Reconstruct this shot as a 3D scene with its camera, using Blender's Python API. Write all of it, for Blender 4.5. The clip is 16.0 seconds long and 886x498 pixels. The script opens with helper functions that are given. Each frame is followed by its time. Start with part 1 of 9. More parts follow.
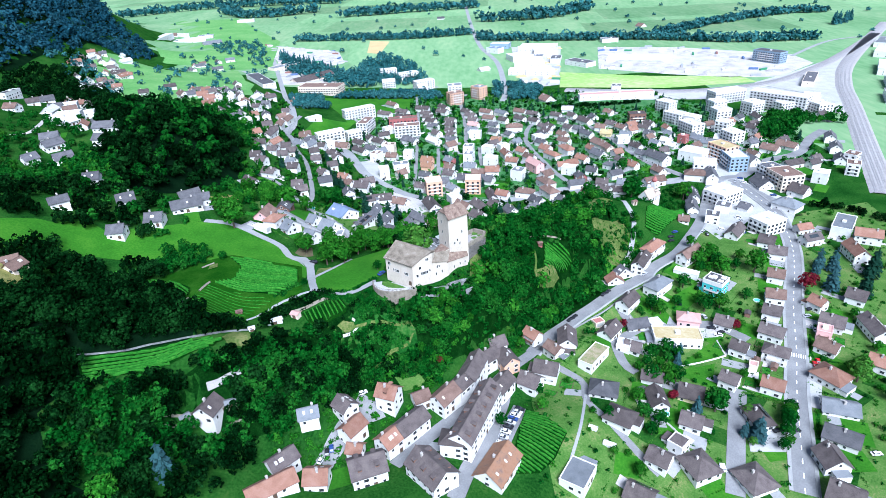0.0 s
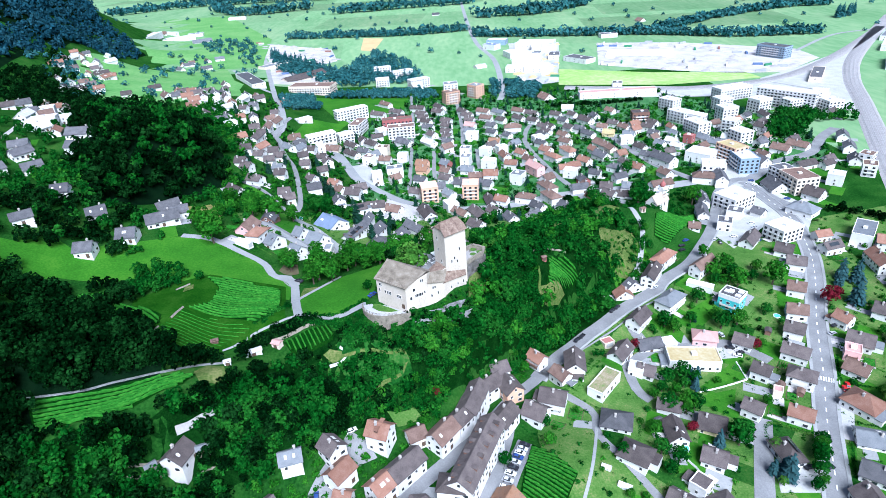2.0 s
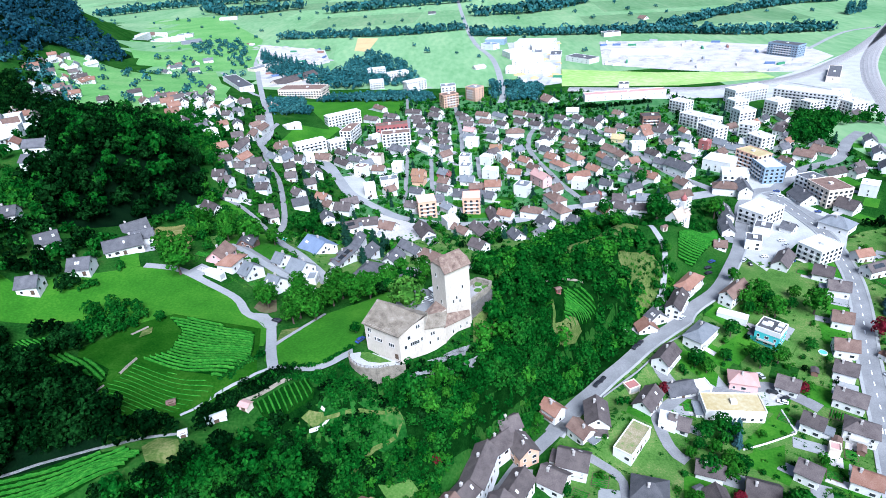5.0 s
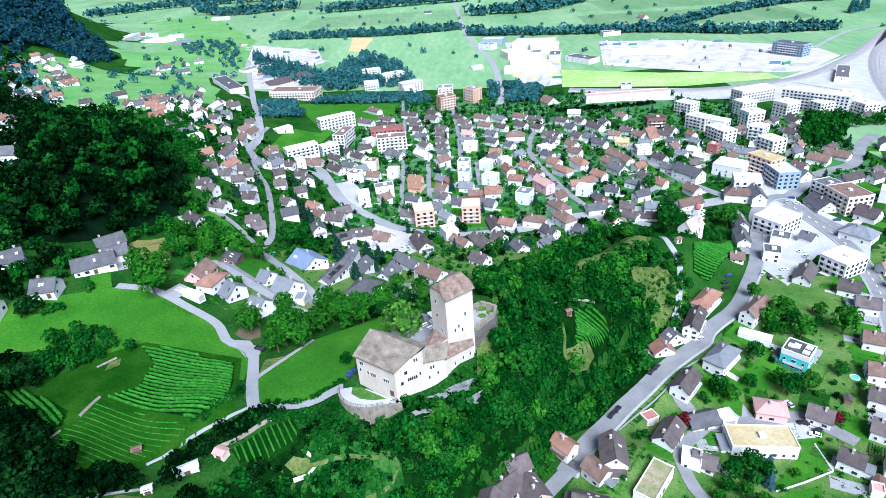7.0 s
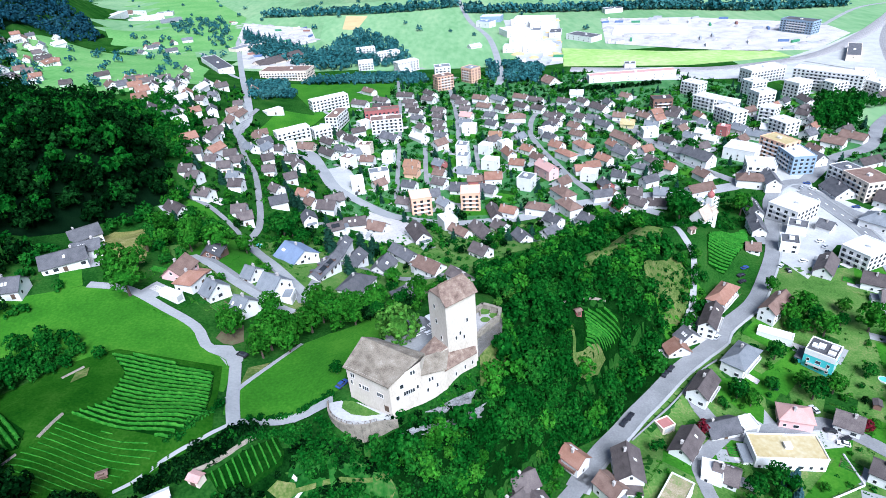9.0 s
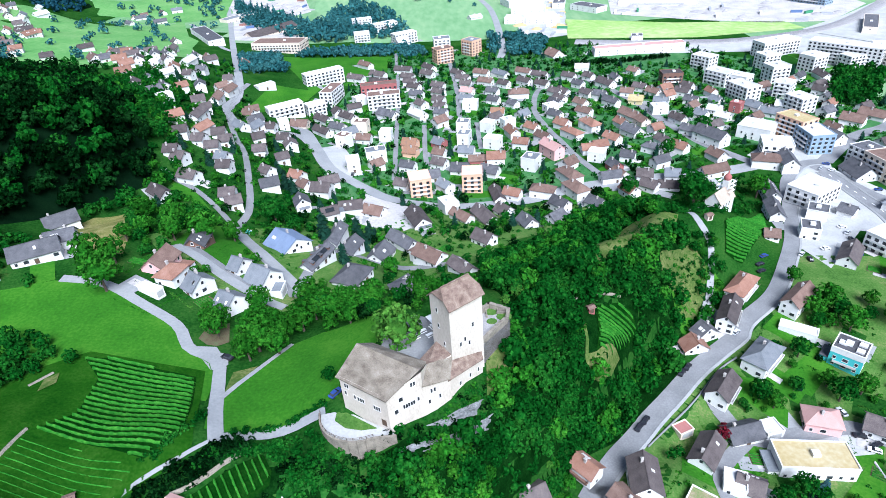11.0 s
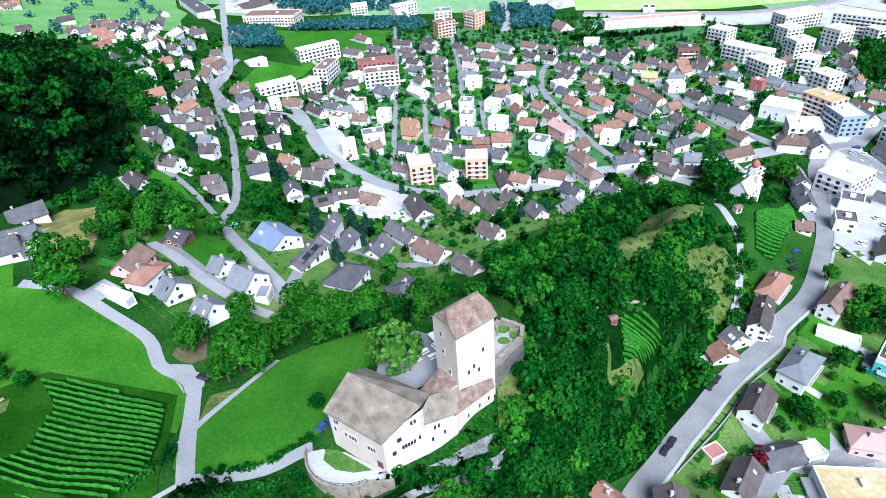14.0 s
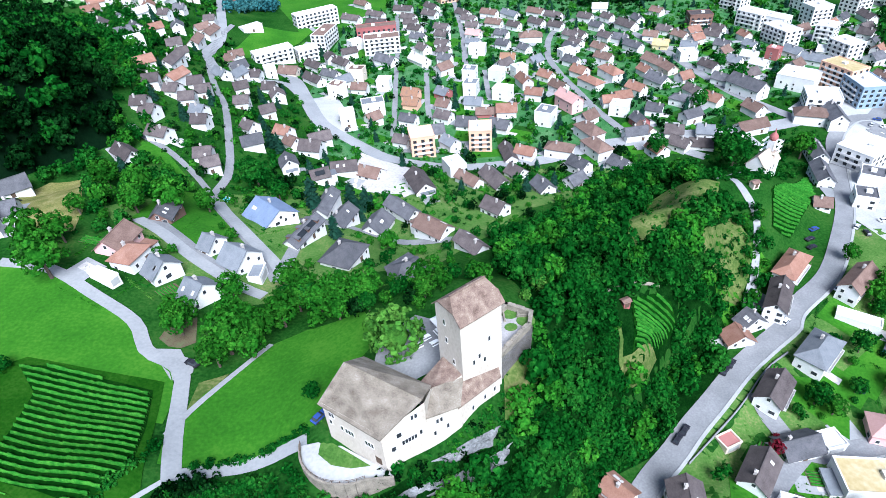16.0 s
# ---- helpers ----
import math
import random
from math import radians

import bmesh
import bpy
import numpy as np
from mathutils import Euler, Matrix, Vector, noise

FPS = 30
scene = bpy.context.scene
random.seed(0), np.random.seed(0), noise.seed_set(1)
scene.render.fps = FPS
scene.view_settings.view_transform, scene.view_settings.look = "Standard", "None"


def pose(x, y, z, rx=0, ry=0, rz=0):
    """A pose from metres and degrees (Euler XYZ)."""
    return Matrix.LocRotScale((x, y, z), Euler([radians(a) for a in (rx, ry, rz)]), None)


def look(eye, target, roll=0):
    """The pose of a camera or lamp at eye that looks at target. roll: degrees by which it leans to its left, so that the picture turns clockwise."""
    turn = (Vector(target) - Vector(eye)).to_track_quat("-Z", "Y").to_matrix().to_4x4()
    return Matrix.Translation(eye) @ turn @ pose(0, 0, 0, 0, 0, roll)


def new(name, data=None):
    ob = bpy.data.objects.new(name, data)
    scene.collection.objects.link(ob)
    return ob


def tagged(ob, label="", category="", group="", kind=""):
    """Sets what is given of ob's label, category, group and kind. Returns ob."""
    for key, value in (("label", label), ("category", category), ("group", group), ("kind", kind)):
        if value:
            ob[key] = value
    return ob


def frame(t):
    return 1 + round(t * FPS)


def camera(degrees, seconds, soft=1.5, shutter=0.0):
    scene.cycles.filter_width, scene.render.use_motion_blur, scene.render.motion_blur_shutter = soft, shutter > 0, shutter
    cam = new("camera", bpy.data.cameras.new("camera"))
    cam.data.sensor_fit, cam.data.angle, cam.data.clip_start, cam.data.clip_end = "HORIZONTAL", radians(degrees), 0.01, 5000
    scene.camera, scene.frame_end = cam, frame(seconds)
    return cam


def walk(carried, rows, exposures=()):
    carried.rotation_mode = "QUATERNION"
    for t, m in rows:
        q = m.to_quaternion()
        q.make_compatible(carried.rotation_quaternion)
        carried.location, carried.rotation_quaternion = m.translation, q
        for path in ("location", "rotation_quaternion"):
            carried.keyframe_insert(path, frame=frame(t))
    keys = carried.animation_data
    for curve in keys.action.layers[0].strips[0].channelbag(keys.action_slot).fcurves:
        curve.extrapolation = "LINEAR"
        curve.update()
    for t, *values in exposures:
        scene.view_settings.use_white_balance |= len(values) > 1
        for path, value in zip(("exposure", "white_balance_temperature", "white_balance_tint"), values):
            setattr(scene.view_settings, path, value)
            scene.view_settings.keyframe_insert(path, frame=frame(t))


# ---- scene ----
cam = camera(73.62, 16.0, 0.6)
# seconds, x, y, z, then degrees round x, y and z
ROWS = [
    (0.0, -0.00, -279.50, 191.47, 61.853, 3.273, -1.559),
    (0.5, 0.77, -273.10, 190.65, 61.703, 3.336, -1.652),
    (1.0, 1.03, -266.63, 190.06, 61.567, 3.494, -1.823),
    (1.5, 1.26, -260.49, 189.50, 61.512, 3.572, -1.930),
    (2.0, 1.19, -254.10, 188.64, 61.480, 3.627, -2.036),
    (2.5, 1.49, -247.73, 187.80, 61.456, 3.727, -2.089),
    (3.0, 1.53, -240.74, 186.81, 61.456, 3.758, -2.166),
    (3.5, 1.52, -234.02, 185.93, 61.388, 3.774, -2.250),
    (4.0, 1.60, -227.24, 185.06, 61.378, 3.812, -2.291),
    (6.5, 1.21, -197.04, 180.05, 61.385, 3.904, -2.691),
    (7.0, 1.03, -191.56, 179.05, 61.368, 3.905, -2.821),
    (7.5, 1.22, -186.65, 177.57, 61.301, 3.933, -2.917),
    (8.0, 1.34, -181.87, 176.55, 60.700, 3.959, -3.001),
    (8.5, 1.18, -177.13, 175.61, 60.104, 3.934, -3.083),
    (9.0, 0.95, -172.16, 174.48, 59.511, 3.910, -3.167),
    (11.5, 0.33, -149.64, 169.96, 56.500, 3.802, -3.342),
    (12.0, 0.32, -145.15, 169.02, 56.073, 3.807, -3.331),
    (12.5, 0.31, -140.82, 168.37, 55.658, 3.787, -3.315),
    (13.0, 0.52, -136.47, 167.39, 55.191, 3.826, -3.266),
    (13.5, 0.30, -132.80, 166.59, 54.889, 3.806, -3.320),
    (14.0, 0.29, -130.07, 165.52, 54.619, 3.844, -3.305),
    (14.5, 0.14, -127.34, 164.41, 54.099, 3.844, -3.284),
    (15.0, 0.06, -124.52, 163.27, 53.320, 3.854, -3.243),
    (15.5, -0.24, -122.26, 162.07, 52.596, 3.704, -3.186),
    (16.0, 0.00, -120.25, 160.93, 51.895, 3.744, -3.110),
]
walk(cam, [(t, pose(x, y, z, rx, ry, rz)) for t, x, y, z, rx, ry, rz in ROWS], [(0.0, 1.03, 5300, 12), (8.0, 1.0, 5400, 12), (12.5, 0.98, 5480, 12), (16.0, 1.14, 5480, 12)])

# ---- light ----
world = bpy.data.worlds.new("sky")
world.use_nodes = True
scene.world = world
wn = world.node_tree.nodes
sky = wn.new("ShaderNodeTexSky")
sky.sky_type, sky.sun_disc = "NISHITA", False
SUN_UP, SUN_ROUND = radians(48), radians(166)
sky.sun_elevation, sky.sun_rotation = SUN_UP, SUN_ROUND
sky.air_density, sky.dust_density = 1.0, 2.5
wn["Background"].inputs["Strength"].default_value = 0.064
world.node_tree.links.new(sky.outputs[0], wn["Background"].inputs["Color"])
sun_data = bpy.data.lights.new("sun", "SUN")
sun_data.energy, sun_data.angle, sun_data.color = 4.0, radians(34), (1.0, 0.99, 0.97)
sun = new("sun", sun_data)
sun_dir = Vector((math.sin(SUN_ROUND) * math.cos(SUN_UP), math.cos(SUN_ROUND) * math.cos(SUN_UP), math.sin(SUN_UP)))
sun.matrix_world = look(sun_dir * 500, (0, 0, 0))

# ---- materials ----
def material(name, colours, scale=0.4, rough=0.85, bump=0.3, fine=6.0, metal=0.0, per_object=0.0, per_island=0.0, stretch=(1, 1, 1), local=False, sheen=0.3):
    """A surface of two to four colours mixed by noise at two scales, with fine relief."""
    m = bpy.data.materials.new(name)
    m.use_nodes = True
    n, l = m.node_tree.nodes, m.node_tree.links
    bsdf = n["Principled BSDF"]
    bsdf.inputs["Roughness"].default_value, bsdf.inputs["Metallic"].default_value = rough, metal
    bsdf.inputs["Specular IOR Level"].default_value = sheen
    coord, geo = n.new("ShaderNodeTexCoord"), n.new("ShaderNodeNewGeometry")
    mapping = n.new("ShaderNodeMapping")
    mapping.inputs["Scale"].default_value = stretch
    l.new(coord.outputs["Object"] if local else geo.outputs["Position"], mapping.inputs["Vector"])
    big, small = n.new("ShaderNodeTexNoise"), n.new("ShaderNodeTexNoise")
    big.inputs["Scale"].default_value, big.inputs["Detail"].default_value = scale, 5
    small.inputs["Scale"].default_value, small.inputs["Detail"].default_value = scale * fine, 4
    for tex in (big, small):
        l.new(mapping.outputs[0], tex.inputs["Vector"])
    mix = n.new("ShaderNodeMath")
    mix.operation = "MULTIPLY_ADD"
    mix.inputs[1].default_value = 0.45
    l.new(small.outputs["Fac"], mix.inputs[0])
    half = n.new("ShaderNodeMath")
    half.operation = "MULTIPLY"
    half.inputs[1].default_value = 0.55
    l.new(big.outputs["Fac"], half.inputs[0])
    l.new(half.outputs[0], mix.inputs[2])
    ramp = n.new("ShaderNodeValToRGB")
    els = ramp.color_ramp.elements
    while len(els) < len(colours):
        els.new(0.5)
    for i, c in enumerate(colours):
        els[i].position, els[i].color = 0.33 + 0.34 * i / max(1, len(colours) - 1), (*c, 1)
    l.new(mix.outputs[0], ramp.inputs["Fac"])
    colour = ramp.outputs["Color"]
    for amount, source in ((per_object, "object"), (per_island, "island")):
        if amount:
            hsv, rng = n.new("ShaderNodeHueSaturation"), n.new("ShaderNodeMapRange")
            rng.inputs["To Min"].default_value, rng.inputs["To Max"].default_value = 1 - amount, 1 + amount
            l.new(n.new("ShaderNodeObjectInfo").outputs["Random"] if source == "object" else geo.outputs["Random Per Island"], rng.inputs["Value"])
            l.new(rng.outputs[0], hsv.inputs["Value"])
            l.new(colour, hsv.inputs["Color"])
            colour = hsv.outputs["Color"]
    l.new(colour, bsdf.inputs["Base Color"])
    if bump:
        b = n.new("ShaderNodeBump")
        b.inputs["Strength"].default_value, b.inputs["Distance"].default_value = bump, 0.6 / (scale * fine)
        l.new(small.outputs["Fac"], b.inputs["Height"])
        l.new(b.outputs[0], bsdf.inputs["Normal"])
    return m


GRASS = material("grass", [(0.00496, 0.0285, 0.0042), (0.0112, 0.0541, 0.00735), (0.0211, 0.0779, 0.0115), (0.0422, 0.0902, 0.0175)], 0.05, 0.95, 0.4, 22, sheen=0.0)
GARDEN = material("garden_lawn", [(0.0226, 0.0902, 0.0281), (0.0468, 0.148, 0.0455), (0.101, 0.191, 0.0812)], 0.12, 0.95, 0.3, 12, sheen=0.06)
MOWN = material("mown_lawn", [(0.0289, 0.0871, 0.0146), (0.0561, 0.133, 0.0233), (0.0864, 0.161, 0.0365), (0.173, 0.186, 0.0727)], 0.1, 0.95, 0.4, 14, sheen=0.06)
MEADOW = material("meadow_grass", [(0.0209, 0.097, 0.0068), (0.0333, 0.136, 0.0088), (0.0608, 0.177, 0.0144)], 0.06, 0.95, 0.2, 18, sheen=0.06)
SLOPE = material("slope_scrub", [(0.005, 0.034, 0.005), (0.012, 0.07, 0.01), (0.028, 0.105, 0.017), (0.075, 0.12, 0.035)], 0.08, 0.95, 0.5, 9, sheen=0.0)
DRY = material("dry_grass", [(0.0349, 0.0768, 0.0137), (0.0774, 0.115, 0.0274), (0.163, 0.166, 0.0646)], 0.15, 0.95, 0.3, 8, sheen=0.06)
HAY = material("straw_meadow", [(0.09, 0.12, 0.03), (0.19, 0.185, 0.06), (0.3, 0.27, 0.12)], 0.2, 0.95, 0.4, 10, sheen=0.0)
# Soil and undergrowth tones, darkened further for the shade between the crowns.
SHADED_FLOOR = material("forest_floor", [(0.00144, 0.0072, 0.00288), (0.00384, 0.0134, 0.0048)], 0.2, 0.95, 0.5, 8, sheen=0.0)
SHADED_UNDERGROWTH = material("shaded_undergrowth", [(0.0012, 0.0099, 0.00135), (0.0032, 0.0203, 0.0027), (0.0072, 0.036, 0.0054)], 0.25, 0.95, 0.6, 8, sheen=0.0)
HILL_GRASS = material("rough_hill_grass", [(0.00675, 0.045, 0.0028), (0.0135, 0.0638, 0.0042), (0.027, 0.0863, 0.0084)], 0.12, 0.95, 0.4, 10, sheen=0.0)
# Field greens are lightened to carry the pale haze over the valley.
HAZY_FIELD = material("hazy_valley_field", [(0.103, 0.221, 0.092), (0.155, 0.274, 0.131), (0.226, 0.318, 0.168)], 0.012, 0.95, 0.0, 10, per_object=0.22, stretch=(1, 0.25, 1), sheen=0.06)
STUBBLE = material("stubble_field", [(0.45, 0.33, 0.16), (0.55, 0.42, 0.22)], 0.05, 0.95, 0.2, 8, sheen=0.06)
# Very dark green ground between the vine rows.
VINE_GROUND = material("dark_vineyard_ground", [(0.00204, 0.0179, 0.00153), (0.00382, 0.028, 0.0023), (0.00918, 0.0395, 0.00408)], 0.2, 0.95, 0.3, 8, sheen=0.0)
VINE = material("vine_leaves", [(0.0114, 0.0837, 0.00829), (0.0266, 0.138, 0.0142), (0.0619, 0.207, 0.0248)], 0.8, 0.8, 0.5, 6, per_object=0.15, sheen=0.0)
ASPHALT = material("asphalt", [(0.15, 0.152, 0.156), (0.195, 0.197, 0.2), (0.25, 0.251, 0.253)], 0.12, 0.9, 0.1, 14)
PAVING = material("paving", [(0.31, 0.31, 0.305), (0.385, 0.385, 0.371), (0.451, 0.444, 0.418)], 0.1, 0.9, 0.15, 12)
GRAVEL = material("pale_gravel", [(0.29, 0.273, 0.255), (0.44, 0.414, 0.396), (0.528, 0.502, 0.484)], 0.06, 0.95, 0.2, 14)
MARK = material("road_paint", [(0.75, 0.75, 0.74), (0.85, 0.85, 0.84)], 1.0, 0.7, 0.0)
BALLAST = material("rail_ballast", [(0.25, 0.237, 0.231), (0.375, 0.358, 0.351)], 0.3, 0.95, 0.3, 8)
STEEL = material("rail_steel", [(0.35, 0.33, 0.32), (0.45, 0.43, 0.42)], 0.6, 0.4, 0.0, metal=0.8)
WALLS = {
    "w": material("white_render", [(0.577, 0.569, 0.542), (0.665, 0.656, 0.638), (0.699, 0.691, 0.673)], 0.25, 0.9, 0.1, 10, per_object=0.1),
    "y": material("ochre_render", [(0.5, 0.41, 0.19), (0.56, 0.48, 0.26), (0.6, 0.54, 0.36)], 0.3, 0.9, 0.1, 10),
    "p": material("pink_render", [(0.66, 0.38, 0.36), (0.74, 0.46, 0.43)], 0.3, 0.9, 0.1, 10),
    "c": material("turquoise_render", [(0.07, 0.42, 0.42), (0.1, 0.5, 0.5)], 0.3, 0.9, 0.1, 10),
    "o": material("apricot_render", [(0.6, 0.352, 0.238), (0.67, 0.422, 0.289)], 0.3, 0.9, 0.1, 10),
    "m": material("red_painted_wall", [(0.27, 0.085, 0.08), (0.33, 0.12, 0.11)], 0.3, 0.9, 0.1, 10),
    "k": material("grey_boarding", [(0.171, 0.161, 0.158), (0.241, 0.221, 0.211)], 0.5, 0.9, 0.2, 8),
    "t": material("tan_render", [(0.588, 0.499, 0.402), (0.7, 0.605, 0.499)], 0.3, 0.9, 0.1, 10),
    "b": material("brown_boarding", [(0.137, 0.0765, 0.056), (0.196, 0.111, 0.084)], 0.5, 0.9, 0.2, 8),
    "u": material("blue_grey_render", [(0.2, 0.28, 0.36), (0.27, 0.35, 0.44)], 0.3, 0.9, 0.1, 10),
}
ROOFS = {
    "b": material("brown_tiles", [(0.0546, 0.0423, 0.0417), (0.0875, 0.0721, 0.0695), (0.123, 0.102, 0.0926)], 0.35, 0.85, 0.5, 9, per_object=0.3),
    "k": material("dark_grey_tiles", [(0.052, 0.052, 0.0579), (0.0865, 0.0865, 0.0932), (0.121, 0.117, 0.125)], 0.35, 0.8, 0.5, 9, per_object=0.25),
    "n": material("grey_slate", [(0.118, 0.13, 0.14), (0.159, 0.171, 0.185), (0.195, 0.206, 0.218)], 0.35, 0.8, 0.4, 9, per_object=0.15),
    "t": material("red_brown_tiles", [(0.108, 0.0633, 0.0494), (0.15, 0.0971, 0.0764), (0.202, 0.134, 0.108)], 0.35, 0.85, 0.5, 9, per_object=0.2),
    "r": material("orange_tiles", [(0.169, 0.0825, 0.0565), (0.222, 0.116, 0.0801), (0.264, 0.158, 0.122)], 0.35, 0.85, 0.5, 9, per_object=0.2),
    "o": material("weathered_orange_tiles", [(0.189, 0.0924, 0.0525), (0.265, 0.146, 0.0875), (0.126, 0.0924, 0.0788)], 0.5, 0.85, 0.5, 7),
    "w": material("pale_flat_roof", [(0.437, 0.437, 0.437), (0.51, 0.51, 0.503), (0.562, 0.554, 0.547)], 0.15, 0.9, 0.1, 12, per_object=0.1),
    "y": material("cream_flat_roof", [(0.34, 0.265, 0.12), (0.41, 0.33, 0.17), (0.47, 0.41, 0.27)], 0.08, 0.9, 0.1, 8),
    "p": material("pinkish_tiles", [(0.42, 0.24, 0.21), (0.5, 0.31, 0.28)], 0.35, 0.85, 0.4, 9),
    "v": material("planted_roof", [(0.12, 0.2, 0.05), (0.26, 0.22, 0.13), (0.38, 0.33, 0.24)], 0.4, 0.95, 0.3, 6),
    "u": material("blue_roof", [(0.13, 0.17, 0.25), (0.19, 0.24, 0.34)], 0.3, 0.6, 0.2, 9),
    "m": material("red_flat_roof", [(0.3, 0.12, 0.11), (0.36, 0.16, 0.14)], 0.3, 0.8, 0.1, 9),
}
FRAME = material("window_frame", [(0.558, 0.54, 0.513), (0.63, 0.612, 0.585)], 1.0, 0.6, 0.0)
GLASS = material("window_glass", [(0.02, 0.025, 0.03), (0.045, 0.05, 0.055)], 0.3, 0.12, 0.0, per_object=0.4)
WOOD = material("dark_wood", [(0.07, 0.045, 0.03), (0.12, 0.08, 0.055)], 0.8, 0.8, 0.3)
CHIMNEY = material("chimney_render", [(0.34, 0.31, 0.29), (0.48, 0.45, 0.42)], 0.8, 0.9, 0.2)
LEAF = material("leaves", [(0.00608, 0.0469, 0.00369), (0.0175, 0.0975, 0.00726), (0.0502, 0.178, 0.0154)], 0.22, 0.75, 0.0, 9, per_island=0.24, per_object=0.22, sheen=0.0)
# Near-black tones put the deep shade within the woods into the leaf colour.
LEAF_SHADED = material("shaded_forest_leaves", [(0.0002, 0.0016, 0.0005), (0.0013, 0.0095, 0.002), (0.012, 0.058, 0.011)], 0.09, 0.75, 0.0, 14, per_island=0.24, sheen=0.0)
# Blue haze of distance is put into the far and mountain leaf colours.
LEAF_HAZE = material("hazy_far_leaves", [(0.0136, 0.065, 0.0728), (0.0272, 0.101, 0.104), (0.0578, 0.156, 0.146)], 0.05, 0.8, 0.0, 14, per_island=0.4, sheen=0.0)
LEAF_MOUNTAIN_HAZE = material("hazy_mountain_leaves", [(0.0045, 0.026, 0.042), (0.0112, 0.0468, 0.0672), (0.0255, 0.0806, 0.101)], 0.03, 0.8, 0.0, 14, per_island=0.3, sheen=0.0)
LEAF_BRIGHT = material("bright_leaves", [(0.022, 0.085, 0.012), (0.048, 0.145, 0.018), (0.1, 0.215, 0.034)], 0.3, 0.75, 0.0, 9, per_island=0.24, sheen=0.0)
LEAF_RED = material("red_leaves", [(0.0702, 0.00702, 0.014), (0.152, 0.014, 0.0234)], 0.4, 0.75, 0.0, 9, per_island=0.35, sheen=0.0)
NEEDLE = material("needles", [(0.00594, 0.0257, 0.0178), (0.0139, 0.0446, 0.0257)], 0.4, 0.8, 0.0, 9, per_island=0.3, per_object=0.2, sheen=0.0)
NEEDLE_BLUE = material("blue_needles", [(0.02, 0.055, 0.06), (0.036, 0.085, 0.09)], 0.4, 0.8, 0.0, 9, per_island=0.3, sheen=0.0)
EARTH = material("garden_earth", [(0.06, 0.05, 0.03), (0.11, 0.09, 0.055), (0.1, 0.13, 0.06)], 0.5, 0.95, 0.3, 8, sheen=0.0)
BARK = material("bark", [(0.06, 0.045, 0.035), (0.12, 0.09, 0.07)], 1.5, 0.9, 0.5)
STONE = material("castle_render", [(0.42, 0.365, 0.3), (0.5, 0.44, 0.37), (0.55, 0.49, 0.42), (0.58, 0.53, 0.465)], 0.2, 0.92, 0.4, 12, stretch=(1, 1, 0.45))
RUBBLE = material("grey_rubble_stone", [(0.132, 0.118, 0.0952), (0.224, 0.198, 0.157), (0.304, 0.267, 0.213)], 0.6, 0.95, 0.7, 6)
ROCK = material("cliff_rock", [(0.06, 0.063, 0.062), (0.15, 0.155, 0.155), (0.27, 0.275, 0.28)], 0.3, 0.95, 0.8, 6, stretch=(1, 1, 2.5))
SHINGLE = material("castle_roof_tiles", [(0.085, 0.068, 0.05), (0.155, 0.13, 0.1), (0.215, 0.185, 0.145), (0.3, 0.27, 0.22)], 0.35, 0.9, 0.7, 14, stretch=(1, 1, 1.6))
SHINGLE_RED = material("castle_red_tiles", [(0.085, 0.055, 0.042), (0.155, 0.105, 0.082), (0.22, 0.16, 0.125), (0.34, 0.28, 0.22)], 0.6, 0.9, 0.7, 10)
GRAVEL_ROAD = material("pale_road", [(0.215, 0.22, 0.222), (0.265, 0.27, 0.27), (0.31, 0.312, 0.305)], 0.1, 0.9, 0.1, 12)
STUBBLE_GREEN = material("rough_grass", [(0.2, 0.38, 0.08), (0.3, 0.42, 0.14), (0.45, 0.46, 0.25)], 0.015, 0.95, 0.1, 9, sheen=0.06)
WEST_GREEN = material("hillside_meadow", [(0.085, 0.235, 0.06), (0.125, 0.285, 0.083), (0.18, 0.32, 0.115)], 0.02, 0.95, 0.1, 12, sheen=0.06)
LEAF_MID = material("hill_leaves", [(0.00143, 0.0168, 0.00203), (0.00641, 0.0593, 0.00626), (0.0285, 0.141, 0.0156)], 0.1, 0.75, 0.0, 12, per_island=0.24, sheen=0.0)
CHAPEL_ROOF = material("beige_chapel_roof", [(0.36, 0.28, 0.22), (0.46, 0.37, 0.3)], 0.5, 0.85, 0.4, 8)


# ---- helpers of the place ----
HILLS = []


def hill(x, y, long, wide, turn, rise):
    """A smooth swell of the land, added to the valley floor at height 0."""
    HILLS.append((x, y, long, wide, radians(turn), rise))


hill(-19.4, -46.7, 13.8, 24.4, 30.9, 23)
hill(-22.3, -56.8, 11, 9.6, -0.6, 21.7)
hill(74.7, 18.7, 73.4, 17.1, 47.7, -38.9)
hill(101.8, 56.3, 37.8, 10.6, 32.2, 36.7)
hill(69.2, 25.9, 29.9, 23.6, 29.2, 36.1)
hill(136.1, 97.5, 22.8, 13.7, 47.4, 22.8)
hill(11.2, -14.7, 30.5, 15, -25.7, 23)
hill(47.3, -4.7, 13, 15.6, -1.3, 27.7)
hill(-45.5, -45.3, 38.3, 25.9, -1.9, -13.8)
hill(-33.2, -60, 28.3, 8.9, -11.6, 9.6)
hill(-90.8, -21.4, 71.1, 48.4, -16.3, 38.2)
hill(-117.1, -73.1, 52.3, 21.3, 26.3, 31.1)
hill(-54.2, -104.8, 25.6, 29.9, 4.2, -21.1)
hill(14.9, 4.8, 25.2, 44.7, 32.1, 28.7)
hill(15, -85.4, 39.1, 14.8, 30, -14.4)
hill(-34.5, -107.8, 46.1, 33.6, -2.4, 23.7)
hill(-103.2, 56.1, 38.2, 33.4, 3.3, 26.6)
hill(-17.7, 72, 12.4, 51.1, 23.8, -9.8)
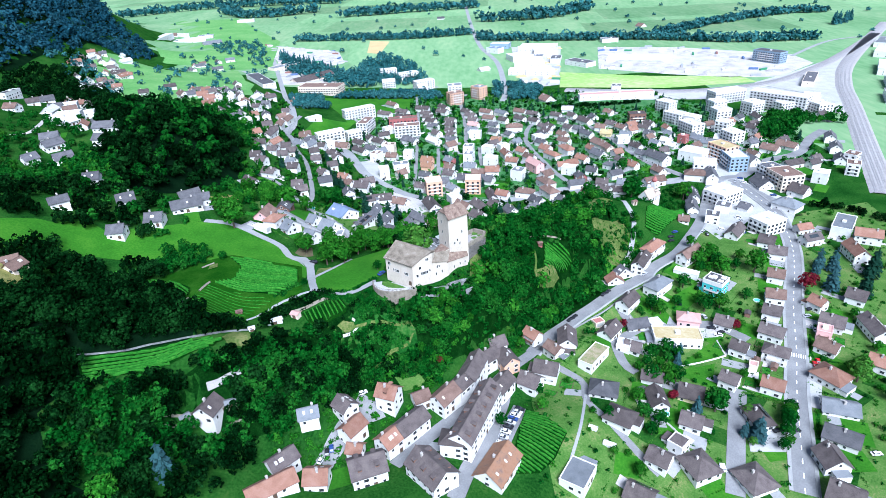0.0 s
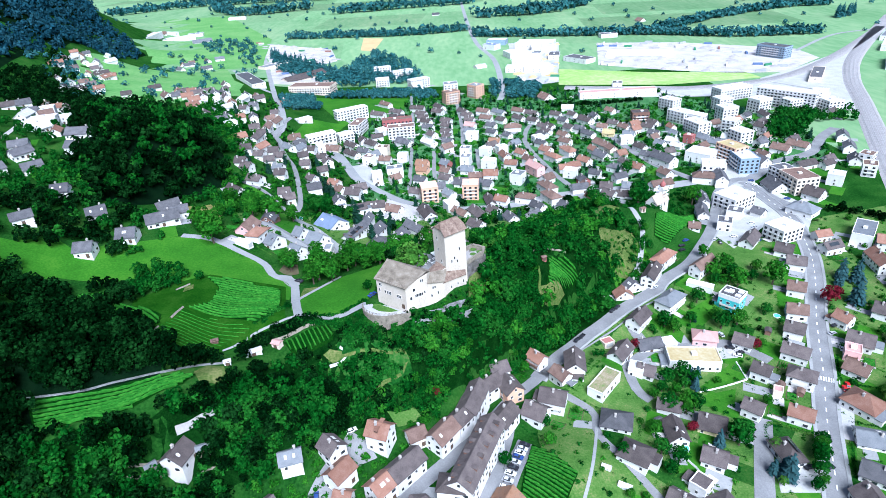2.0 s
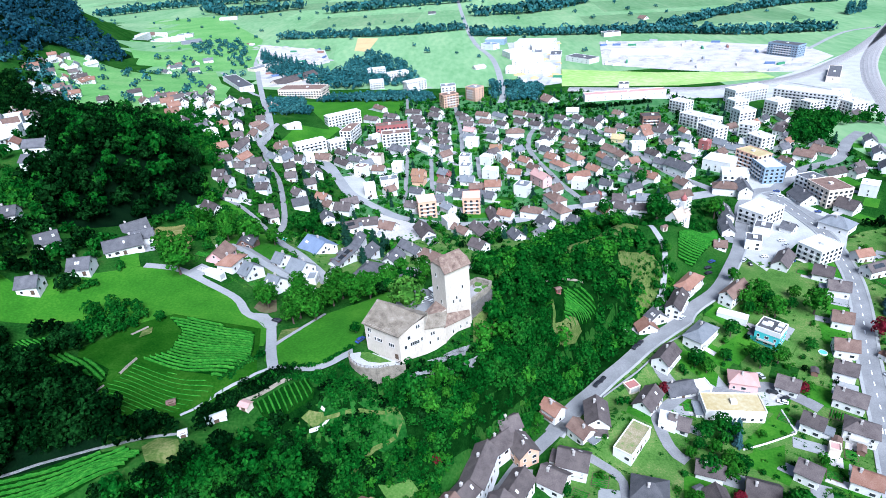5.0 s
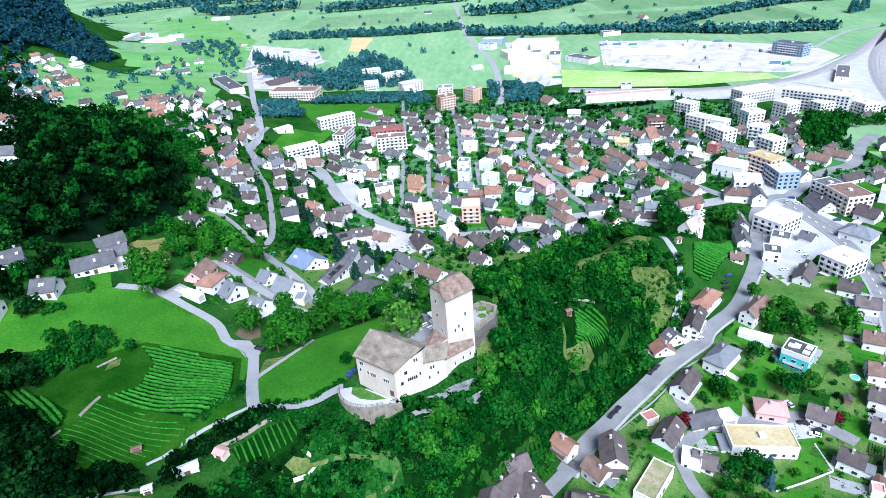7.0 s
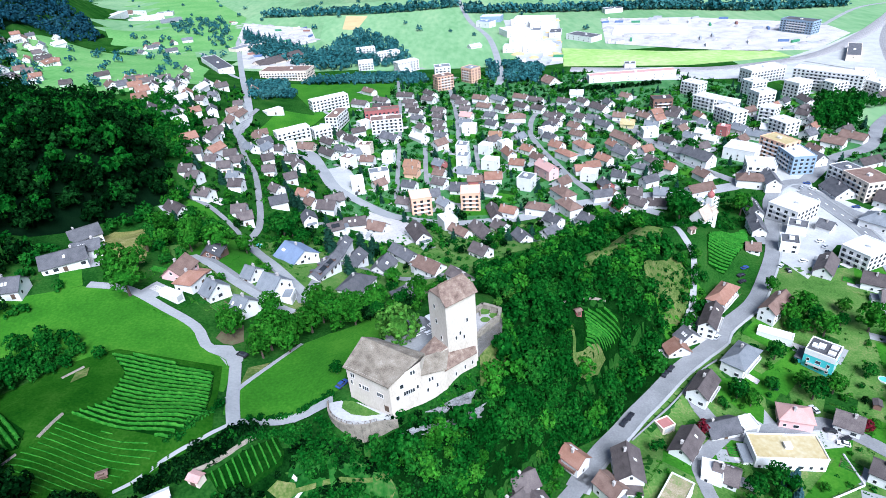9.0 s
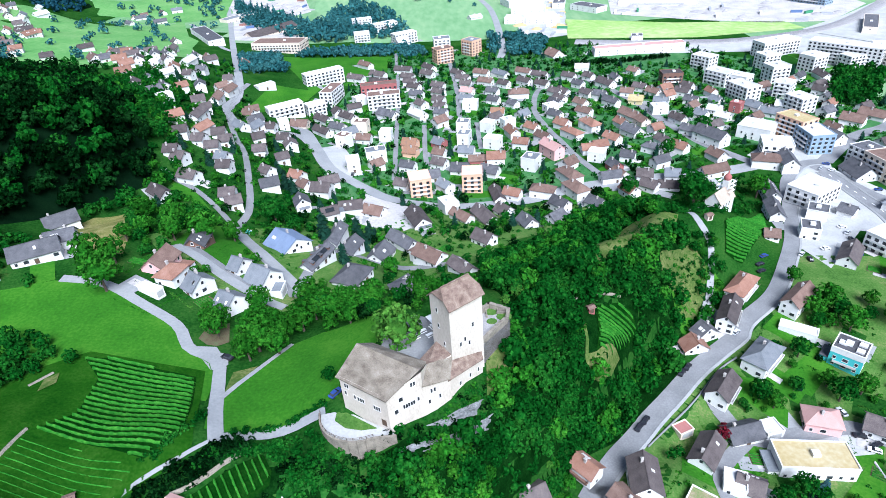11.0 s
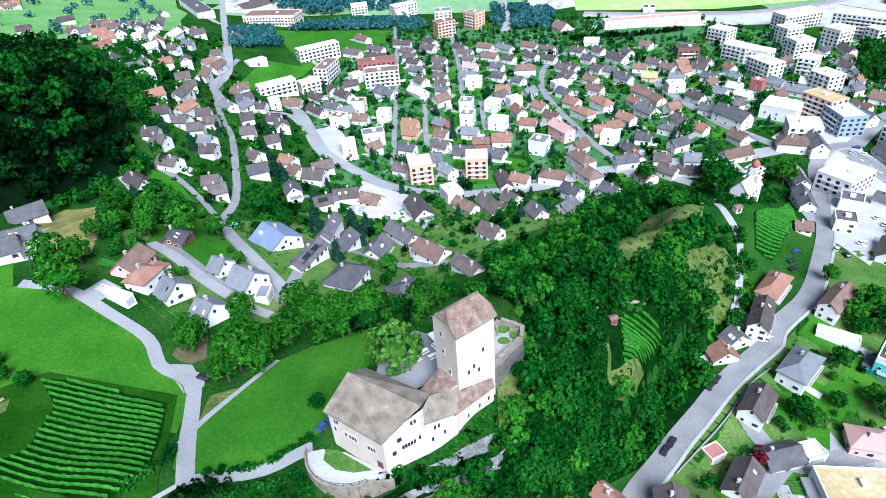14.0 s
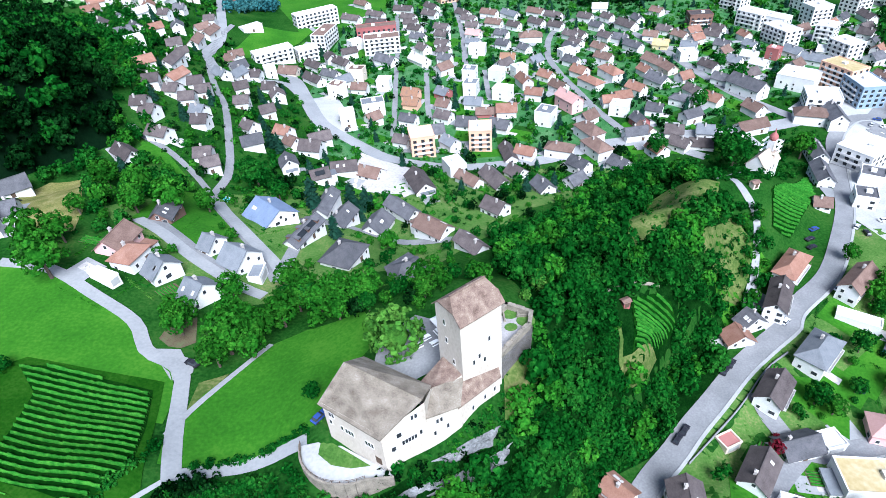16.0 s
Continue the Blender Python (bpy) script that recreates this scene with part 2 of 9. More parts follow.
hill(-60, 113.8, 11, 64.4, -4.8, 4.7)
hill(38.4, 82.5, 94.8, 38.9, -15.6, 24.1)
hill(-128.1, 111.4, 68.7, 46.8, 16, -30)
hill(-174.2, 80.9, 37.4, 79.1, -30.2, 49)
hill(-155.7, 110.5, 19.1, 44.3, -21.5, -34.6)
hill(-196.7, 142.2, 56.2, 29.8, -13.8, 19.8)
hill(-185.1, 297.2, 85.5, 42.3, 6.8, -19.5)
hill(-191.4, 286.5, 56.4, 106.3, 4.6, 43)
hill(-179.9, 428, 60.4, 82.5, -0.1, -10.8)
hill(-31.3, 278.9, 61.4, 108.8, 9.5, 11.7)
hill(28.6, 140.7, 50.1, 99.2, 32.8, -17.5)
hill(-196.4, -75.6, 26.3, 112.7, 28.4, 29.8)
hill(-192.3, 117.6, 203, 45.9, 12.1, 20.5)
hill(-333.5, 382.4, 110.8, 129.2, 0.5, 14.9)
hill(-414.2, 555, 121.1, 107.3, -0.7, 22.6)
hill(-608, 620.9, 88.3, 151.5, -1.2, 80.3)
hill(-907.6, 526.3, 217.7, 478.3, 9, 284.4)
hill(-581.3, 745.8, 115.4, 89.1, -1.1, -42.5)
hill(-861.6, 1040.1, 182.2, 235, -14.3, -46.2)
hill(-445.9, -48.4, 109, 275.2, -23.9, 80.9)
hill(-322.3, -246.1, 167.2, 114.6, 20.1, 93.2)
hill(-618.1, 183.3, 189.3, 123.8, -0.9, 35.4)
hill(-111.9, -249.3, 111.5, 72.4, -2.8, -15.6)
hill(19, -125.3, 61.8, 15.1, -8, -10.3)
hill(-670, 581.8, 163.1, 42.1, -4.4, -34.4)
hill(21.4, -34.9, 13.4, 9.7, 8.5, -11.7)
hill(68.1, -4.7, 11.2, 8.4, 33.2, 39.9)
hill(9.4, -55.9, 18.2, 10.5, 17.1, 8.3)
hill(72.6, 18.1, 15.2, 7, 20.9, 42)
hill(104.7, 72.6, 14.3, 21.4, 16.3, 20.9)
hill(-20.8, -60.4, 7, 12.6, 8.4, -23.6)
hill(40.1, 25.3, 17.9, 13.6, 29.9, -4)
hill(-25.3, -56.3, 13.4, 7, -10.3, -12.6)
hill(-1.3, -36.3, 9.4, 7, -11.9, 19.7)
hill(23.4, -34.9, 14.3, 11.6, -15.2, 26)
hill(-74, -90.6, 25.2, 7.2, -33.4, 11.2)
hill(-98.5, -102.5, 30.1, 7, 39.7, 23.2)
hill(-94.9, -64.8, 13.7, 23, -8.1, -17.7)
hill(46.8, -39.8, 20, 7, 38.6, -13.7)
hill(73.6, -11.9, 7, 11.7, 2, -17)
hill(110.3, 61.6, 11.6, 7, 44.8, -22.4)
hill(4, -48, 11, 11, 0, 6.1)
hill(64, 0, 17, 17, 0, -3.1)
hill(-122, -78, 17, 17, 0, -5.4)
hill(-80, -84, 7, 7, 0, -6.4)
hill(94, 42, 7, 7, 0, 3.4)
hill(82, 18, 7, 7, 0, -4.4)
hill(64, -6, 7, 7, 0, -7.4)
hill(-26, -54, 11, 11, 0, 1.4)
hill(16, -42, 7, 7, 0, 3.8)
hill(-98, -108, 7, 7, 0, -4.4)
hill(88, 36, 7, 7, 0, 5.7)
hill(-164, -96, 17, 17, 0, -3.2)
hill(-80, -108, 7, 7, 0, 3.4)
hill(-122, -60, 11, 11, 0, -3.8)
hill(-86, -90, 7, 7, 0, -5.9)
hill(94, 24, 7, 7, 0, -5)
hill(-104, -126, 7, 7, 0, 4.5)
hill(-104, -84, 7, 7, 0, 2.9)
hill(52, -18, 7, 7, 0, -5.7)
hill(70, -24, 7, 7, 0, 3.1)
hill(52, 0, 7, 7, 0, 1.6)
hill(76, 24, 7, 7, 0, -2.5)
hill(70, -6, 7, 7, 0, -7)
hill(-2, -36, 7, 7, 0, -1.6)
hill(10, -24, 7, 7, 0, 2.2)
hill(112, 48, 11, 11, 0, 2.6)
hill(-74, -90, 7, 7, 0, -4.3)
hill(76, -18, 7, 7, 0, 3.2)
hill(-80, -102, 7, 7, 0, 3.3)
hill(-140, -78, 7, 7, 0, -2.2)
hill(-116, -66, 7, 7, 0, -3.8)
hill(-98, -114, 7, 7, 0, -3.6)
hill(-164, -102, 17, 17, 0, -3.1)
hill(10, -48, 7, 7, 0, 5.2)
hill(-20, -60, 7, 7, 0, 3.8)
hill(82, 54, 7, 7, 0, -2.9)
hill(88, 36, 7, 7, 0, 5.7)
hill(-20, -42, 7, 7, 0, 2.4)
hill(-152, -60, 7, 7, 0, 2.1)
hill(94, 6, 7, 7, 0, 1.5)
hill(-110, -108, 7, 7, 0, -2.8)
hill(16, -60, 7, 7, 0, -1.3)
hill(76, 18, 7, 7, 0, -3.9)
hill(-68, -60, 7, 7, 0, -1.6)
hill(64, -42, 11, 11, 0, 2)
hill(-128, -72, 11, 11, 0, -3.7)
hill(4, -54, 7, 7, 0, 3.7)
hill(-2, -18, 7, 7, 0, -1.5)
hill(28, -18, 7, 7, 0, -2)
hill(40, -12, 7, 7, 0, 1.6)
hill(16, -30, 7, 7, 0, 3)
hill(-164, -96, 17, 17, 0, -3.2)
hill(76, -18, 7, 7, 0, 3.2)
hill(-92, -120, 7, 7, 0, -2.8)
hill(-80, -108, 7, 7, 0, 3.4)
hill(58, 24, 7, 7, 0, -1.6)

hill(-640, 500, 110, 110, 0, 3.7)
hill(-700, 660, 120, 120, 0, -26.3)
hill(-640, 780, 90, 90, 0, 24.0)
hill(-760, 850, 120, 120, 0, 30.3)
hill(-700, 1020, 90, 90, 0, 39.0)
hill(-850, 1100, 120, 120, 0, 80.7)
hill(-560, 990, 60, 60, 0, -17.3)
hill(-600, 1120, 80, 80, 0, -15.8)
hill(-700, 1240, 90, 90, 0, -1.5)
hill(-880, 720, 140, 140, 0, 36.0)
hill(-950, 950, 150, 150, 0, 24.2)
hill(-540, 820, 60, 60, 0, -15.7)
hill(-520, 680, 60, 60, 0, 5.8)
hill(-820, 1350, 120, 120, 0, 4.3)
hill(-460, 560, 60, 60, 0, 3.1)


BED = [(22, -66, 7.2), (30, -58, 7), (39.2, -47.8, 6.6), (48.4, -37.6, 6.4), (61.7, -23.1, 6), (75.7, -8.9, 5.2), (93, 5.8, 5), (114.7, 22.7, 5.4)]


def level(x, y, z):
    """Cuts the level bed of the street into the foot of the hill."""
    near, bed = np.full(np.shape(z), 1e9), np.zeros(np.shape(z))
    for (x0, y0, z0), (x1, y1, z1) in zip(BED, BED[1:]):
        k = np.clip(((x - x0) * (x1 - x0) + (y - y0) * (y1 - y0)) / ((x1 - x0) ** 2 + (y1 - y0) ** 2), 0, 1)
        d = np.hypot(x - x0 - k * (x1 - x0), y - y0 - k * (y1 - y0))
        bed = np.where(d < near, z0 + k * (z1 - z0), bed)
        near = np.minimum(d, near)
    w = np.clip((16 - near) / 7.5, 0, 1)
    return z + (bed - z) * w * w * (3 - 2 * w)


def height(x, y):
    x, y = np.asarray(x, float), np.asarray(y, float)
    z = np.zeros(np.broadcast(x, y).shape)
    for cx, cy, a, b, r, h in HILLS:
        u, v = (x - cx) * math.cos(r) + (y - cy) * math.sin(r), (y - cy) * math.cos(r) - (x - cx) * math.sin(r)
        z = z + h * np.exp(-0.5 * ((u / a) ** 2 + (v / b) ** 2))
    return level(x, y, z)


LAND = np.array(HILLS)


def ground_z(x, y):
    u = (x - LAND[:, 0]) * np.cos(LAND[:, 4]) + (y - LAND[:, 1]) * np.sin(LAND[:, 4])
    v = (y - LAND[:, 1]) * np.cos(LAND[:, 4]) - (x - LAND[:, 0]) * np.sin(LAND[:, 4])
    z = float(LAND[:, 5] @ np.exp(-0.5 * ((u / LAND[:, 2]) ** 2 + (v / LAND[:, 3]) ** 2)))
    return float(level(x, y, z)) if 5 < x < 132 and -84 < y < 42 else z


def mesh_of(name, verts, faces, mats, slots=None):
    me = bpy.data.meshes.new(name)
    me.from_pydata([tuple(v) for v in verts], [], faces)
    for m in (mats if isinstance(mats, (list, tuple)) else [mats]):
        me.materials.append(m)
    if slots:
        me.polygons.foreach_set("material_index", slots)
    me.update()
    return me


def quads_mesh(name, verts, quads, mat, smooth=False):
    """A big mesh of quads straight from arrays."""
    verts, quads = np.asarray(verts, np.float32), np.asarray(quads, np.int32)
    me = bpy.data.meshes.new(name)
    me.vertices.add(len(verts))
    me.vertices.foreach_set("co", verts.ravel())
    me.loops.add(quads.size)
    me.loops.foreach_set("vertex_index", quads.ravel())
    me.polygons.add(len(quads))
    me.polygons.foreach_set("loop_start", np.arange(0, quads.size, 4, dtype=np.int32))
    if smooth:
        me.polygons.foreach_set("use_smooth", np.ones(len(quads), bool))
    me.materials.append(mat)
    me.update(calc_edges=True)
    me.validate()
    return me


def part(name, me, parent, m=None, label=""):
    ob = new(name, me)
    ob.parent = parent
    if m is not None:
        ob.matrix_basis = m
    if label:
        ob["label"] = label
    return ob


def thing(name, m, label, category, group="", kind=""):
    ob = new(name)
    ob.empty_display_size = 0.2
    ob.matrix_basis = m
    return tagged(ob, label, category, group, kind)


class Build:
    """Collects boxes, slabs and prisms into one mesh."""

    def __init__(self):
        self.v, self.f, self.s = [], [], []

    def poly(self, pts, faces, slot=0):
        k = len(self.v)
        self.v += [tuple(p) for p in pts]
        for f in faces:
            self.f.append([k + i for i in f])
            self.s.append(slot)
        return self

    def box(self, x0, y0, z0, x1, y1, z1, slot=0):
        p = [(x0, y0, z0), (x1, y0, z0), (x1, y1, z0), (x0, y1, z0), (x0, y0, z1), (x1, y0, z1), (x1, y1, z1), (x0, y1, z1)]
        return self.poly(p, [(0, 3, 2, 1), (4, 5, 6, 7), (0, 1, 5, 4), (1, 2, 6, 5), (2, 3, 7, 6), (3, 0, 4, 7)], slot)

    def slab(self, top, thick, slot=0):
        """A slab under a planar or bent polygon."""
        n = len(top)
        p = list(top) + [(x, y, z - thick) for x, y, z in top]
        f = [tuple(range(n)), tuple(range(2 * n - 1, n - 1, -1))] + [(i, i + n, (i + 1) % n + n, (i + 1) % n) for i in range(n)]
        return self.poly(p, f, slot)

    def prism(self, plan, z0, tops, slot=0):
        """Upright walls over a plan (counter-clockwise), with its own top height at each corner."""
        n = len(plan)
        tops = tops if isinstance(tops, (list, tuple)) else [tops] * n
        p = [(x, y, z0) for x, y in plan] + [(x, y, t) for (x, y), t in zip(plan, tops)]
        f = [tuple(range(n - 1, -1, -1)), tuple(range(n, 2 * n))] + [(i, (i + 1) % n, (i + 1) % n + n, i + n) for i in range(n)]
        return self.poly(p, f, slot)

    def tube(self, x, y, z0, z1, r0, r1, n=8, slot=0):
        p = [(x + r0 * math.cos(2 * math.pi * i / n), y + r0 * math.sin(2 * math.pi * i / n), z0) for i in range(n)]
        p += [(x + r1 * math.cos(2 * math.pi * i / n), y + r1 * math.sin(2 * math.pi * i / n), z1) for i in range(n)]
        f = [tuple(range(n - 1, -1, -1)), tuple(range(n, 2 * n))] + [(i, (i + 1) % n, (i + 1) % n + n, i + n) for i in range(n)]
        return self.poly(p, f, slot)

    def mesh(self, name, mats):
        return mesh_of(name, self.v, self.f, mats, self.s)


def inside(poly, x, y):
    x, y = np.asarray(x, float), np.asarray(y, float)
    hit = np.zeros(x.shape, bool)
    for (x0, y0), (x1, y1) in zip(poly, poly[1:] + poly[:1]):
        hit ^= ((y0 > y) != (y1 > y)) & (x < (x1 - x0) * (y - y0) / ((y1 - y0) or 1e-9) + x0)
    return hit


def along(points, step):
    """Points at even steps along a smooth line through the given ones."""
    pts = np.array(points, float)
    if len(pts) > 2:
        fine = []
        for i in range(len(pts) - 1):
            p0, p1, p2, p3 = pts[max(i - 1, 0)], pts[i], pts[i + 1], pts[min(i + 2, len(pts) - 1)]
            for k in np.linspace(0, 1, 12, endpoint=False):
                fine.append(0.5 * (2 * p1 + (p2 - p0) * k + (2 * p0 - 5 * p1 + 4 * p2 - p3) * k * k + (3 * p1 - p0 - 3 * p2 + p3) * k ** 3))
        pts = np.array(fine + [pts[-1]])
    d = np.r_[0, np.cumsum(np.hypot(*np.diff(pts, axis=0).T))]
    s = np.linspace(0, d[-1], max(2, int(d[-1] / step) + 1))
    return np.c_[np.interp(s, d, pts[:, 0]), np.interp(s, d, pts[:, 1])]


TAKEN = []  # x, y, radius of what stands or runs on the ground


def ribbon(line, left, right, lift, across=2):
    """Verts and quads of a strip draped along a line, from left to right of it."""
    t = np.gradient(line, axis=0)
    t /= np.maximum(np.hypot(t[:, 0], t[:, 1]), 1e-6)[:, None]
    nrm = np.c_[-t[:, 1], t[:, 0]]
    rows = [line + nrm * k for k in np.linspace(left, right, across + 1)]
    v = np.concatenate([np.c_[r, height(r[:, 0], r[:, 1]) + lift] for r in rows])
    n = len(line)
    q = [(a * n + i, a * n + i + 1, (a + 1) * n + i + 1, (a + 1) * n + i) for a in range(across) for i in range(n - 1)]
    if left < right:
        q = [x[::-1] for x in q]
    return v, q


# ---- land ----
def axis(fine0, fine1, step, far0, far1):
    a = list(np.arange(fine0, fine1 + step, step))
    lo, hi, s = [], [], step
    x = fine0
    while x > far0:
        s *= 1.12
        x -= s
        lo.append(max(x, far0))
    x, s = a[-1], step
    while x < far1:
        s *= 1.12
        x += s
        hi.append(min(x, far1))
    return np.array(lo[::-1] + a + hi)


gx, gy = axis(-270, 330, 3.0, -4200, 4200), axis(-180, 330, 3.0, -1500, 4700)
XX, YY = np.meshgrid(gx, gy)
ZZ = height(XX, YY)
ni, nj = len(gx), len(gy)
idx = np.arange(ni * nj).reshape(nj, ni)
quads = np.stack([idx[:-1, :-1], idx[:-1, 1:], idx[1:, 1:], idx[1:, :-1]], -1).reshape(-1, 4)
ground = new("ground", quads_mesh("ground", np.c_[XX.ravel(), YY.ravel(), ZZ.ravel()], quads, GRASS, True))
ground.data.materials.append(HAZY_FIELD)
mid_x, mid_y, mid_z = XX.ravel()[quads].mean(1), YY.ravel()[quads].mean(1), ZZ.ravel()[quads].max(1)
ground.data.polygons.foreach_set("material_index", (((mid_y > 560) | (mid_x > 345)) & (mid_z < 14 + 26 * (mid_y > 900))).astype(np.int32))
tagged(ground, "green valley floor with gardens rising to wooded hills", "ground", kind="structure")


def sheet(name, poly, mat, label, step=6.0, lift=0.22):
    """A patch of other ground, draped over the land."""
    xs, ys = [p[0] for p in poly], [p[1] for p in poly]
    bm = bmesh.new()
    bm.faces.new([bm.verts.new((x, y, 0)) for x, y in poly])
    bmesh.ops.triangulate(bm, faces=bm.faces[:])
    span = max(max(xs) - min(xs), max(ys) - min(ys))
    for _ in range(9):
        long = [e for e in bm.edges if e.calc_length() > max(step, span / 60)]
        if not long or len(bm.faces) > 6000:
            break
        bmesh.ops.subdivide_edges(bm, edges=long, cuts=1)
        bmesh.ops.triangulate(bm, faces=bm.faces[:])
    me = bpy.data.meshes.new(name)
    bm.verts.ensure_lookup_table()
    for v in bm.verts:
        v.co.z = ground_z(v.co.x, v.co.y) + lift
    bmesh.ops.recalc_face_normals(bm, faces=bm.faces[:])
    if sum(f.normal.z for f in bm.faces) < 0:
        bmesh.ops.reverse_faces(bm, faces=bm.faces[:])
    for f in bm.faces:
        f.smooth = True
    bm.to_mesh(me)
    bm.free()
    me.materials.append(mat)
    return tagged(new(name, me), label, name.split("_")[0], kind="structure")


def road(name, width, points, mat=None, label="grey asphalt road between houses and gardens", lift=0.32):
    line = along(points, 4.0)
    v, q = ribbon(line, width / 2, -width / 2, lift, 4 if width > 3 else 2)
    kind = "path" if width < 3 else "road"
    ob = new(kind, quads_mesh(name, v, q, mat or ASPHALT, True))
    tagged(ob, label, kind, kind="structure")
    for x, y in along(points, 3.0):
        TAKEN.append((x, y, width / 2))
    return ob


def kerbs(points, width, walk=1.6, sides=(1, -1)):
    """Raised pavements along both sides of a road."""
    line = along(points, 4.0)
    for side in sides:
        v, q = ribbon(line, side * (width / 2 + walk), side * width / 2, 0.46, 1)
        n = len(v)
        v = np.r_[v, v - (0, 0, 0.5)]
        h = n // 2
        for a in (0, h):
            q += [(a + i, a + i + 1, a + i + 1 + n, a + i + n) for i in range(h - 1)]
        tagged(new("pavement", quads_mesh("pavement", v, q, GRAVEL_ROAD)), "pale grey raised pavement along the road", "pavement", kind="structure")


def dashes(points, gap=7.0, long=2.6, wide=0.22):
    line = along(points, gap)
    b = Build()
    for (x0, y0), (x1, y1) in zip(line, line[1:]):
        d = math.hypot(x1 - x0, y1 - y0)
        ux, uy = (x1 - x0) / d, (y1 - y0) / d
        p = [(x0 + ux * a - uy * s, y0 + uy * a + ux * s) for a, s in ((0, -wide), (long, -wide), (long, wide), (0, wide))]
        b.poly([(x, y, ground_z(x, y) + 0.37) for x, y in p], [(0, 1, 2, 3)])
    tagged(new("lane_marking", b.mesh("lane_marking", MARK)), "white dashed centre line on the road", "lane marking", kind="structure")


# ---- roads, yards and fields ----
road("main_road", 7.8, [(128, -132), (137, -113), (153, -81), (170, -50), (188, -14), (209, 24), (224, 56), (238, 98), (239, 129), (237, 157)])
STREET = [(39.7, -47.9), (44.4, -42.1), (52.4, -33.5), (61.7, -25.5), (69.7, -17.8), (80.8, -8.3), (93.4, 2.7), (105.8, 11.4), (119.0, 20.1), (122.5, 25.5), (143.0, 40.5), (160.0, 61.0), (178.0, 87.0), (197.0, 122.0), (211.0, 150.0), (230.0, 168.0), (245.0, 169.0)]
road("street", 7, STREET)
road("old_town_street", 5.5, [(44.4, -42.1), (39.7, -47.9), (24.0, -63.0), (9.0, -83.0), (-2.0, -98.0), (-15.0, -111.0), (-24.0, -121.0)])
road("lower_street", 6, [(26, -64), (23, -75), (13, -106), (4, -122), (-2, -138)])
road("lane", 3.2, [(46, -58.5), (51, -62), (56.5, -66.6), (59.6, -72.3), (58, -85), (66, -101), (73, -113), (78, -120)])
road("garden_path", 1.2, [(59, -78), (51, -101), (42, -119)], GRAVEL_ROAD, "narrow grey garden path")
road("side_street", 6, [(94, -7), (99, -26), (111, -27), (136, -25), (145, -32), (151, -40)])
road("back_lane", 5, [(100.0, -27.0), (84.0, -40.0), (81.8, -51.8), (82.9, -59.8), (86.1, -64.2)])
road("yard_lane", 7, [(129, -76), (114, -106), (103, -130)])
road("hill_road", 3.7, [(-134, 26), (-118, 23), (-101, 12), (-87, 2), (-80, -9), (-70, -15), (-67, -24), (-64, -37), (-60, -50)], GRAVEL_ROAD, "pale asphalt lane winding up the hillside")
road("castle_road", 3.6, [(-60, -49), (-56, -47), (-49, -45), (-39, -43), (-33, -42)], GRAVEL_ROAD, "pale lane leading to the castle gate")
road("meadow_path", 1.5, [(-65.5, -37.5), (-63.6, -30.7), (-60.6, -23.8), (-55.0, -13.7), (-49.2, -4.5)], GRAVEL_ROAD, "pale footpath across the meadow")
road("village_road", 3.4, [(-55, 29), (-62, 42), (-74, 59), (-92, 91), (-93, 116), (-97, 139), (-108, 180), (-121, 210), (-136, 255), (-147, 312), (-145, 352)])
road("upper_road", 3, [(-93, 93), (-104, 108), (-121, 125), (-141, 144)])
road("ring_road", 9, [(-101, 282), (-87, 261), (-74, 223), (-60, 187), (-39, 168), (-20, 152), (8, 145), (36, 150), (62, 154), (86, 161), (109, 162), (136, 163), (162, 163), (207, 172)], GRAVEL_ROAD, "wide pale grey road through the suburb")
road("street_a", 4.2, [(31, 468), (31, 354), (27, 272)])
road("street_b", 3.2, [(-24, 502), (-20, 356), (-21, 263), (-22, 185)])
road("street_c", 4.6, [(127, 381), (101, 347), (89, 301), (90, 264), (94, 230), (98, 200), (107, 169)])
road("street_d", 7, [(148, 375), (169, 311), (177, 251), (183, 211), (194, 188), (206, 171)])
road("street_e", 3.4, [(-0, 275), (-1, 227), (-0, 209)])
road("street_f", 3.4, [(40, 276), (38, 229)])
road("valley_road", 8, [(108, 1669), (93, 1159), (90, 874), (104, 705), (94, 519), (84, 460)], GRAVEL_ROAD, "pale straight road across the fields")
road("west_road", 6.5, [(-322, 965), (-251, 704), (-201, 521), (-151, 346), (-144, 278), (-118, 231), (-92, 250), (-67, 204)], GRAVEL_ROAD, "pale wide country road")
road("west_lane", 6, [(-586, 1191), (-388, 881), (-238, 575), (-203, 520)], GRAVEL_ROAD, "pale country road")
road("station_road", 9, [(245, 169), (284, 201), (319, 216), (351, 253), (377, 275)])
road("station_street", 8, [(235, 167), (241, 149), (247, 124), (260, 111)])
road("village_lane", 4, [(-55, 29), (-49, 73), (-32, 79), (-14, 70), (4, 62)])
road("close", 5, [(-101, 57), (-83, 40), (-65, 22)])
road("hill_track", 3, [(-327, 222), (-287, 141), (-288, 118)], GRAVEL, "pale gravel track on the hillside")
road("far_lane", 6, [(752, 733), (650, 715), (531, 616)], GRAVEL_ROAD, "pale field road")
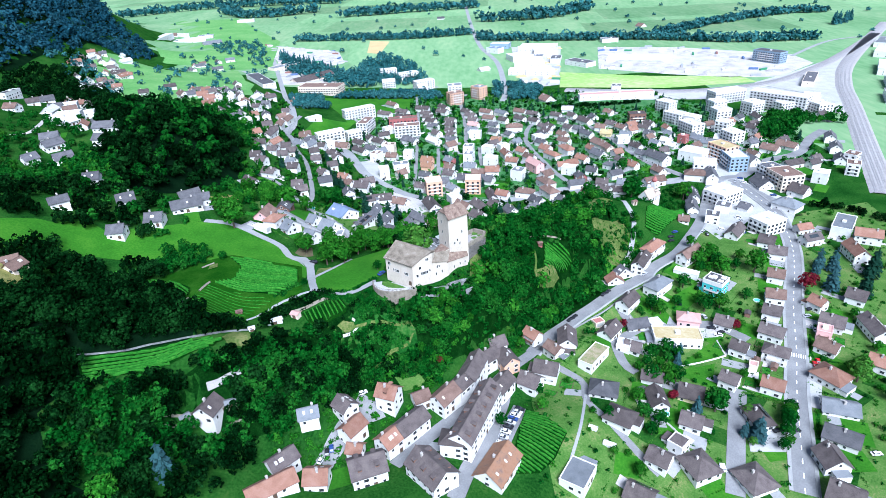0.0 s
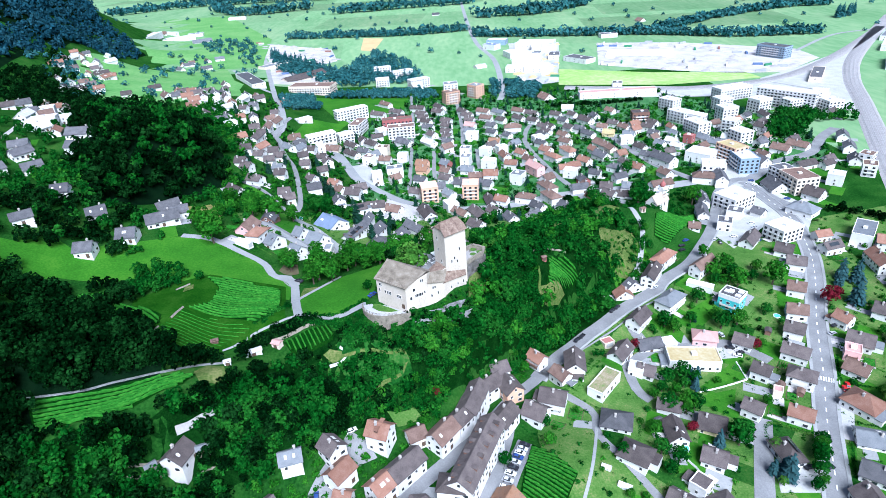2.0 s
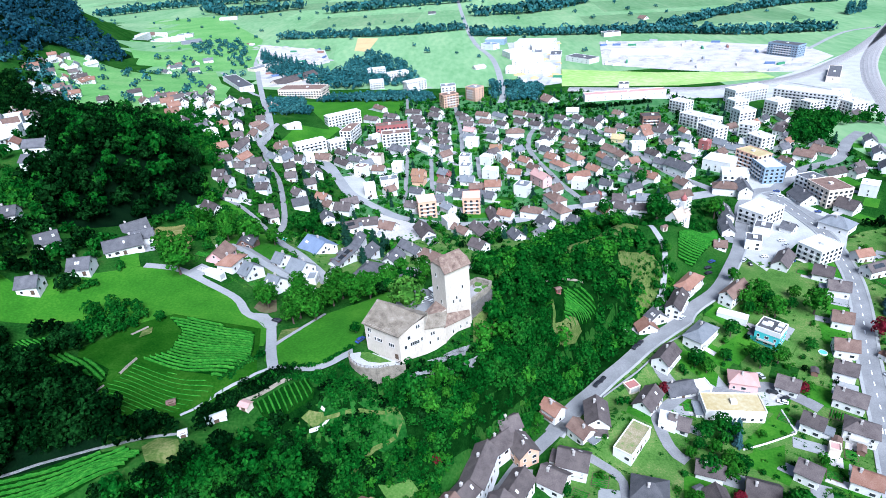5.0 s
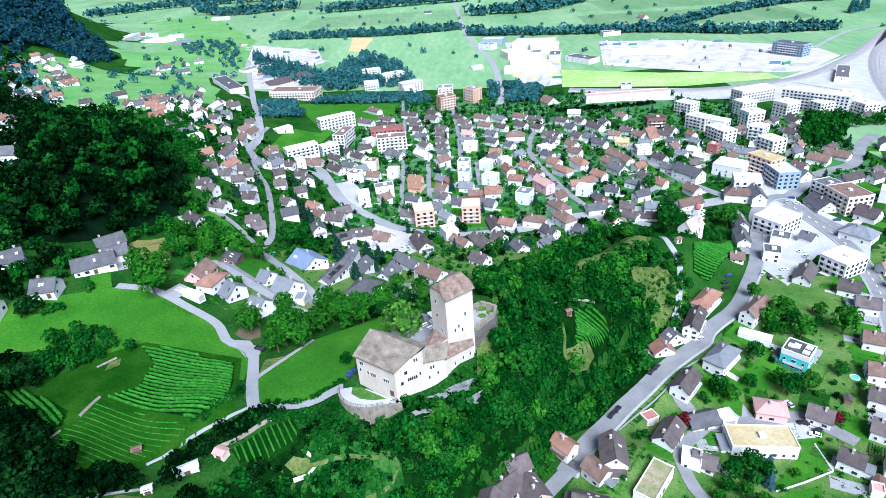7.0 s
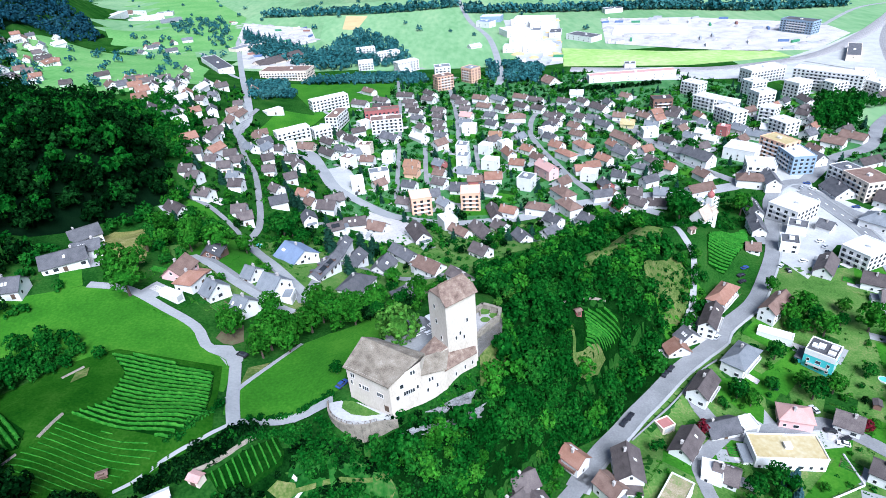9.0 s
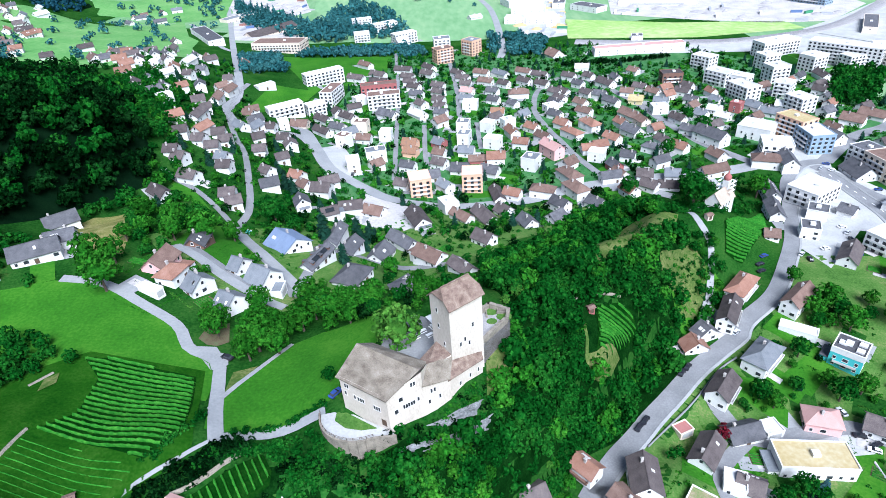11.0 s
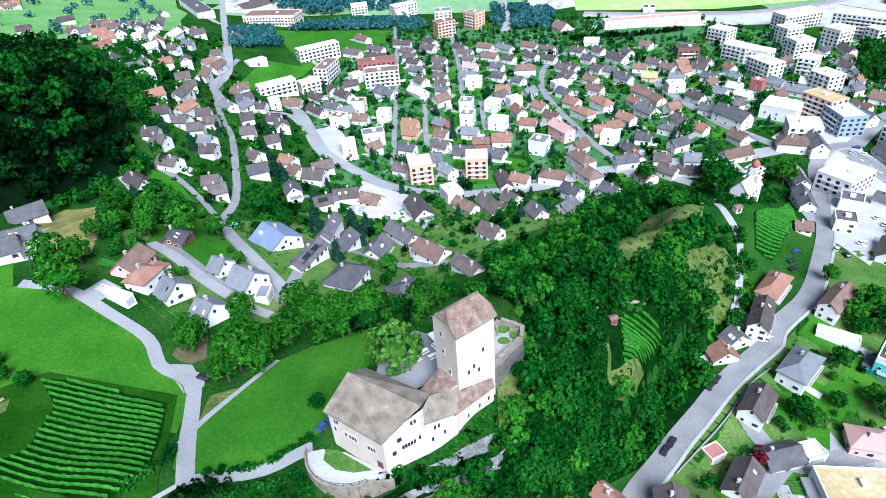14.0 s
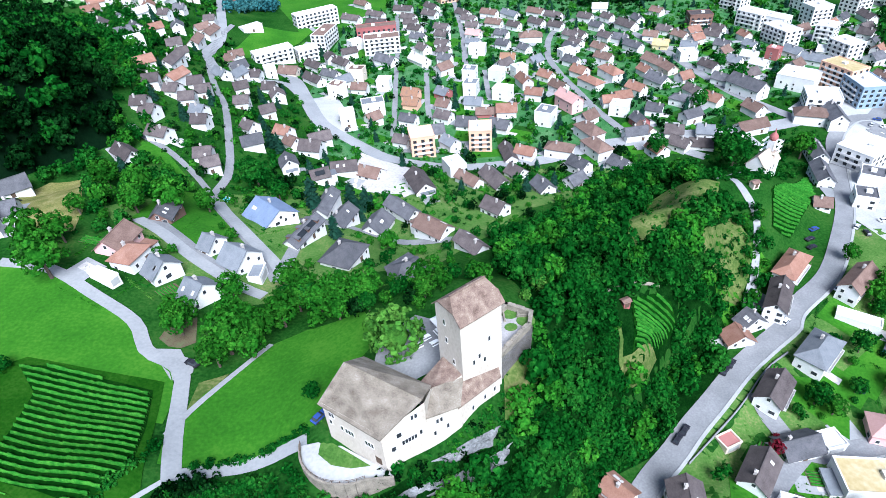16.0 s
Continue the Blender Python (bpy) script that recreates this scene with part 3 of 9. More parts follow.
def rail_bank(width, points, high=1.1):
    """A ballast bank with sloping sides."""
    line = along(points, 6.0)
    rows = [ribbon(line, a, b, h, 1)[0] for a, b, h in ((width / 2 + 3, width / 2, -0.6), (width / 2, -width / 2, high), (-width / 2, -width / 2 - 3, -0.6))]
    n = len(line)
    top = rows[1]
    v = np.r_[rows[0][:n], top, rows[2][n:]]
    q = [(a * n + i, (a + 1) * n + i, (a + 1) * n + i + 1, a * n + i + 1) for a in range(3) for i in range(n - 1)]
    tagged(new("railway_bed", quads_mesh("railway_bed", v, q, BALLAST)), "brown-grey ballast bank with several tracks", "railway", kind="structure")
    for x, y in along(points, 6.0):
        TAKEN.append((x, y, width / 2 + 2))


rail_bank(16, [(331, 120), (384, 222), (449, 344), (506, 452), (592, 573), (832, 849)])
rail_bank(14, [(745, 748), (619, 622), (528, 540), (441, 477), (366, 455), (289, 457), (171, 499)])
for line, wide, sides in (([(128, -132), (137, -113), (153, -81), (170, -50), (188, -14), (209, 24), (224, 56), (238, 98), (239, 129), (237, 157)], 7.8, (1, -1)), (STREET, 7.0, (-1,))):
    kerbs(line, wide, 1.4 if wide > 7 else 1.0, sides)
    if wide > 7:
        dashes(line)
yard_industry = [(144, 841), (230, 821), (171, 532), (118, 519)]
yard_building_site = [(288, 787), (410, 740), (539, 631), (534, 563), (452, 498), (392, 512), (330, 549), (245, 615)]
quarry_yard = [(-353, 1046), (-179, 909), (-153, 785), (-225, 702), (-122, 597), (-217, 585), (-280, 833)]
station_yard = [(214, 493), (362, 447), (525, 497), (427, 327), (391, 359), (338, 408), (160, 448)]
town_square = [(212, 151), (239, 170), (251, 143), (263, 114), (239, 81), (215, 90), (178, 56), (175, 80)]
hotel_yard = [(204, 185), (236, 210), (260, 195), (244, 160), (222, 161)]
school_yard = [(-76, 222), (-59, 240), (-41, 188), (-55, 172)]
works_yard = [(-38, 160), (-10, 139), (-10, 106), (-41, 124)]
car_park = [(26, -82), (32, -87), (20, -113), (14, -111)]
villa_yard = [(111, -27), (136, -25), (138, -36), (109, -36)]
house_yard = [(121, -100), (137, -103), (131, -113), (117, -112)]
shop_yard = [(169, -59), (175, -64), (159, -89), (153, -89)]
vineyard_a = [(-108.6, -14.8), (-99.4, -15.3), (-88.3, -18.7), (-73.5, -23.2), (-70.2, -35.9), (-68.4, -46.8), (-70.5, -50.7), (-75.6, -55.7), (-87.0, -50.6), (-105.6, -45.0), (-99.9, -38.1), (-100.2, -32.0), (-100.7, -23.9)]
vineyard_b = [(-107.1, -47.8), (-93.6, -50.5), (-76.4, -57.6), (-87.3, -66.6), (-94.9, -71.8), (-107.8, -74.3), (-115.1, -62.6), (-109.1, -57.6)]
vineyard_c = [(-66, -65), (-51, -55), (-47, -58), (-58, -70), (-64, -71)]
vineyard_d = [(54, 4), (62, 7.5), (69, 9), (71, 7), (66, 1.2), (57, -8), (50.3, -12), (52.5, -5)]
vineyard_e = [(135, 76), (183, 123), (168, 93), (139, 61), (130, 61)]
vineyard_f = [(-137, -104), (-124, -97.5), (-111, -89.5), (-96, -84), (-89, -88), (-90, -96), (-103, -105), (-114, -114), (-128, -118)]
VINE_F = [(-137, -103), (-124, -96.5), (-111, -88.5), (-96, -83), (-78, -80), (-76, -90), (-88, -97), (-103, -107), (-114, -116.5), (-128, -121)]
vineyard_g = [(31, -86), (45, -104), (38, -115), (31, -121), (19, -123)]
vineyard_h = [(-63.5, -65), (-48.2, -52.6), (-45, -58), (-45.2, -61.3), (-56.5, -68.8), (-60.2, -69)]
meadow = [(-133, 24), (-117, 22), (-100, 10), (-88, -0), (-81, -11), (-71, -18), (-78, -23), (-99, -17), (-113, -15)]
castle_meadow = [(-61, -31), (-56, -22), (-40, -4), (-23, -3), (-20, -13), (-30, -28), (-30, -37), (-42, -40), (-57, -43)]
playing_field = [(-136, 306), (-129, 367), (-99, 366), (-151, 510), (-28, 490), (-32, 411), (-81, 395), (-96, 344), (-135, 283)]
field_green = [(165, 69), (207, 65), (188, 36), (165, 16), (158, 31), (153, 49)]
stubble = [(-128, 1020), (-86, 996), (-97, 857), (-122, 877)]
verge_field = [(185, 609), (298, 548), (408, 515), (413, 479), (296, 477), (167, 516)]
wood_ridge = [(12, -36), (24, -14), (17, 16), (18, 57), (55, 83), (77, 125), (111, 130), (111, 69), (118, 52), (113, 30), (96, 14), (74, -13), (59, -25), (42, -32), (17, -51), (1, -62), (-15, -65), (-12, -59), (10, -48)]
wood_slope = [(-81, -95), (-53, -74), (-36, -77), (-18, -72), (-25, -79), (-44, -90), (-56, -107), (-76, -120), (-94, -129), (-106, -139), (-127, -147), (-129, -126), (-104, -110), (-92, -103)]
wood_lower = [(-160, -85), (-162, -46), (-132, -65), (-102, -71), (-103, -88), (-129, -108), (-135, -132)]
belt_meadow = [(-143, -24), (-142, -6), (-130, -3), (-118, -11), (-109, -15), (-108.5, -20), (-113, -19), (-121, -25), (-134, -30)]
KITCHEN_PLOT = [(-162.8, -32.2), (-162.8, -24.9), (-152.7, -21.7), (-145.7, -25.2), (-144.6, -30.7), (-153.1, -34.1)]
OPEN_GRASS = [(-128, -36), (-111, -36), (-101, -46), (-73, -60), (-85, -67), (-97, -75), (-107, -72), (-115, -58)]
VINE_DARK = [(-149.8, -35.1), (-141.3, -33.6), (-125.1, -45.0), (-113.5, -53.1), (-112.2, -58.9), (-116.8, -60.7), (-129.4, -56.2)]
wood_knob = [(-317, 295), (-297, 325), (-190, 222), (-146, 150), (-145, 129), (-164, 102), (-179, 68), (-190, 59), (-222, 97)]
wood_west = [(-233, 21), (-195, 57), (-165, 44), (-150, 11), (-178, -9), (-198, -39)]
belt_west = [(-483, 413), (-461, 481), (-342, 363), (-255, 337), (-192, 148), (-305, 266), (-407, 338), (-426, 318)]
wood_mountain = [(-476, 420), (-490, 560), (-516, 720), (-506, 870), (-548, 918), (-632, 1005), (-706, 1100), (-790, 1230), (-960, 1250), (-900, 800), (-760, 520), (-620, 380)]
wood_valley = [(-272, 840), (-140, 675), (-89, 841), (-31, 722), (-4, 565), (-71, 584), (-125, 563), (-245, 726)]
belt_valley = [(-190, 497), (-121, 527), (-2, 528), (10, 483), (-112, 467), (-155, 381)]
belt_castle = [(-53, 9), (-41, 27), (-21, 0), (-4, 6), (12, 31), (11, -4), (-4, -11), (-15, -12), (-36, 1), (-45, -4)]
belt_road = [(-143, 103), (-106, 115), (-95, 82), (-101, 43), (-128, 28), (-128, 39), (-121, 50)]
belt_park = [(331, 309), (382, 349), (368, 298), (326, 248), (303, 254)]
belt_garden = [(143, 27), (163, 33), (158, 19), (144, 20)]
belt_copse = [(82, 558), (144, 521), (123, 450), (78, 475)]
knoll_clearing = [(58, 15), (62, 34), (74, 70), (82, 71), (80, 46), (91, 47), (89, 41), (78, 38), (72, 34), (64, 15)]
cliff_clearing = [(12, -30), (23, -20), (19, -33), (11, -40)]
wood_near = [(-62, -71), (-38, -69), (-15, -69), (-20, -79), (-46, -83), (-69, -99), (-90, -108), (-80, -95), (-68, -82)]
terrace_slope = [(-43, -59), (-16, -60), (-14, -71), (-40, -72), (-44, -67)]
hedge_far_a = [(-286, 1076), (-147, 1039), (-27, 1012), (77, 1023)]
hedge_far_b = [(96, 939), (249, 876), (393, 830), (511, 756), (631, 732)]
hedge_far_c = [(410, 850), (556, 951), (731, 1027), (820, 1018)]
hedge_far_d = [(-972, 1759), (-838, 1937), (-551, 1964), (-304, 1886)]
hedge_far_e = [(-236, 1476), (-63, 1489), (126, 1492)]
hedge_far_f = [(131, 1207), (263, 1193), (394, 1296)]
hedge_far_g = [(-653, 1773), (-516, 1592), (-341, 1643)]
poplars = [(-277, 849), (-199, 738), (-137, 647), (-74, 610)]
hall_hedge = [(139, 414), (186, 412), (239, 415)]
rail_hedge = [(270, 110), (287, 97), (303, 81)]
west_meadow = [(-444, 643), (-449, 847), (-251, 566), (-229, 437), (-284, 412), (-378, 510)]
west_field = [(-475, 909), (-347, 930), (-337, 847), (-433, 813)]
WEST_LAWN = [(-213, -15), (-203, -4), (-186, 2), (-166, 6), (-158, -3), (-180, -14), (-191, -20), (-200, -39), (-240, -49), (-253, -20)]
WEST_TAN = [(-195, -47), (-187, -47), (-180, -58), (-178, -74), (-203, -82), (-220, -51)]
hay = [(-163, 84), (-159, 98), (-147, 104), (-122, 55), (-119, 42), (-129, 40), (-142, 49)]
green_bank = [(-138, 137), (-117, 119), (-102, 99), (-104, 97), (-122, 115)]
village_lawn = [(-95, 56), (-92, 85), (-73, 57), (-82, 41)]
front_lawn = [(-197, 0), (-188, 10), (-169, 1), (-176, -19), (-184, -25)]
DRY_SLOPE = [(88.3, 36.3), (112.0, 61.1), (116.8, 51.1), (112.3, 39.4), (104.3, 29.6), (96.8, 28.6), (101.4, 39.1), (88.6, 31.5)]
DRY_KNOLL = [(67.4, 37.8), (83.9, 76.7), (93.4, 77.4), (102.0, 70.9), (111.5, 73.9), (107.5, 66.0), (85.6, 42.7), (78.3, 39.3), (65.7, 16.9), (66.7, 31.5)]
BARN_LAWN = [(-106.4, 54.4), (-107.6, 90.1), (-96.2, 92.6), (-82.4, 64.7), (-83.4, 49.0), (-94.0, 46.6)]
MEADOW_WIDE = [(-190, -6), (-165, 14), (-136, 25), (-118, 22), (-100, 10), (-87, 0), (-80, -10), (-72, -16), (-68, -24), (-67.5, -34), (-100, -30), (-116, -20), (-132, -10), (-157, -14), (-183, -18)]
CASTLE_WIDE = [(-66, -36), (-62, -24), (-56, -14), (-48, -4), (-40, 0), (-23, 0), (-18, -13), (-30, -28), (-30, -38), (-42, -41.5), (-58, -46), (-64, -46)]
drive_apron = [(-79.5, -8.0), (-72.2, -7.6), (-70.3, -10.4), (-67.6, -11.1), (-66.6, -15.9), (-68.0, -19.4), (-70.8, -19.2)]
road("village_road", 4.6, [(-89.6, 87.9), (-79.9, 70.8), (-70.2, 56.1), (-62.6, 46.4), (-56.6, 39.0), (-53.1, 32.0)], GRAVEL_ROAD, "grey asphalt village road between new houses", 0.45)
road("village_lane", 4.5, [(-104.6, 54.4), (-94.3, 47.2), (-80.7, 34.7), (-65.9, 24.0), (-56.6, 20.0)], GRAVEL_ROAD, "grey asphalt lane between new houses", 0.42)
for name, poly, mat, label in (
    ("yard", yard_industry, PAVING, "pale paved works yard beside industrial sheds"),
    ("yard", yard_building_site, GRAVEL, "bright bare gravel of a large building site"),
    ("yard", quarry_yard, GRAVEL, "pale gravel works yard among trees"),
    ("yard", station_yard, PAVING, "grey paved ground beside the railway"),
    ("square", town_square, PAVING, "wide pale paved square with parking"),
    ("yard", hotel_yard, PAVING, "pale paved forecourt of an inn"),
    ("yard", school_yard, PAVING, "grey paved parking yard"),
    ("yard", works_yard, GRAVEL, "pale cluttered builder's yard"),
    ("car_park", car_park, ASPHALT, "narrow asphalt car park beside the vineyard"),
    ("yard", villa_yard, PAVING, "pale paved drive of a flat-roofed house"),
    ("yard", house_yard, PAVING, "grey paved turning place"),
    ("yard", shop_yard, PAVING, "grey paved forecourt beside the road"),
    ("meadow", MEADOW_WIDE, MEADOW, "bright green mown hillside meadow"),
    ("yard", drive_apron, GRAVEL_ROAD, "pale paved apron beside the hillside lane"),
    ("hillside", [(-136, -32), (-119, -18), (-108, -12), (-72, -20), (-65, -52), (-69, -57.7), (-80.4, -65.8), (-92, -73.5), (-108, -77), (-118, -66), (-126, -52)], HILL_GRASS, "rough green grass round the vineyards"),
    ("yard", [(-78.8, -3.9), (-77.7, 3.3), (-71.7, 5.8), (-69.2, -4.6), (-72.2, -7.2), (-75.5, -6.8)], EARTH, "brown gravelled yard beside the lane"),
    ("clearing", [(-114.1, -30.1), (-115.4, -24.4), (-112.4, -21.6), (-111.0, -26.3)], DRY, "small tan bare patch beside trees"),
    ("meadow", CASTLE_WIDE, MEADOW, "bright green meadow below the castle"),
    ("meadow", playing_field, MEADOW, "bright green playing field"),
    ("meadow", field_green, MOWN, "green orchard meadow between houses"),
    ("meadow", west_meadow, WEST_GREEN, "bright green meadow on the western slope"),
    ("meadow", west_field, WEST_GREEN, "pale green field beside the western road"),
    ("meadow", green_bank, MEADOW, "bright green bank along the upper road"),
    ("meadow", village_lawn, MEADOW, "bright green lawn behind a barn"),
    ("meadow", front_lawn, MEADOW, "green meadow on the western hillside"),
    ("meadow", WEST_LAWN, MEADOW, "bright green meadow on the western hillside"),
    ("meadow", WEST_TAN, HAY, "tan mown field on the western hillside"),
    ("meadow", hay, HAY, "yellowish unmown meadow beside trees"),
    ("field", stubble, STUBBLE, "small tan stubble field"),
    ("field", verge_field, STUBBLE_GREEN, "pale green strip of rough grass by the railway"),
    ("clearing", DRY_SLOPE, DRY, "dry ochre grass on the steep east slope"),
    ("clearing", DRY_KNOLL, DRY, "dry grass with a worn path on the knoll"),
    ("meadow", BARN_LAWN, MEADOW, "bright green lawn beside a barn"),
    ("clearing", knoll_clearing, DRY, "dry yellowish grass on the wooded knoll"),
    ("clearing", cliff_clearing, DRY, "dry grass below the castle wall"),
    ("clearing", [(92, 31), (102, 36), (112, 41), (115, 49), (115, 58), (103, 48)], DRY, "dry grass on the steep hillside"),
    ("clearing", [(46, -13), (50.5, -11), (58, -6), (61, -5), (57, -10), (50.5, -15), (46, -17)], DRY, "bare dry earth below the hill vineyard"),
    ("clearing", [(-48.9, -66.6), (-46.4, -64.6), (-41.7, -65.3), (-41.1, -67.1), (-45.2, -68.5)], DRY, "small dry lawn on the terraced slope"),
    ("meadow", [(-64.0, -35.7), (-64.1, -19.6), (-57.7, -15.9), (-61.2, -25.1), (-63.6, -33.4)], DRY, "dry grass between lane and footpath"),
    ("clearing", [(-91, -85), (-87.6, -81.5), (-80.6, -83.5), (-78, -88), (-81.4, -92), (-86, -93)], DRY, "bare tan grass beside the terraced vineyard"),
    ("slope", terrace_slope, SLOPE, "rough scrub slope below the castle terrace"),
    ("forest_floor", wood_knob, SHADED_FLOOR, "forest floor darkened for the shade under the trees"),
    ("forest_floor", wood_lower, SHADED_FLOOR, "leafy ground darkened for shade under the western wood"),
    ("forest_floor", [(-104, -150), (-240, -190), (-260, -60), (-200, -50), (-160, -85), (-135, -132), (-127, -147)], SHADED_FLOOR, "leafy ground darkened for shade under the hillside wood"),
    ("forest_floor", wood_ridge, SHADED_UNDERGROWTH, "green undergrowth darkened for shade in the castle wood"),
    ("forest_floor", [(-20, -66), (0, -60), (12, -50), (24, -22), (40, 0), (60, 20), (100, 45), (110, 50), (108, 30), (86, 13), (67, -6), (52, -20), (40, -34), (26, -47), (8, -66), (-8, -78)], SHADED_UNDERGROWTH, "green undergrowth darkened for shade above the street"),
    ("forest_floor", [(-56, -58), (-34, -55), (-14, -54), (10, -44), (18, -34), (30, -40), (8, -66), (-10, -82), (-30, -86), (-46, -92), (-62, -104), (-76, -116), (-110, -138), (-128, -126), (-104, -110), (-88, -98), (-62, -74)], SHADED_UNDERGROWTH, "green undergrowth darkened for shade, slope above the old town"),
    ("forest_floor", wood_mountain, SHADED_FLOOR, "forest floor darkened for shade on the mountain side"),
):
    sheet(name, poly, mat, label, 3.0 if name == "clearing" or name == "forest_floor" and poly is not wood_mountain and poly is not wood_knob else 6.0, 0.5 if name == "clearing" else 0.08 if mat is SHADED_UNDERGROWTH else 0.3 if name == "hillside" else 0.24 if name == "forest_floor" else 0.2)

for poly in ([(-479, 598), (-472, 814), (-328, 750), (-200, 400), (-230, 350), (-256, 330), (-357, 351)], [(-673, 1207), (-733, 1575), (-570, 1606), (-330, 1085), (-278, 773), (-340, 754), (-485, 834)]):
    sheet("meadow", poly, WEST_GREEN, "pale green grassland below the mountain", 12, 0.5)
sheet("yard", [(406.7, 474.5), (473.6, 513.6), (548.3, 567.5), (616.2, 620.8), (553.9, 537.8), (495.7, 447.7), (446.4, 357.8), (424.5, 316.3), (413.9, 346.8), (439.6, 404.0), (411.1, 454.3)], PAVING, "pale grey paved ground between the tracks", 6.0, 0.6)
sheet("yard", [(-38.7, -88.5), (-31.5, -92.7), (-28.3, -97.9), (-33.6, -100.4), (-43.0, -112.7), (-48.0, -121.1), (-55.2, -119.7), (-51.6, -113.1), (-47.7, -105.8), (-44.2, -98.1)], ASPHALT, "grey asphalt yard between old houses", 4, 0.2)
GARDENS = [(36, -150), (210, -150), (300, 40), (310, 110), (260, 100), (200, 30), (160, 50), (128, 23), (90, -4), (60, -30), (38, -55), (34, -84)]
SUBURB_GROUND = [(-60, 150), (60, 152), (140, 170), (200, 200), (330, 190), (360, 330), (240, 470), (20, 500), (-40, 480), (-70, 330), (-75, 230)]
VILLAGE_GROUND = [(-118, 60), (-104, 42), (-80, 22), (-60, 14), (-44, 22), (-30, 34), (-6, 40), (20, 62), (40, 90), (110, 135), (60, 148), (-30, 120), (-74, 104), (-98, 96)]
sheet("meadow", [(345, 60), (420, 200), (520, 380), (700, 250), (1400, 300), (1400, -200), (500, -150), (330, -40)], WEST_GREEN, "green grassland beyond the railway", 20, 0.5)
for poly, step, green in ((GARDENS, 6.0, MOWN), (SUBURB_GROUND, 6.0, GARDEN), (VILLAGE_GROUND, 3.0, MOWN)):
    sheet("gardens", poly, green, "grassy garden ground between the houses", step, 0.12)
sheet("field", [(-60, 560), (90, 540), (110, 700), (96, 1000), (-170, 1060), (-150, 800)], HAZY_FIELD, "wide green field beside the valley road", 40, 0.1)
sheet("field", [(110, 860), (290, 790), (420, 745), (560, 640), (620, 680), (480, 820), (110, 980)], HAZY_FIELD, "green field behind the building site", 40, 0.1)
sheet("field", [(640, 560), (560, 480), (520, 380), (700, 250), (1400, 300), (1400, 900), (900, 800)], HAZY_FIELD, "green field beyond the railway", 40, 0.05)
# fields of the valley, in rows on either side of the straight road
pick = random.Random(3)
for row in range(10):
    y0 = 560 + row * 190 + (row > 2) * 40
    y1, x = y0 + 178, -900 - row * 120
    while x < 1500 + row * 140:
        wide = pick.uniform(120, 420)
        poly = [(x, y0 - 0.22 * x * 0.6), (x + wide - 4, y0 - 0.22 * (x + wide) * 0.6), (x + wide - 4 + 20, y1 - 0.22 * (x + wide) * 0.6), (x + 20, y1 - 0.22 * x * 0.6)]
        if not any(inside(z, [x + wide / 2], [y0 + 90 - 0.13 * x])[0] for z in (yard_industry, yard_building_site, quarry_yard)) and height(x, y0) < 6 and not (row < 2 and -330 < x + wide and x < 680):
            sheet("field", poly, HAZY_FIELD, "flat green field on the valley floor", 60, 0.06 + 0.03 * (row % 2))
        x += wide


ROADS = np.array(TAKEN)


# ---- houses ----
def window_mesh(name, w, h):
    b = Build()
    b.box(-w / 2, -0.06, 0, w / 2, 0.06, h, 0)
    b.poly([(-w / 2 + 0.1, -0.075, 0.1), (w / 2 - 0.1, -0.075, 0.1), (w / 2 - 0.1, -0.075, h - 0.1), (-w / 2 + 0.1, -0.075, h - 0.1)], [(0, 1, 2, 3)], 1)
    b.box(-w / 2 - 0.1, -0.14, -0.1, w / 2 + 0.1, 0.0, 0, 0)
    return b.mesh(name, [FRAME, GLASS])


WINDOW, WIDE_WINDOW = window_mesh("window", 1.15, 1.4), window_mesh("wide_window", 1.9, 1.5)
DOOR = Build().box(-0.6, -0.07, 0, 0.6, 0.05, 2.1).box(-0.75, -0.05, 0, -0.6, 0.08, 2.25).box(0.6, -0.05, 0, 0.75, 0.08, 2.25).mesh("door", WOOD)
POT = Build().box(-0.4, -0.4, -2.2, 0.4, 0.4, 1.0).box(-0.5, -0.5, 1.0, 0.5, 0.5, 1.15).box(-0.25, -0.25, 1.15, 0.25, 0.25, 1.45).mesh("chimney", CHIMNEY)
DORMER = {k: Build().box(-0.7, -0.9, -0.9, 0.7, 0.9, 0.5, 0).poly([(-0.5, -0.92, -0.3), (0.5, -0.92, -0.3), (0.5, -0.92, 0.4), (-0.5, -0.92, 0.4)], [(0, 1, 2, 3)], 1).slab([(-0.9, -1.15, 0.45), (0.9, -1.15, 0.45), (0.9, 1.3, 0.85), (-0.9, 1.3, 0.85)], 0.12, 2).mesh("dormer", [WALLS["b"], GLASS, ROOFS[k]]) for k in "bktr"}
SKYLIGHT = Build().box(-0.45, -0.7, -0.02, 0.45, 0.7, 0.08).mesh("skylight", FRAME)
ROOF_WORDS = {"b": "brown tiled", "k": "dark grey tiled", "n": "grey slate", "t": "red-brown tiled", "r": "orange tiled", "o": "weathered orange tiled", "w": "pale flat", "y": "cream flat", "p": "pinkish tiled", "v": "planted", "u": "blue", "m": "red flat"}
WALL_WORDS = {"w": "white", "y": "ochre", "p": "pink", "c": "turquoise", "o": "apricot", "m": "red", "k": "grey boarded", "t": "tan", "b": "brown", "u": "blue-grey"}
SHAPE_WORDS = {"g": "gabled", "h": "hipped", "f": "flat"}
district = ["", True]
PLOTS = []  # houses: root, x, y, length, depth, turn, eave, near, roof and wall codes
chance = random.Random(11)


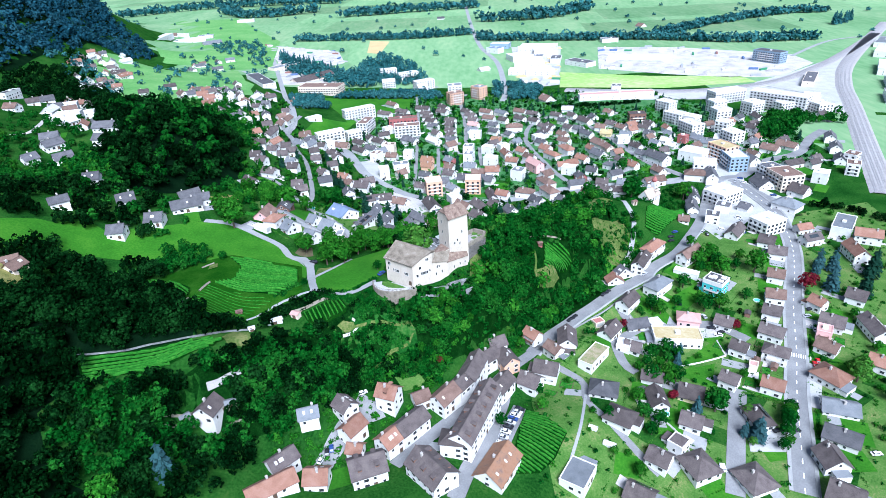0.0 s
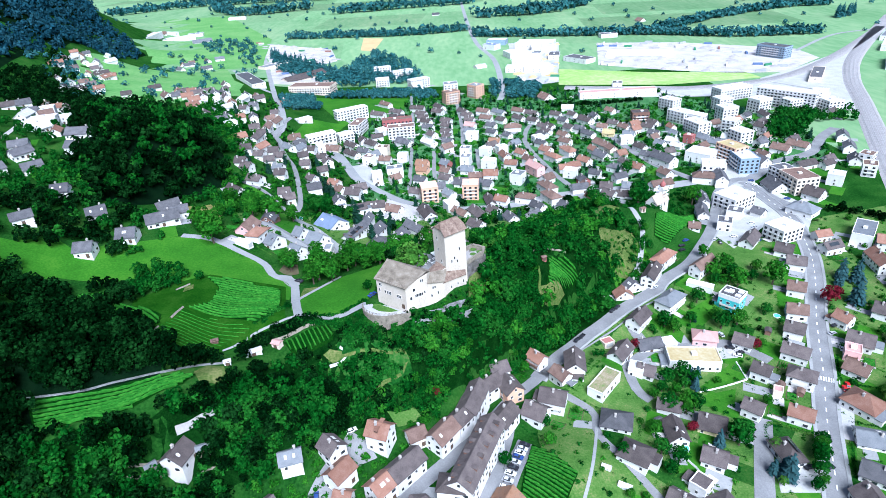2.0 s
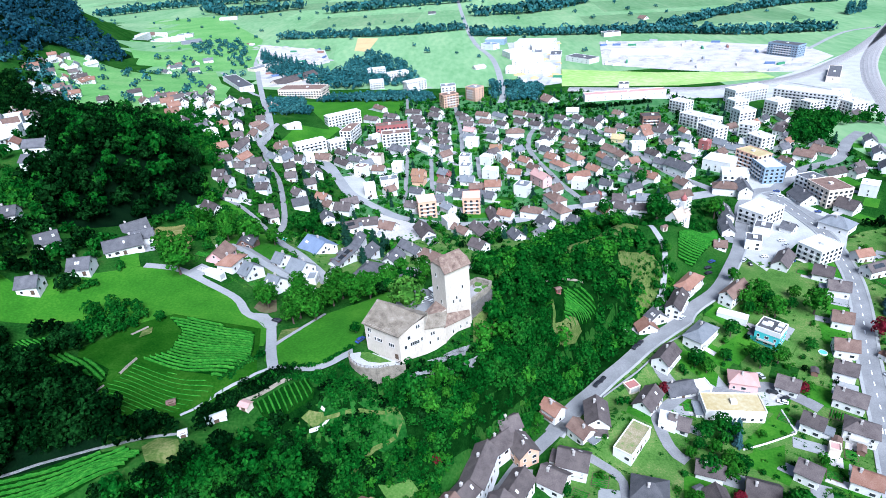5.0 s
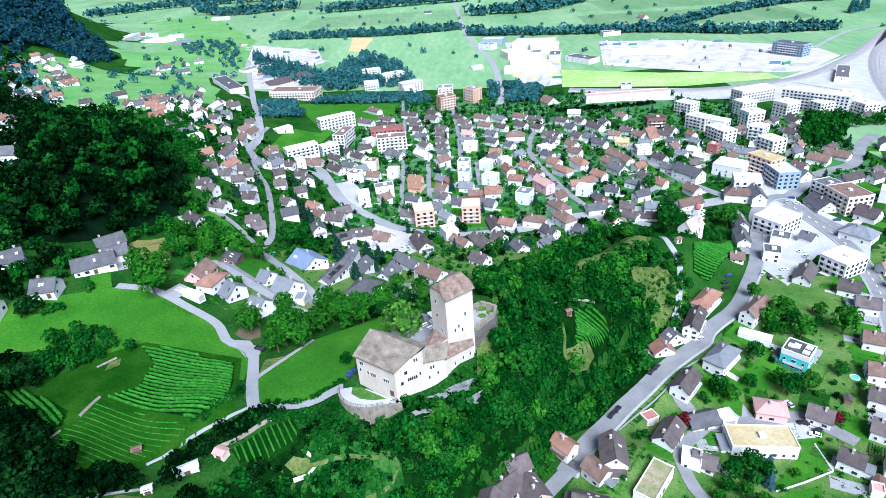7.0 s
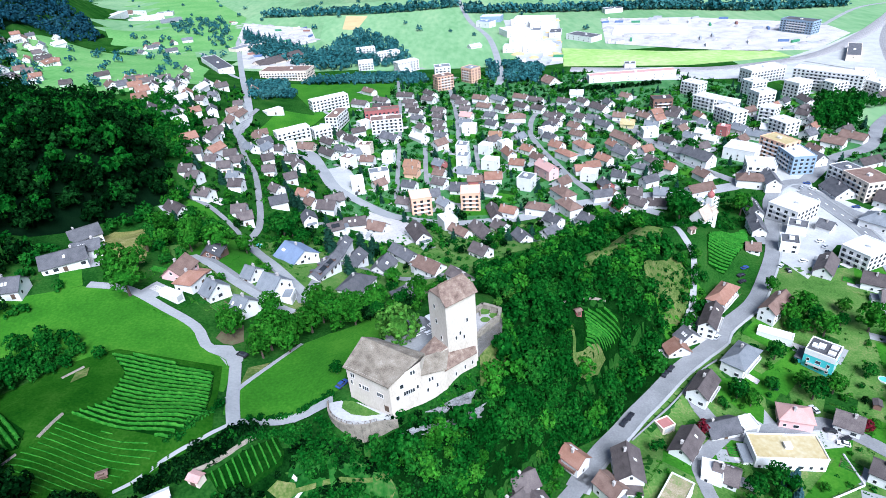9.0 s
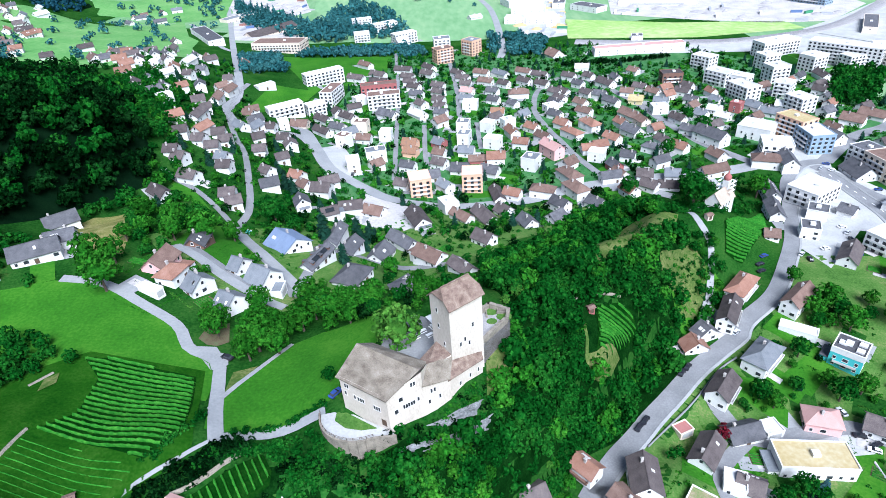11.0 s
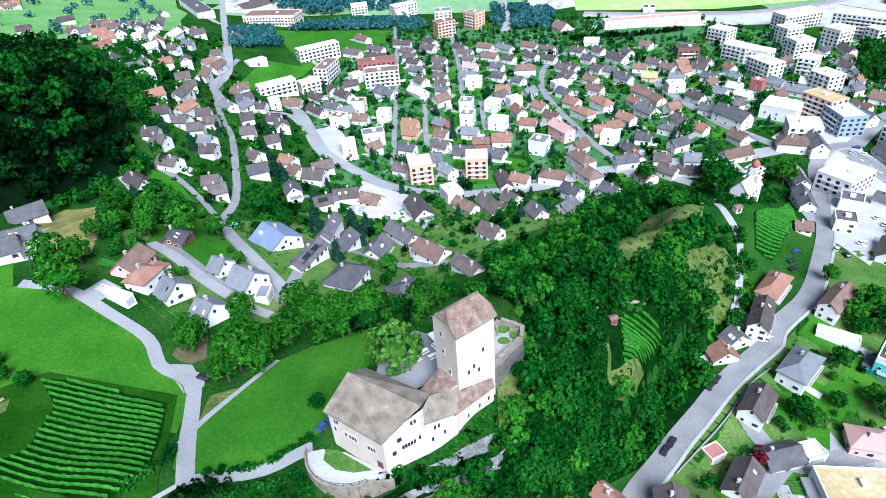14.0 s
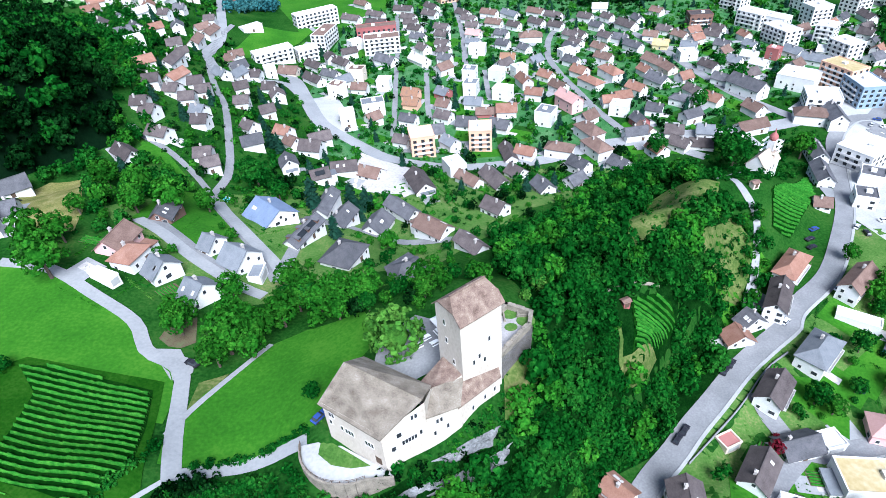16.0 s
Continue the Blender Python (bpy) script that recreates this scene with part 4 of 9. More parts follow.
def house(x, y, long, deep, turn, top, code):
    """A house with its ridge along its length; top is the ridge's height over the ground."""
    shape, rc, wc = code
    where, near = district
    cr, sr = math.cos(radians(turn)), math.sin(radians(turn))
    corners = [(x + a * cr - b * sr, y + a * sr + b * cr) for a in (-long / 2, long / 2) for b in (-deep / 2, deep / 2)]
    g = ground_z(x, y)
    low = min(ground_z(*c) for c in corners) - g - 0.4
    low = max(low, -5.0)
    big = top >= 10 or long > 18
    label = "%s %s with %s %s roof %s" % (WALL_WORDS[wc], "apartment block" if shape == "f" and top > 9 else "house", ROOF_WORDS[rc], "" if shape == "f" else SHAPE_WORDS[shape], where)
    root = thing("apartment_block" if shape == "f" and top > 9 else "garage" if top < 4 else "works_hall" if "works" in where else "villa" if shape == "h" else "town_house" if "old town" in where else "flat_roofed_house" if shape == "f" else "cottage" if "western" in where else "house", pose(x, y, g, 0, 0, turn), " ".join(label.split()), "building", "houses " + where)
    TAKEN.append((x, y, 0.5 * math.hypot(long, deep)))
    hl, hd, over = long / 2, deep / 2, 0.6
    if shape == "f":
        eave = top - 0.5
        part("wall", Build().box(-hl, -hd, low, hl, hd, eave).mesh("wall", WALLS[wc]), root)
        b = Build().box(-hl + 0.3, -hd + 0.3, eave, hl - 0.3, hd - 0.3, eave + 0.12)
        part("roof", b.mesh("roof", ROOFS[rc]), root)
        b = Build()
        for x0, y0, x1, y1 in ((-hl - 0.1, -hd - 0.1, hl + 0.1, -hd + 0.3), (-hl - 0.1, hd - 0.3, hl + 0.1, hd + 0.1), (-hl - 0.1, -hd + 0.3, -hl + 0.3, hd - 0.3), (hl - 0.3, -hd + 0.3, hl + 0.1, hd - 0.3)):
            b.box(x0, y0, eave + 0.003, x1, y1, eave + 0.5)
        part("parapet", b.mesh("parapet", WALLS["w"] if wc in "wc" else WALLS[wc]), root)
        if top > 5:
            k = chance.uniform(-0.25, 0.25)
            part("roof_hatch", Build().box(hl * k - 1.2, -1.2, eave + 0.12, hl * k + 1.2, 1.2, eave + 1.3).mesh("roof_hatch", WALLS["w"]), root)
    elif shape == "g":
        rise = min(deep / 2 * 0.78, top - 2.6)
        eave = top - rise - 0.25
        p = [(-hl, -hd, low), (hl, -hd, low), (hl, hd, low), (-hl, hd, low), (-hl, -hd, eave), (hl, -hd, eave), (hl, hd, eave), (-hl, hd, eave), (-hl, 0, eave + rise), (hl, 0, eave + rise)]
        part("wall", mesh_of("wall", p, [(0, 1, 5, 4), (2, 3, 7, 6), (3, 0, 4, 8, 7), (1, 2, 6, 9, 5), (0, 3, 2, 1)], WALLS[wc]), root)
        e, k = hl + over, rise / hd
        b = Build()
        for s in (1, -1):
            q = [(-e, 0, top), (e, 0, top), (e, s * (hd + over), top - rise - over * k), (-e, s * (hd + over), top - rise - over * k)]
            b.slab(q if s < 0 else q[::-1], 0.22)
        b.box(-e - 0.02, -0.18, top - 0.05, e + 0.02, 0.18, top + 0.08)
        cover = part("roof", b.mesh("roof", ROOFS[rc]), root)
        cx = chance.uniform(-0.3, 0.3) * long
        part("chimney", POT, cover, pose(cx, deep * 0.1, top - deep * 0.1 * k + 0.3))
        if near and rc in DORMER and big:
            n = max(1, int(long / 5))
            for i in range(n):
                for s in (1, -1):
                    part("dormer", DORMER[rc], cover, pose((i + 0.5) / n * long - hl, s * deep * -0.28, top - deep * 0.28 * k + 0.15, 0, 0, 0 if s > 0 else 180))
        elif near and chance.random() < 0.6:
            for i in range(chance.randint(1, 3)):
                part("skylight", SKYLIGHT, cover, pose(chance.uniform(-0.35, 0.35) * long, -deep * 0.25, top - deep * 0.25 * k + 0.06, math.degrees(math.atan(k)), 0, 0))
    else:
        rise = min(deep / 2 * 0.62, top - 2.6)
        eave = top - rise - 0.2
        part("wall", Build().box(-hl, -hd, low, hl, hd, eave).mesh("wall", WALLS[wc]), root)
        r = max(0.3, hl - hd * 0.95)
        e, f, z = hl + over, hd + over, eave - 0.25
        p = [(-e, -f, z), (e, -f, z), (e, f, z), (-e, f, z), (-r, 0, top), (r, 0, top)]
        p += [(-e, -f, z - 0.22), (e, -f, z - 0.22), (e, f, z - 0.22), (-e, f, z - 0.22)]
        cover = part("roof", mesh_of("roof", p, [(0, 1, 5, 4), (1, 2, 5), (2, 3, 4, 5), (3, 0, 4), (6, 7, 1, 0), (7, 8, 2, 1), (8, 9, 3, 2), (9, 6, 0, 3), (9, 8, 7, 6)], ROOFS[rc]), root)
        part("chimney", POT, cover, pose(r * 0.5, hd * 0.25, top - rise * 0.3 + 0.4))
    PLOTS.append((root, x, y, long, deep, turn, eave, near, rc, wc))
    # openings
    if top < 4:
        part("garage_door", Build().box(-hl * 0.7, -0.05, 0, hl * 0.7, 0.05, 2.2).mesh("garage_door", PAVING), root, pose(0, -hd - 0.04, 0.1))
        return root
    storeys = max(1, int((eave - 0.5) / 2.75))
    if shape == "f" and top > 9:
        for s in range(storeys):
            z = 0.5 + s * 2.85
            ring_v, ring_f, ring_s = [], [], []
            for side, span, off in ((0, long, hd), (180, long, hd), (90, deep, hl), (270, deep, hl)):
                b, n = Build(), max(2, int(span / 3.6))
                for i in range(n):
                    c = (i + 0.5) / n * span - span / 2
                    b.box(c - 0.9, -0.06, 0.5, c + 0.9, 0.04, 2.1, 1).box(c - 1.0, -0.1, 0.38, c + 1.0, 0, 0.5, 0)
                if side in (0, 180) and s > 0:
                    b.box(-span * 0.3, -1.3, -0.1, span * 0.3, 0, 0.05, 0).box(-span * 0.3, -1.3, 0.05, span * 0.3, -1.2, 1.0, 0)
                spin, k = Matrix.Rotation(radians(side), 3, "Z"), len(ring_v)
                ring_v += [tuple(spin @ Vector((p[0], p[1] - off - 0.02, p[2]))) for p in b.v]
                ring_f += [[k + i for i in f] for f in b.f]
                ring_s += b.s
            band = part("window_band", mesh_of("window_band", ring_v, ring_f, [WALLS["w"], GLASS], ring_s), root, pose(0, 0, z))
            band["kind"] = "stuff"
        return root
    gap = 2.9 if near else 5.6 if y < 220 and x > -150 else 8.5
    for s in range(storeys):
        for side, span, off in ((0, long, hd), (180, long, hd), (90, deep, hl), (270, deep, hl)):
            n = max(1, int((span - 0.8) / gap))
            for i in range(n):
                if chance.random() < 0.2:
                    continue
                at = Matrix.Rotation(radians(side), 3, "Z") @ Vector(((i + 0.5) / n * span - span / 2, -off - 0.03, 0.95 + s * 2.75))
                if s == 0 and side == 0 and i == n // 2:
                    part("door", DOOR, root, pose(at.x, at.y, 0.05, 0, 0, side))
                else:
                    part("window", WIDE_WINDOW if near and i % 3 == 1 else WINDOW, root, pose(*at, 0, 0, side))
    if shape == "g" and rise > 2.6:
        for side in (90, 270):
            at = Matrix.Rotation(radians(side), 3, "Z") @ Vector((0, -hl - 0.03, eave + 0.5))
            part("window", WINDOW, root, pose(*at, 0, 0, side))
    return root


# ---- the houses, quarter by quarter ----
district[:] = 'beside the main road', True
house(202.3, 32.9, 9.6, 8.2, 154, 8.1, 'gbw')
house(189.2, 8.9, 8.3, 8.2, 151, 8.1, 'gtw')
house(179.6, -9.2, 9.2, 8.2, 157, 8.1, 'gtw')
house(171.2, -22.8, 8.4, 8.2, 145, 8.1, 'gbw')
house(162.8, -39.2, 11.0, 8.2, 140, 8.1, 'gbw')
house(155.7, -56.3, 11.0, 8.2, 144, 9.0, 'hbw')
house(142.9, -78.2, 8.8, 7.4, 145, 8.1, 'grw')
house(143.8, -27.7, 8.3, 8.2, 143, 7.2, 'gbw')
house(141.2, -50.1, 7.5, 7.4, 137, 8.1, 'gbw')
house(126.9, -22.9, 11.0, 8.2, 160, 7.2, 'hpp')
house(198.1, -18.3, 7.5, 7.4, 117, 8.1, 'grw')
house(196.3, -34.2, 10.8, 9.8, 142, 8.1, 'gbw')
house(187.9, -41.6, 6.6, 7.4, 147, 6.0, 'fpp')
house(183.0, -52.7, 9.3, 8.2, 129, 7.2, 'gtw')
house(233.1, 50.0, 11.8, 7.4, 14, 8.1, 'gbw')
house(238.0, 66.9, 9.6, 6.6, 8, 7.2, 'grw')
house(270.0, 50.5, 14.7, 9.0, 152, 9.9, 'grw')
house(249.4, 30.4, 16.8, 9.0, 82, 9.9, 'grw')
house(221.6, -14.2, 9.1, 9.0, 136, 8.1, 'gbw')
house(213.3, -41.5, 17.0, 8.2, 83, 8.1, 'gbw')
house(198.4, -67.1, 8.3, 8.2, 137, 8.1, 'grw')
house(172.3, -73.3, 13.2, 11.5, 120, 8.1, 'hrw')
house(164.8, -91.9, 13.6, 9.8, 158, 5.4, 'gnw')
house(154.9, -109.0, 12.6, 9.0, 142, 7.2, 'gkw')
house(144.0, -120.2, 9.9, 9.8, 88, 8.1, 'gbw')
house(140.0, -135.4, 10.8, 10.7, 141, 8.1, 'gbw')
house(127.4, -96.1, 12.0, 8.2, 95, 6.3, 'hbw')
house(112.1, -125.2, 12.0, 11.5, 106, 6.3, 'hbw')
house(125.8, -73.2, 7.5, 7.4, 136, 8.1, 'gbw')
house(105.3, -80.2, 10.0, 9.8, 154, 7.2, 'gby')
house(98.3, -98.1, 8.3, 8.2, 149, 7.2, 'gbw')
house(91.3, -70.3, 9.0, 6.6, 156, 6.3, 'gbw')
house(88.4, -84.9, 11.2, 7.4, 87, 6.3, 'gbw')
house(68.4, -96.9, 11.4, 9.8, 142, 7.2, 'hbw')
house(66.6, -78.6, 11.8, 9.8, 160, 6.3, 'hkw')
house(79.0, -115.4, 8.3, 8.2, 138, 7.2, 'gbw')
house(93.4, -118.7, 12.0, 11.5, 107, 7.2, 'hbw')
house(88.6, -109.3, 6.3, 6.6, 131, 5.0, 'fbw')
house(67.4, -129.1, 10.0, 9.0, 143, 7.2, 'gbw')

district[:] = 'below the castle hill', True
house(141.3, 18.1, 13.6, 4.9, 143, 3.0, 'fww')
teal = house(151.6, 2.5, 10.8, 9.8, 133, 9.0, 'fkc')
for bx, by in ((-3.2, -2.2), (-3.2, 2.0), (2.8, 0.6)):
    part("roof_box", Build().box(bx - 1.3, by - 1.2, 8.62, bx + 1.3, by + 1.2, 9.3).mesh("roof_box", WALLS["w"]), teal)
part("upper_band", Build().box(-5.46, -4.96, 6.4, 5.46, 4.96, 8.45).mesh("upper_band", WALLS["w"]), teal, label="white rendered top storey")
house(98.0, -25.6, 11.4, 7.8, 9, 5.6, 'gkw')
house(108.4, -24.4, 6.4, 6.0, 9, 3.4, 'fww')
house(89.9, -46.6, 7.5, 7.4, 147, 6.3, 'gbw')
house(85.6, -45.5, 6.6, 7.4, 154, 4.0, 'fww')
house(114.7, -38.2, 23.1, 10.7, 171, 6.0, 'fyw')
house(186.7, 88.0, 8.8, 9.8, 153, 7.0, 'fkw')
house(165.0, 84.3, 6.6, 6.6, 161, 5.4, 'gtw')
house(192.7, 135.3, 17.0, 7.4, 77, 8.1, 'gkw')
house(182.9, 113.2, 17.0, 7.4, 74, 8.1, 'gkw')

district[:] = 'in the old town', True
house(-26.7, -92.5, 8.3, 8.2, 157, 10.8, 'grw')
house(-43.6, -99.6, 7.5, 7.4, 135, 9.9, 'gbw')
house(-40.3, -107.7, 9.1, 7.4, 52, 9.0, 'grw')
house(-38.9, -114.4, 5.8, 5.7, 166, 5.4, 'grw')
house(-33.2, -125.7, 12.8, 10.7, 18, 10.8, 'gbw')
house(-26.0, -112.4, 8.3, 8.2, 47, 9.9, 'grw')
house(-17.9, -104.8, 13.9, 8.2, 45, 9.9, 'gbw')
house(-13.9, -90.6, 6.6, 6.6, 24, 7.2, 'gtw')
house(-3.8, -90.7, 11.2, 8.2, 50, 9.9, 'gtw')
house(3.5, -82.9, 9.5, 7.4, 49, 9.9, 'gbw')
house(9.0, -73.7, 16.9, 8.2, 66, 9.9, 'gbw')
house(17.4, -56.8, 11.3, 8.2, 38, 9.9, 'gbw')
house(26.0, -58.5, 9.7, 8.2, 113, 9.9, 'gbo')
house(21.9, -50.5, 7.9, 7.4, 22, 9.0, 'gbw')
house(41.3, -38.7, 7.8, 6.4, 128, 8.1, 'grw')
house(8.1, -103.4, 33.0, 9.4, 64, 14.0, 'gbw')
house(21.1, -76.2, 11.6, 8.2, 53, 9.9, 'gbw')
house(-1.3, -114.4, 9.4, 7.4, 168, 9.9, 'hbw')
house(-9.7, -129.0, 16.1, 11.5, 129, 10.8, 'gbw')
house(14.7, -122.1, 17.0, 11.5, 57, 8.1, 'gow')
house(57.3, -44.8, 12.5, 8.6, 80, 8.6, 'gbw')
house(49.8, -51.0, 8.2, 6.4, 122, 7.6, 'gtw')
house(43.6, -64.7, 10.7, 9.0, 157, 9.0, 'gbw')
house(35.2, -70.9, 9.1, 9.0, 144, 8.1, 'gbw')
house(67.4, -57.2, 17.0, 7.2, 48, 4.5, 'fvw')
house(-91.0, -110.4, 9.0, 8.2, 74, 7.6, 'gbw')
house(142.6, -61.8, 3.7, 4.1, 151, 3.5, 'fpt')
house(-64.6, -122.5, 10.4, 7.4, 43, 8.1, 'gbw')
house(-51.3, -128.0, 8.3, 8.2, 178, 8.1, 'grw')
house(-57.0, -105.1, 7.3, 6.6, 14, 6.3, 'gnw')
house(-66.0, -133.9, 17.0, 7.4, 31, 6.3, 'grw')

district[:] = 'behind the castle', True
house(-39.9, 82.8, 13.2, 8.2, 67, 6.3, 'gkw')
house(-2.3, 70.7, 14.1, 9.0, 135, 7.2, 'gtw')
house(-15.3, 93.0, 17.0, 7.4, 128, 6.3, 'gkw')
house(-7.3, 112.8, 17.0, 9.0, 108, 7.2, 'gbw')
house(23.9, 83.7, 9.6, 8.2, 133, 7.2, 'gbw')
house(28.2, 121.1, 17.0, 8.2, 112, 7.2, 'gbw')
house(15.8, 118.8, 13.1, 6.6, 127, 6.3, 'gtw')
house(11.0, 50.8, 12.4, 6.6, 124, 5.4, 'gbw')
house(-11.7, 35.4, 12.0, 9.8, 130, 5.0, 'hkk')
house(-142.2, 47.5, 10.0, 7.4, 18, 7.2, 'gkw')
house(-44.0, 135.9, 12.3, 8.2, 2, 7.2, 'gbw')
house(-31.3, 132.9, 11.6, 8.2, 149, 6.3, 'gtw')
house(-53.1, 119.4, 8.1, 7.4, 19, 7.2, 'gbw')
house(-180.2, 37.3, 9.1, 9.0, 29, 7.2, 'gkw')
house(-157.9, 19.9, 9.1, 9.0, 4, 7.2, 'gkw')
house(-171.1, 3.9, 8.3, 8.2, 5, 7.2, 'gkw')
house(-147.3, 38.3, 16.2, 9.0, 25, 7.2, 'gkw')
house(-204.0, 52.5, 8.3, 8.2, 11, 7.2, 'gkw')
house(-330.1, 233.2, 17.0, 9.0, 97, 7.2, 'gww')
house(-285.2, 178.6, 12.5, 9.0, 65, 7.2, 'gww')
house(-306.3, 218.2, 20.1, 9.0, 12, 7.0, 'fww')
house(-234.0, 138.9, 17.0, 9.0, 0, 7.2, 'gkw')
house(-258.2, 110.4, 12.4, 8.2, 58, 7.2, 'gkw')
house(-226.2, 117.6, 14.3, 8.2, 168, 7.2, 'gkw')
house(-257.9, 84.2, 8.3, 8.2, 53, 7.2, 'gkw')
house(-351.7, 220.1, 12.0, 8.2, 170, 7.2, 'gtw')
house(-417.6, 317.7, 20.9, 8.2, 84, 8.0, 'fkw')
house(-243.2, 93.9, 10.9, 8.2, 41, 7.2, 'gkw')
house(-188.7, -48.8, 7.3, 6.6, 73, 5.4, 'gtt')
house(-388.8, 488.0, 17.0, 9.0, 72, 7.2, 'grw')
house(-384.9, 407.1, 17.0, 8.2, 73, 7.2, 'gkw')
house(-473.3, 584.1, 17.0, 8.2, 87, 6.3, 'gww')
house(-466.9, 656.3, 17.0, 8.2, 107, 6.3, 'gww')

district[:] = 'at the forest edge', False
house(-246.5, 471.6, 17.0, 7.4, 92, 7.2, 'gbw')
house(-181.6, 324.4, 7.5, 7.4, 165, 7.2, 'gbw')
house(-176.9, 342.2, 7.5, 7.4, 174, 7.2, 'gkw')
house(-157.0, 340.3, 7.5, 7.4, 2, 7.2, 'gbw')
house(-157.4, 320.2, 9.9, 7.4, 44, 7.2, 'gtw')
house(-151.9, 317.5, 16.9, 7.4, 79, 7.2, 'gtw')
house(-153.1, 288.3, 17.0, 7.4, 91, 7.2, 'gtw')
house(-145.7, 242.3, 6.6, 6.6, 24, 7.2, 'gbw')
house(-143.5, 218.8, 17.0, 7.4, 82, 7.2, 'gbw')
house(-134.5, 196.3, 12.2, 7.4, 66, 7.2, 'grw')
house(-125.7, 197.4, 7.5, 7.4, 5, 7.2, 'gbw')
house(-119.8, 189.1, 7.5, 7.4, 8, 7.2, 'gbw')
house(-123.7, 175.4, 7.5, 7.4, 3, 7.2, 'gbw')
house(-131.8, 180.3, 7.5, 7.4, 164, 7.2, 'gbw')
house(-141.5, 181.6, 7.5, 7.4, 8, 7.2, 'gbw')
house(-139.7, 158.3, 7.5, 7.4, 176, 7.2, 'gbw')
house(-134.9, 154.4, 7.9, 7.4, 158, 7.2, 'gbw')
house(-114.6, 161.7, 7.5, 7.4, 156, 7.2, 'gnw')
house(-110.8, 150.2, 7.5, 7.4, 171, 7.2, 'gbw')
house(-124.1, 133.4, 11.4, 7.4, 152, 7.2, 'gbw')
house(-132.8, 115.1, 14.6, 7.4, 135, 7.2, 'gbw')
house(-102.9, 122.0, 7.5, 7.4, 2, 7.2, 'gbw')
house(-99.1, 116.2, 7.5, 7.4, 19, 7.2, 'gbw')
house(-191.5, 357.6, 16.8, 7.4, 79, 6.3, 'gww')
house(-207.6, 331.6, 7.9, 8.2, 4, 7.0, 'fww')
house(-194.3, 315.3, 9.4, 7.4, 53, 7.2, 'gww')
house(-121.1, 227.0, 11.3, 7.4, 133, 6.3, 'gnw')
house(-114.6, 235.5, 11.2, 7.4, 63, 6.3, 'gnw')
house(-106.1, 242.9, 7.5, 7.4, 167, 7.2, 'gbw')
house(-106.2, 209.0, 7.5, 7.4, 21, 7.2, 'gbw')
house(-93.8, 222.6, 7.5, 7.4, 168, 7.2, 'gbw')
house(-100.5, 186.3, 7.5, 7.4, 2, 7.2, 'gbw')
house(-87.6, 183.5, 7.5, 7.4, 22, 7.2, 'gbw')
house(-91.1, 158.4, 7.5, 7.4, 141, 7.2, 'gbw')
house(-87.6, 144.8, 9.7, 8.2, 18, 7.2, 'gkw')
house(-76.1, 163.4, 8.9, 7.4, 148, 7.2, 'grw')
house(-70.4, 152.7, 8.0, 7.4, 133, 7.2, 'gtw')
house(-60.4, 148.5, 11.0, 9.0, 162, 8.1, 'gbw')
house(-92.9, 277.0, 13.3, 9.0, 162, 6.3, 'gtt')
house(-77.5, 291.4, 16.1, 7.4, 131, 7.2, 'gbw')
house(-73.6, 258.3, 17.0, 7.4, 131, 7.2, 'gbw')
house(-64.2, 269.6, 12.7, 7.4, 142, 7.2, 'gkw')
house(-57.1, 294.0, 14.2, 7.4, 125, 7.2, 'gbw')
house(-56.5, 236.8, 9.2, 8.2, 149, 9.0, 'ftw')
house(-126.5, 269.8, 9.0, 7.4, 153, 7.2, 'gtw')
house(-165.0, 426.8, 17.0, 9.8, 114, 7.2, 'grw')
house(-108.0, 303.0, 28.0, 10.0, 28, 10.0, 'fww')
house(-86.0, 313.0, 15.0, 10.0, 28, 10.0, 'fww')
house(-87.3, 387.2, 36.0, 11.0, 28, 12.0, 'fww')
house(-75.2, 341.6, 27.0, 11.0, 74, 12.0, 'ftw')
house(-132.0, 352.0, 16.0, 8.0, 40, 4.5, 'fww')

district[:] = 'beyond the castle', False
house(-52.8, 443.1, 16.6, 7.4, 130, 7.2, 'gtw')
house(-58.4, 390.7, 17.0, 7.4, 145, 7.2, 'gbw')
house(-38.6, 399.3, 16.5, 7.4, 141, 7.2, 'gbw')
house(-37.1, 375.0, 16.3, 7.4, 159, 7.2, 'gbw')
house(-15.6, 416.0, 16.2, 7.4, 158, 7.2, 'gbw')
house(-11.0, 388.6, 13.1, 7.4, 142, 7.2, 'gbw')
house(-9.2, 372.0, 11.0, 7.4, 159, 7.2, 'gbw')
house(7.1, 399.7, 13.2, 7.4, 142, 7.2, 'gbw')
house(9.4, 422.8, 16.4, 7.4, 120, 7.2, 'gbw')
house(-6.0, 356.8, 11.3, 7.4, 143, 7.2, 'gbw')
house(-4.1, 335.6, 11.5, 7.4, 146, 7.2, 'gkw')
house(15.2, 359.2, 11.7, 7.4, 146, 7.2, 'gbw')
house(14.7, 340.3, 10.5, 7.4, 144, 7.2, 'gbw')
house(13.7, 320.3, 10.1, 7.4, 145, 7.2, 'gbw')
house(14.1, 304.7, 9.1, 7.4, 143, 7.2, 'gbw')
house(13.8, 290.6, 9.4, 7.4, 147, 7.2, 'gkw')
house(-4.2, 292.9, 17.0, 8.2, 125, 6.3, 'gww')
house(-27.7, 294.4, 17.0, 9.0, 137, 7.2, 'gkw')
house(-30.8, 319.2, 26.3, 12.0, 3, 12.0, 'ftw')
house(-35.8, 347.0, 30.4, 10.0, 4, 11.0, 'ftm')
house(35.4, 400.4, 14.1, 7.4, 124, 7.2, 'gbw')
house(39.0, 383.2, 12.4, 7.4, 142, 7.2, 'gbw')
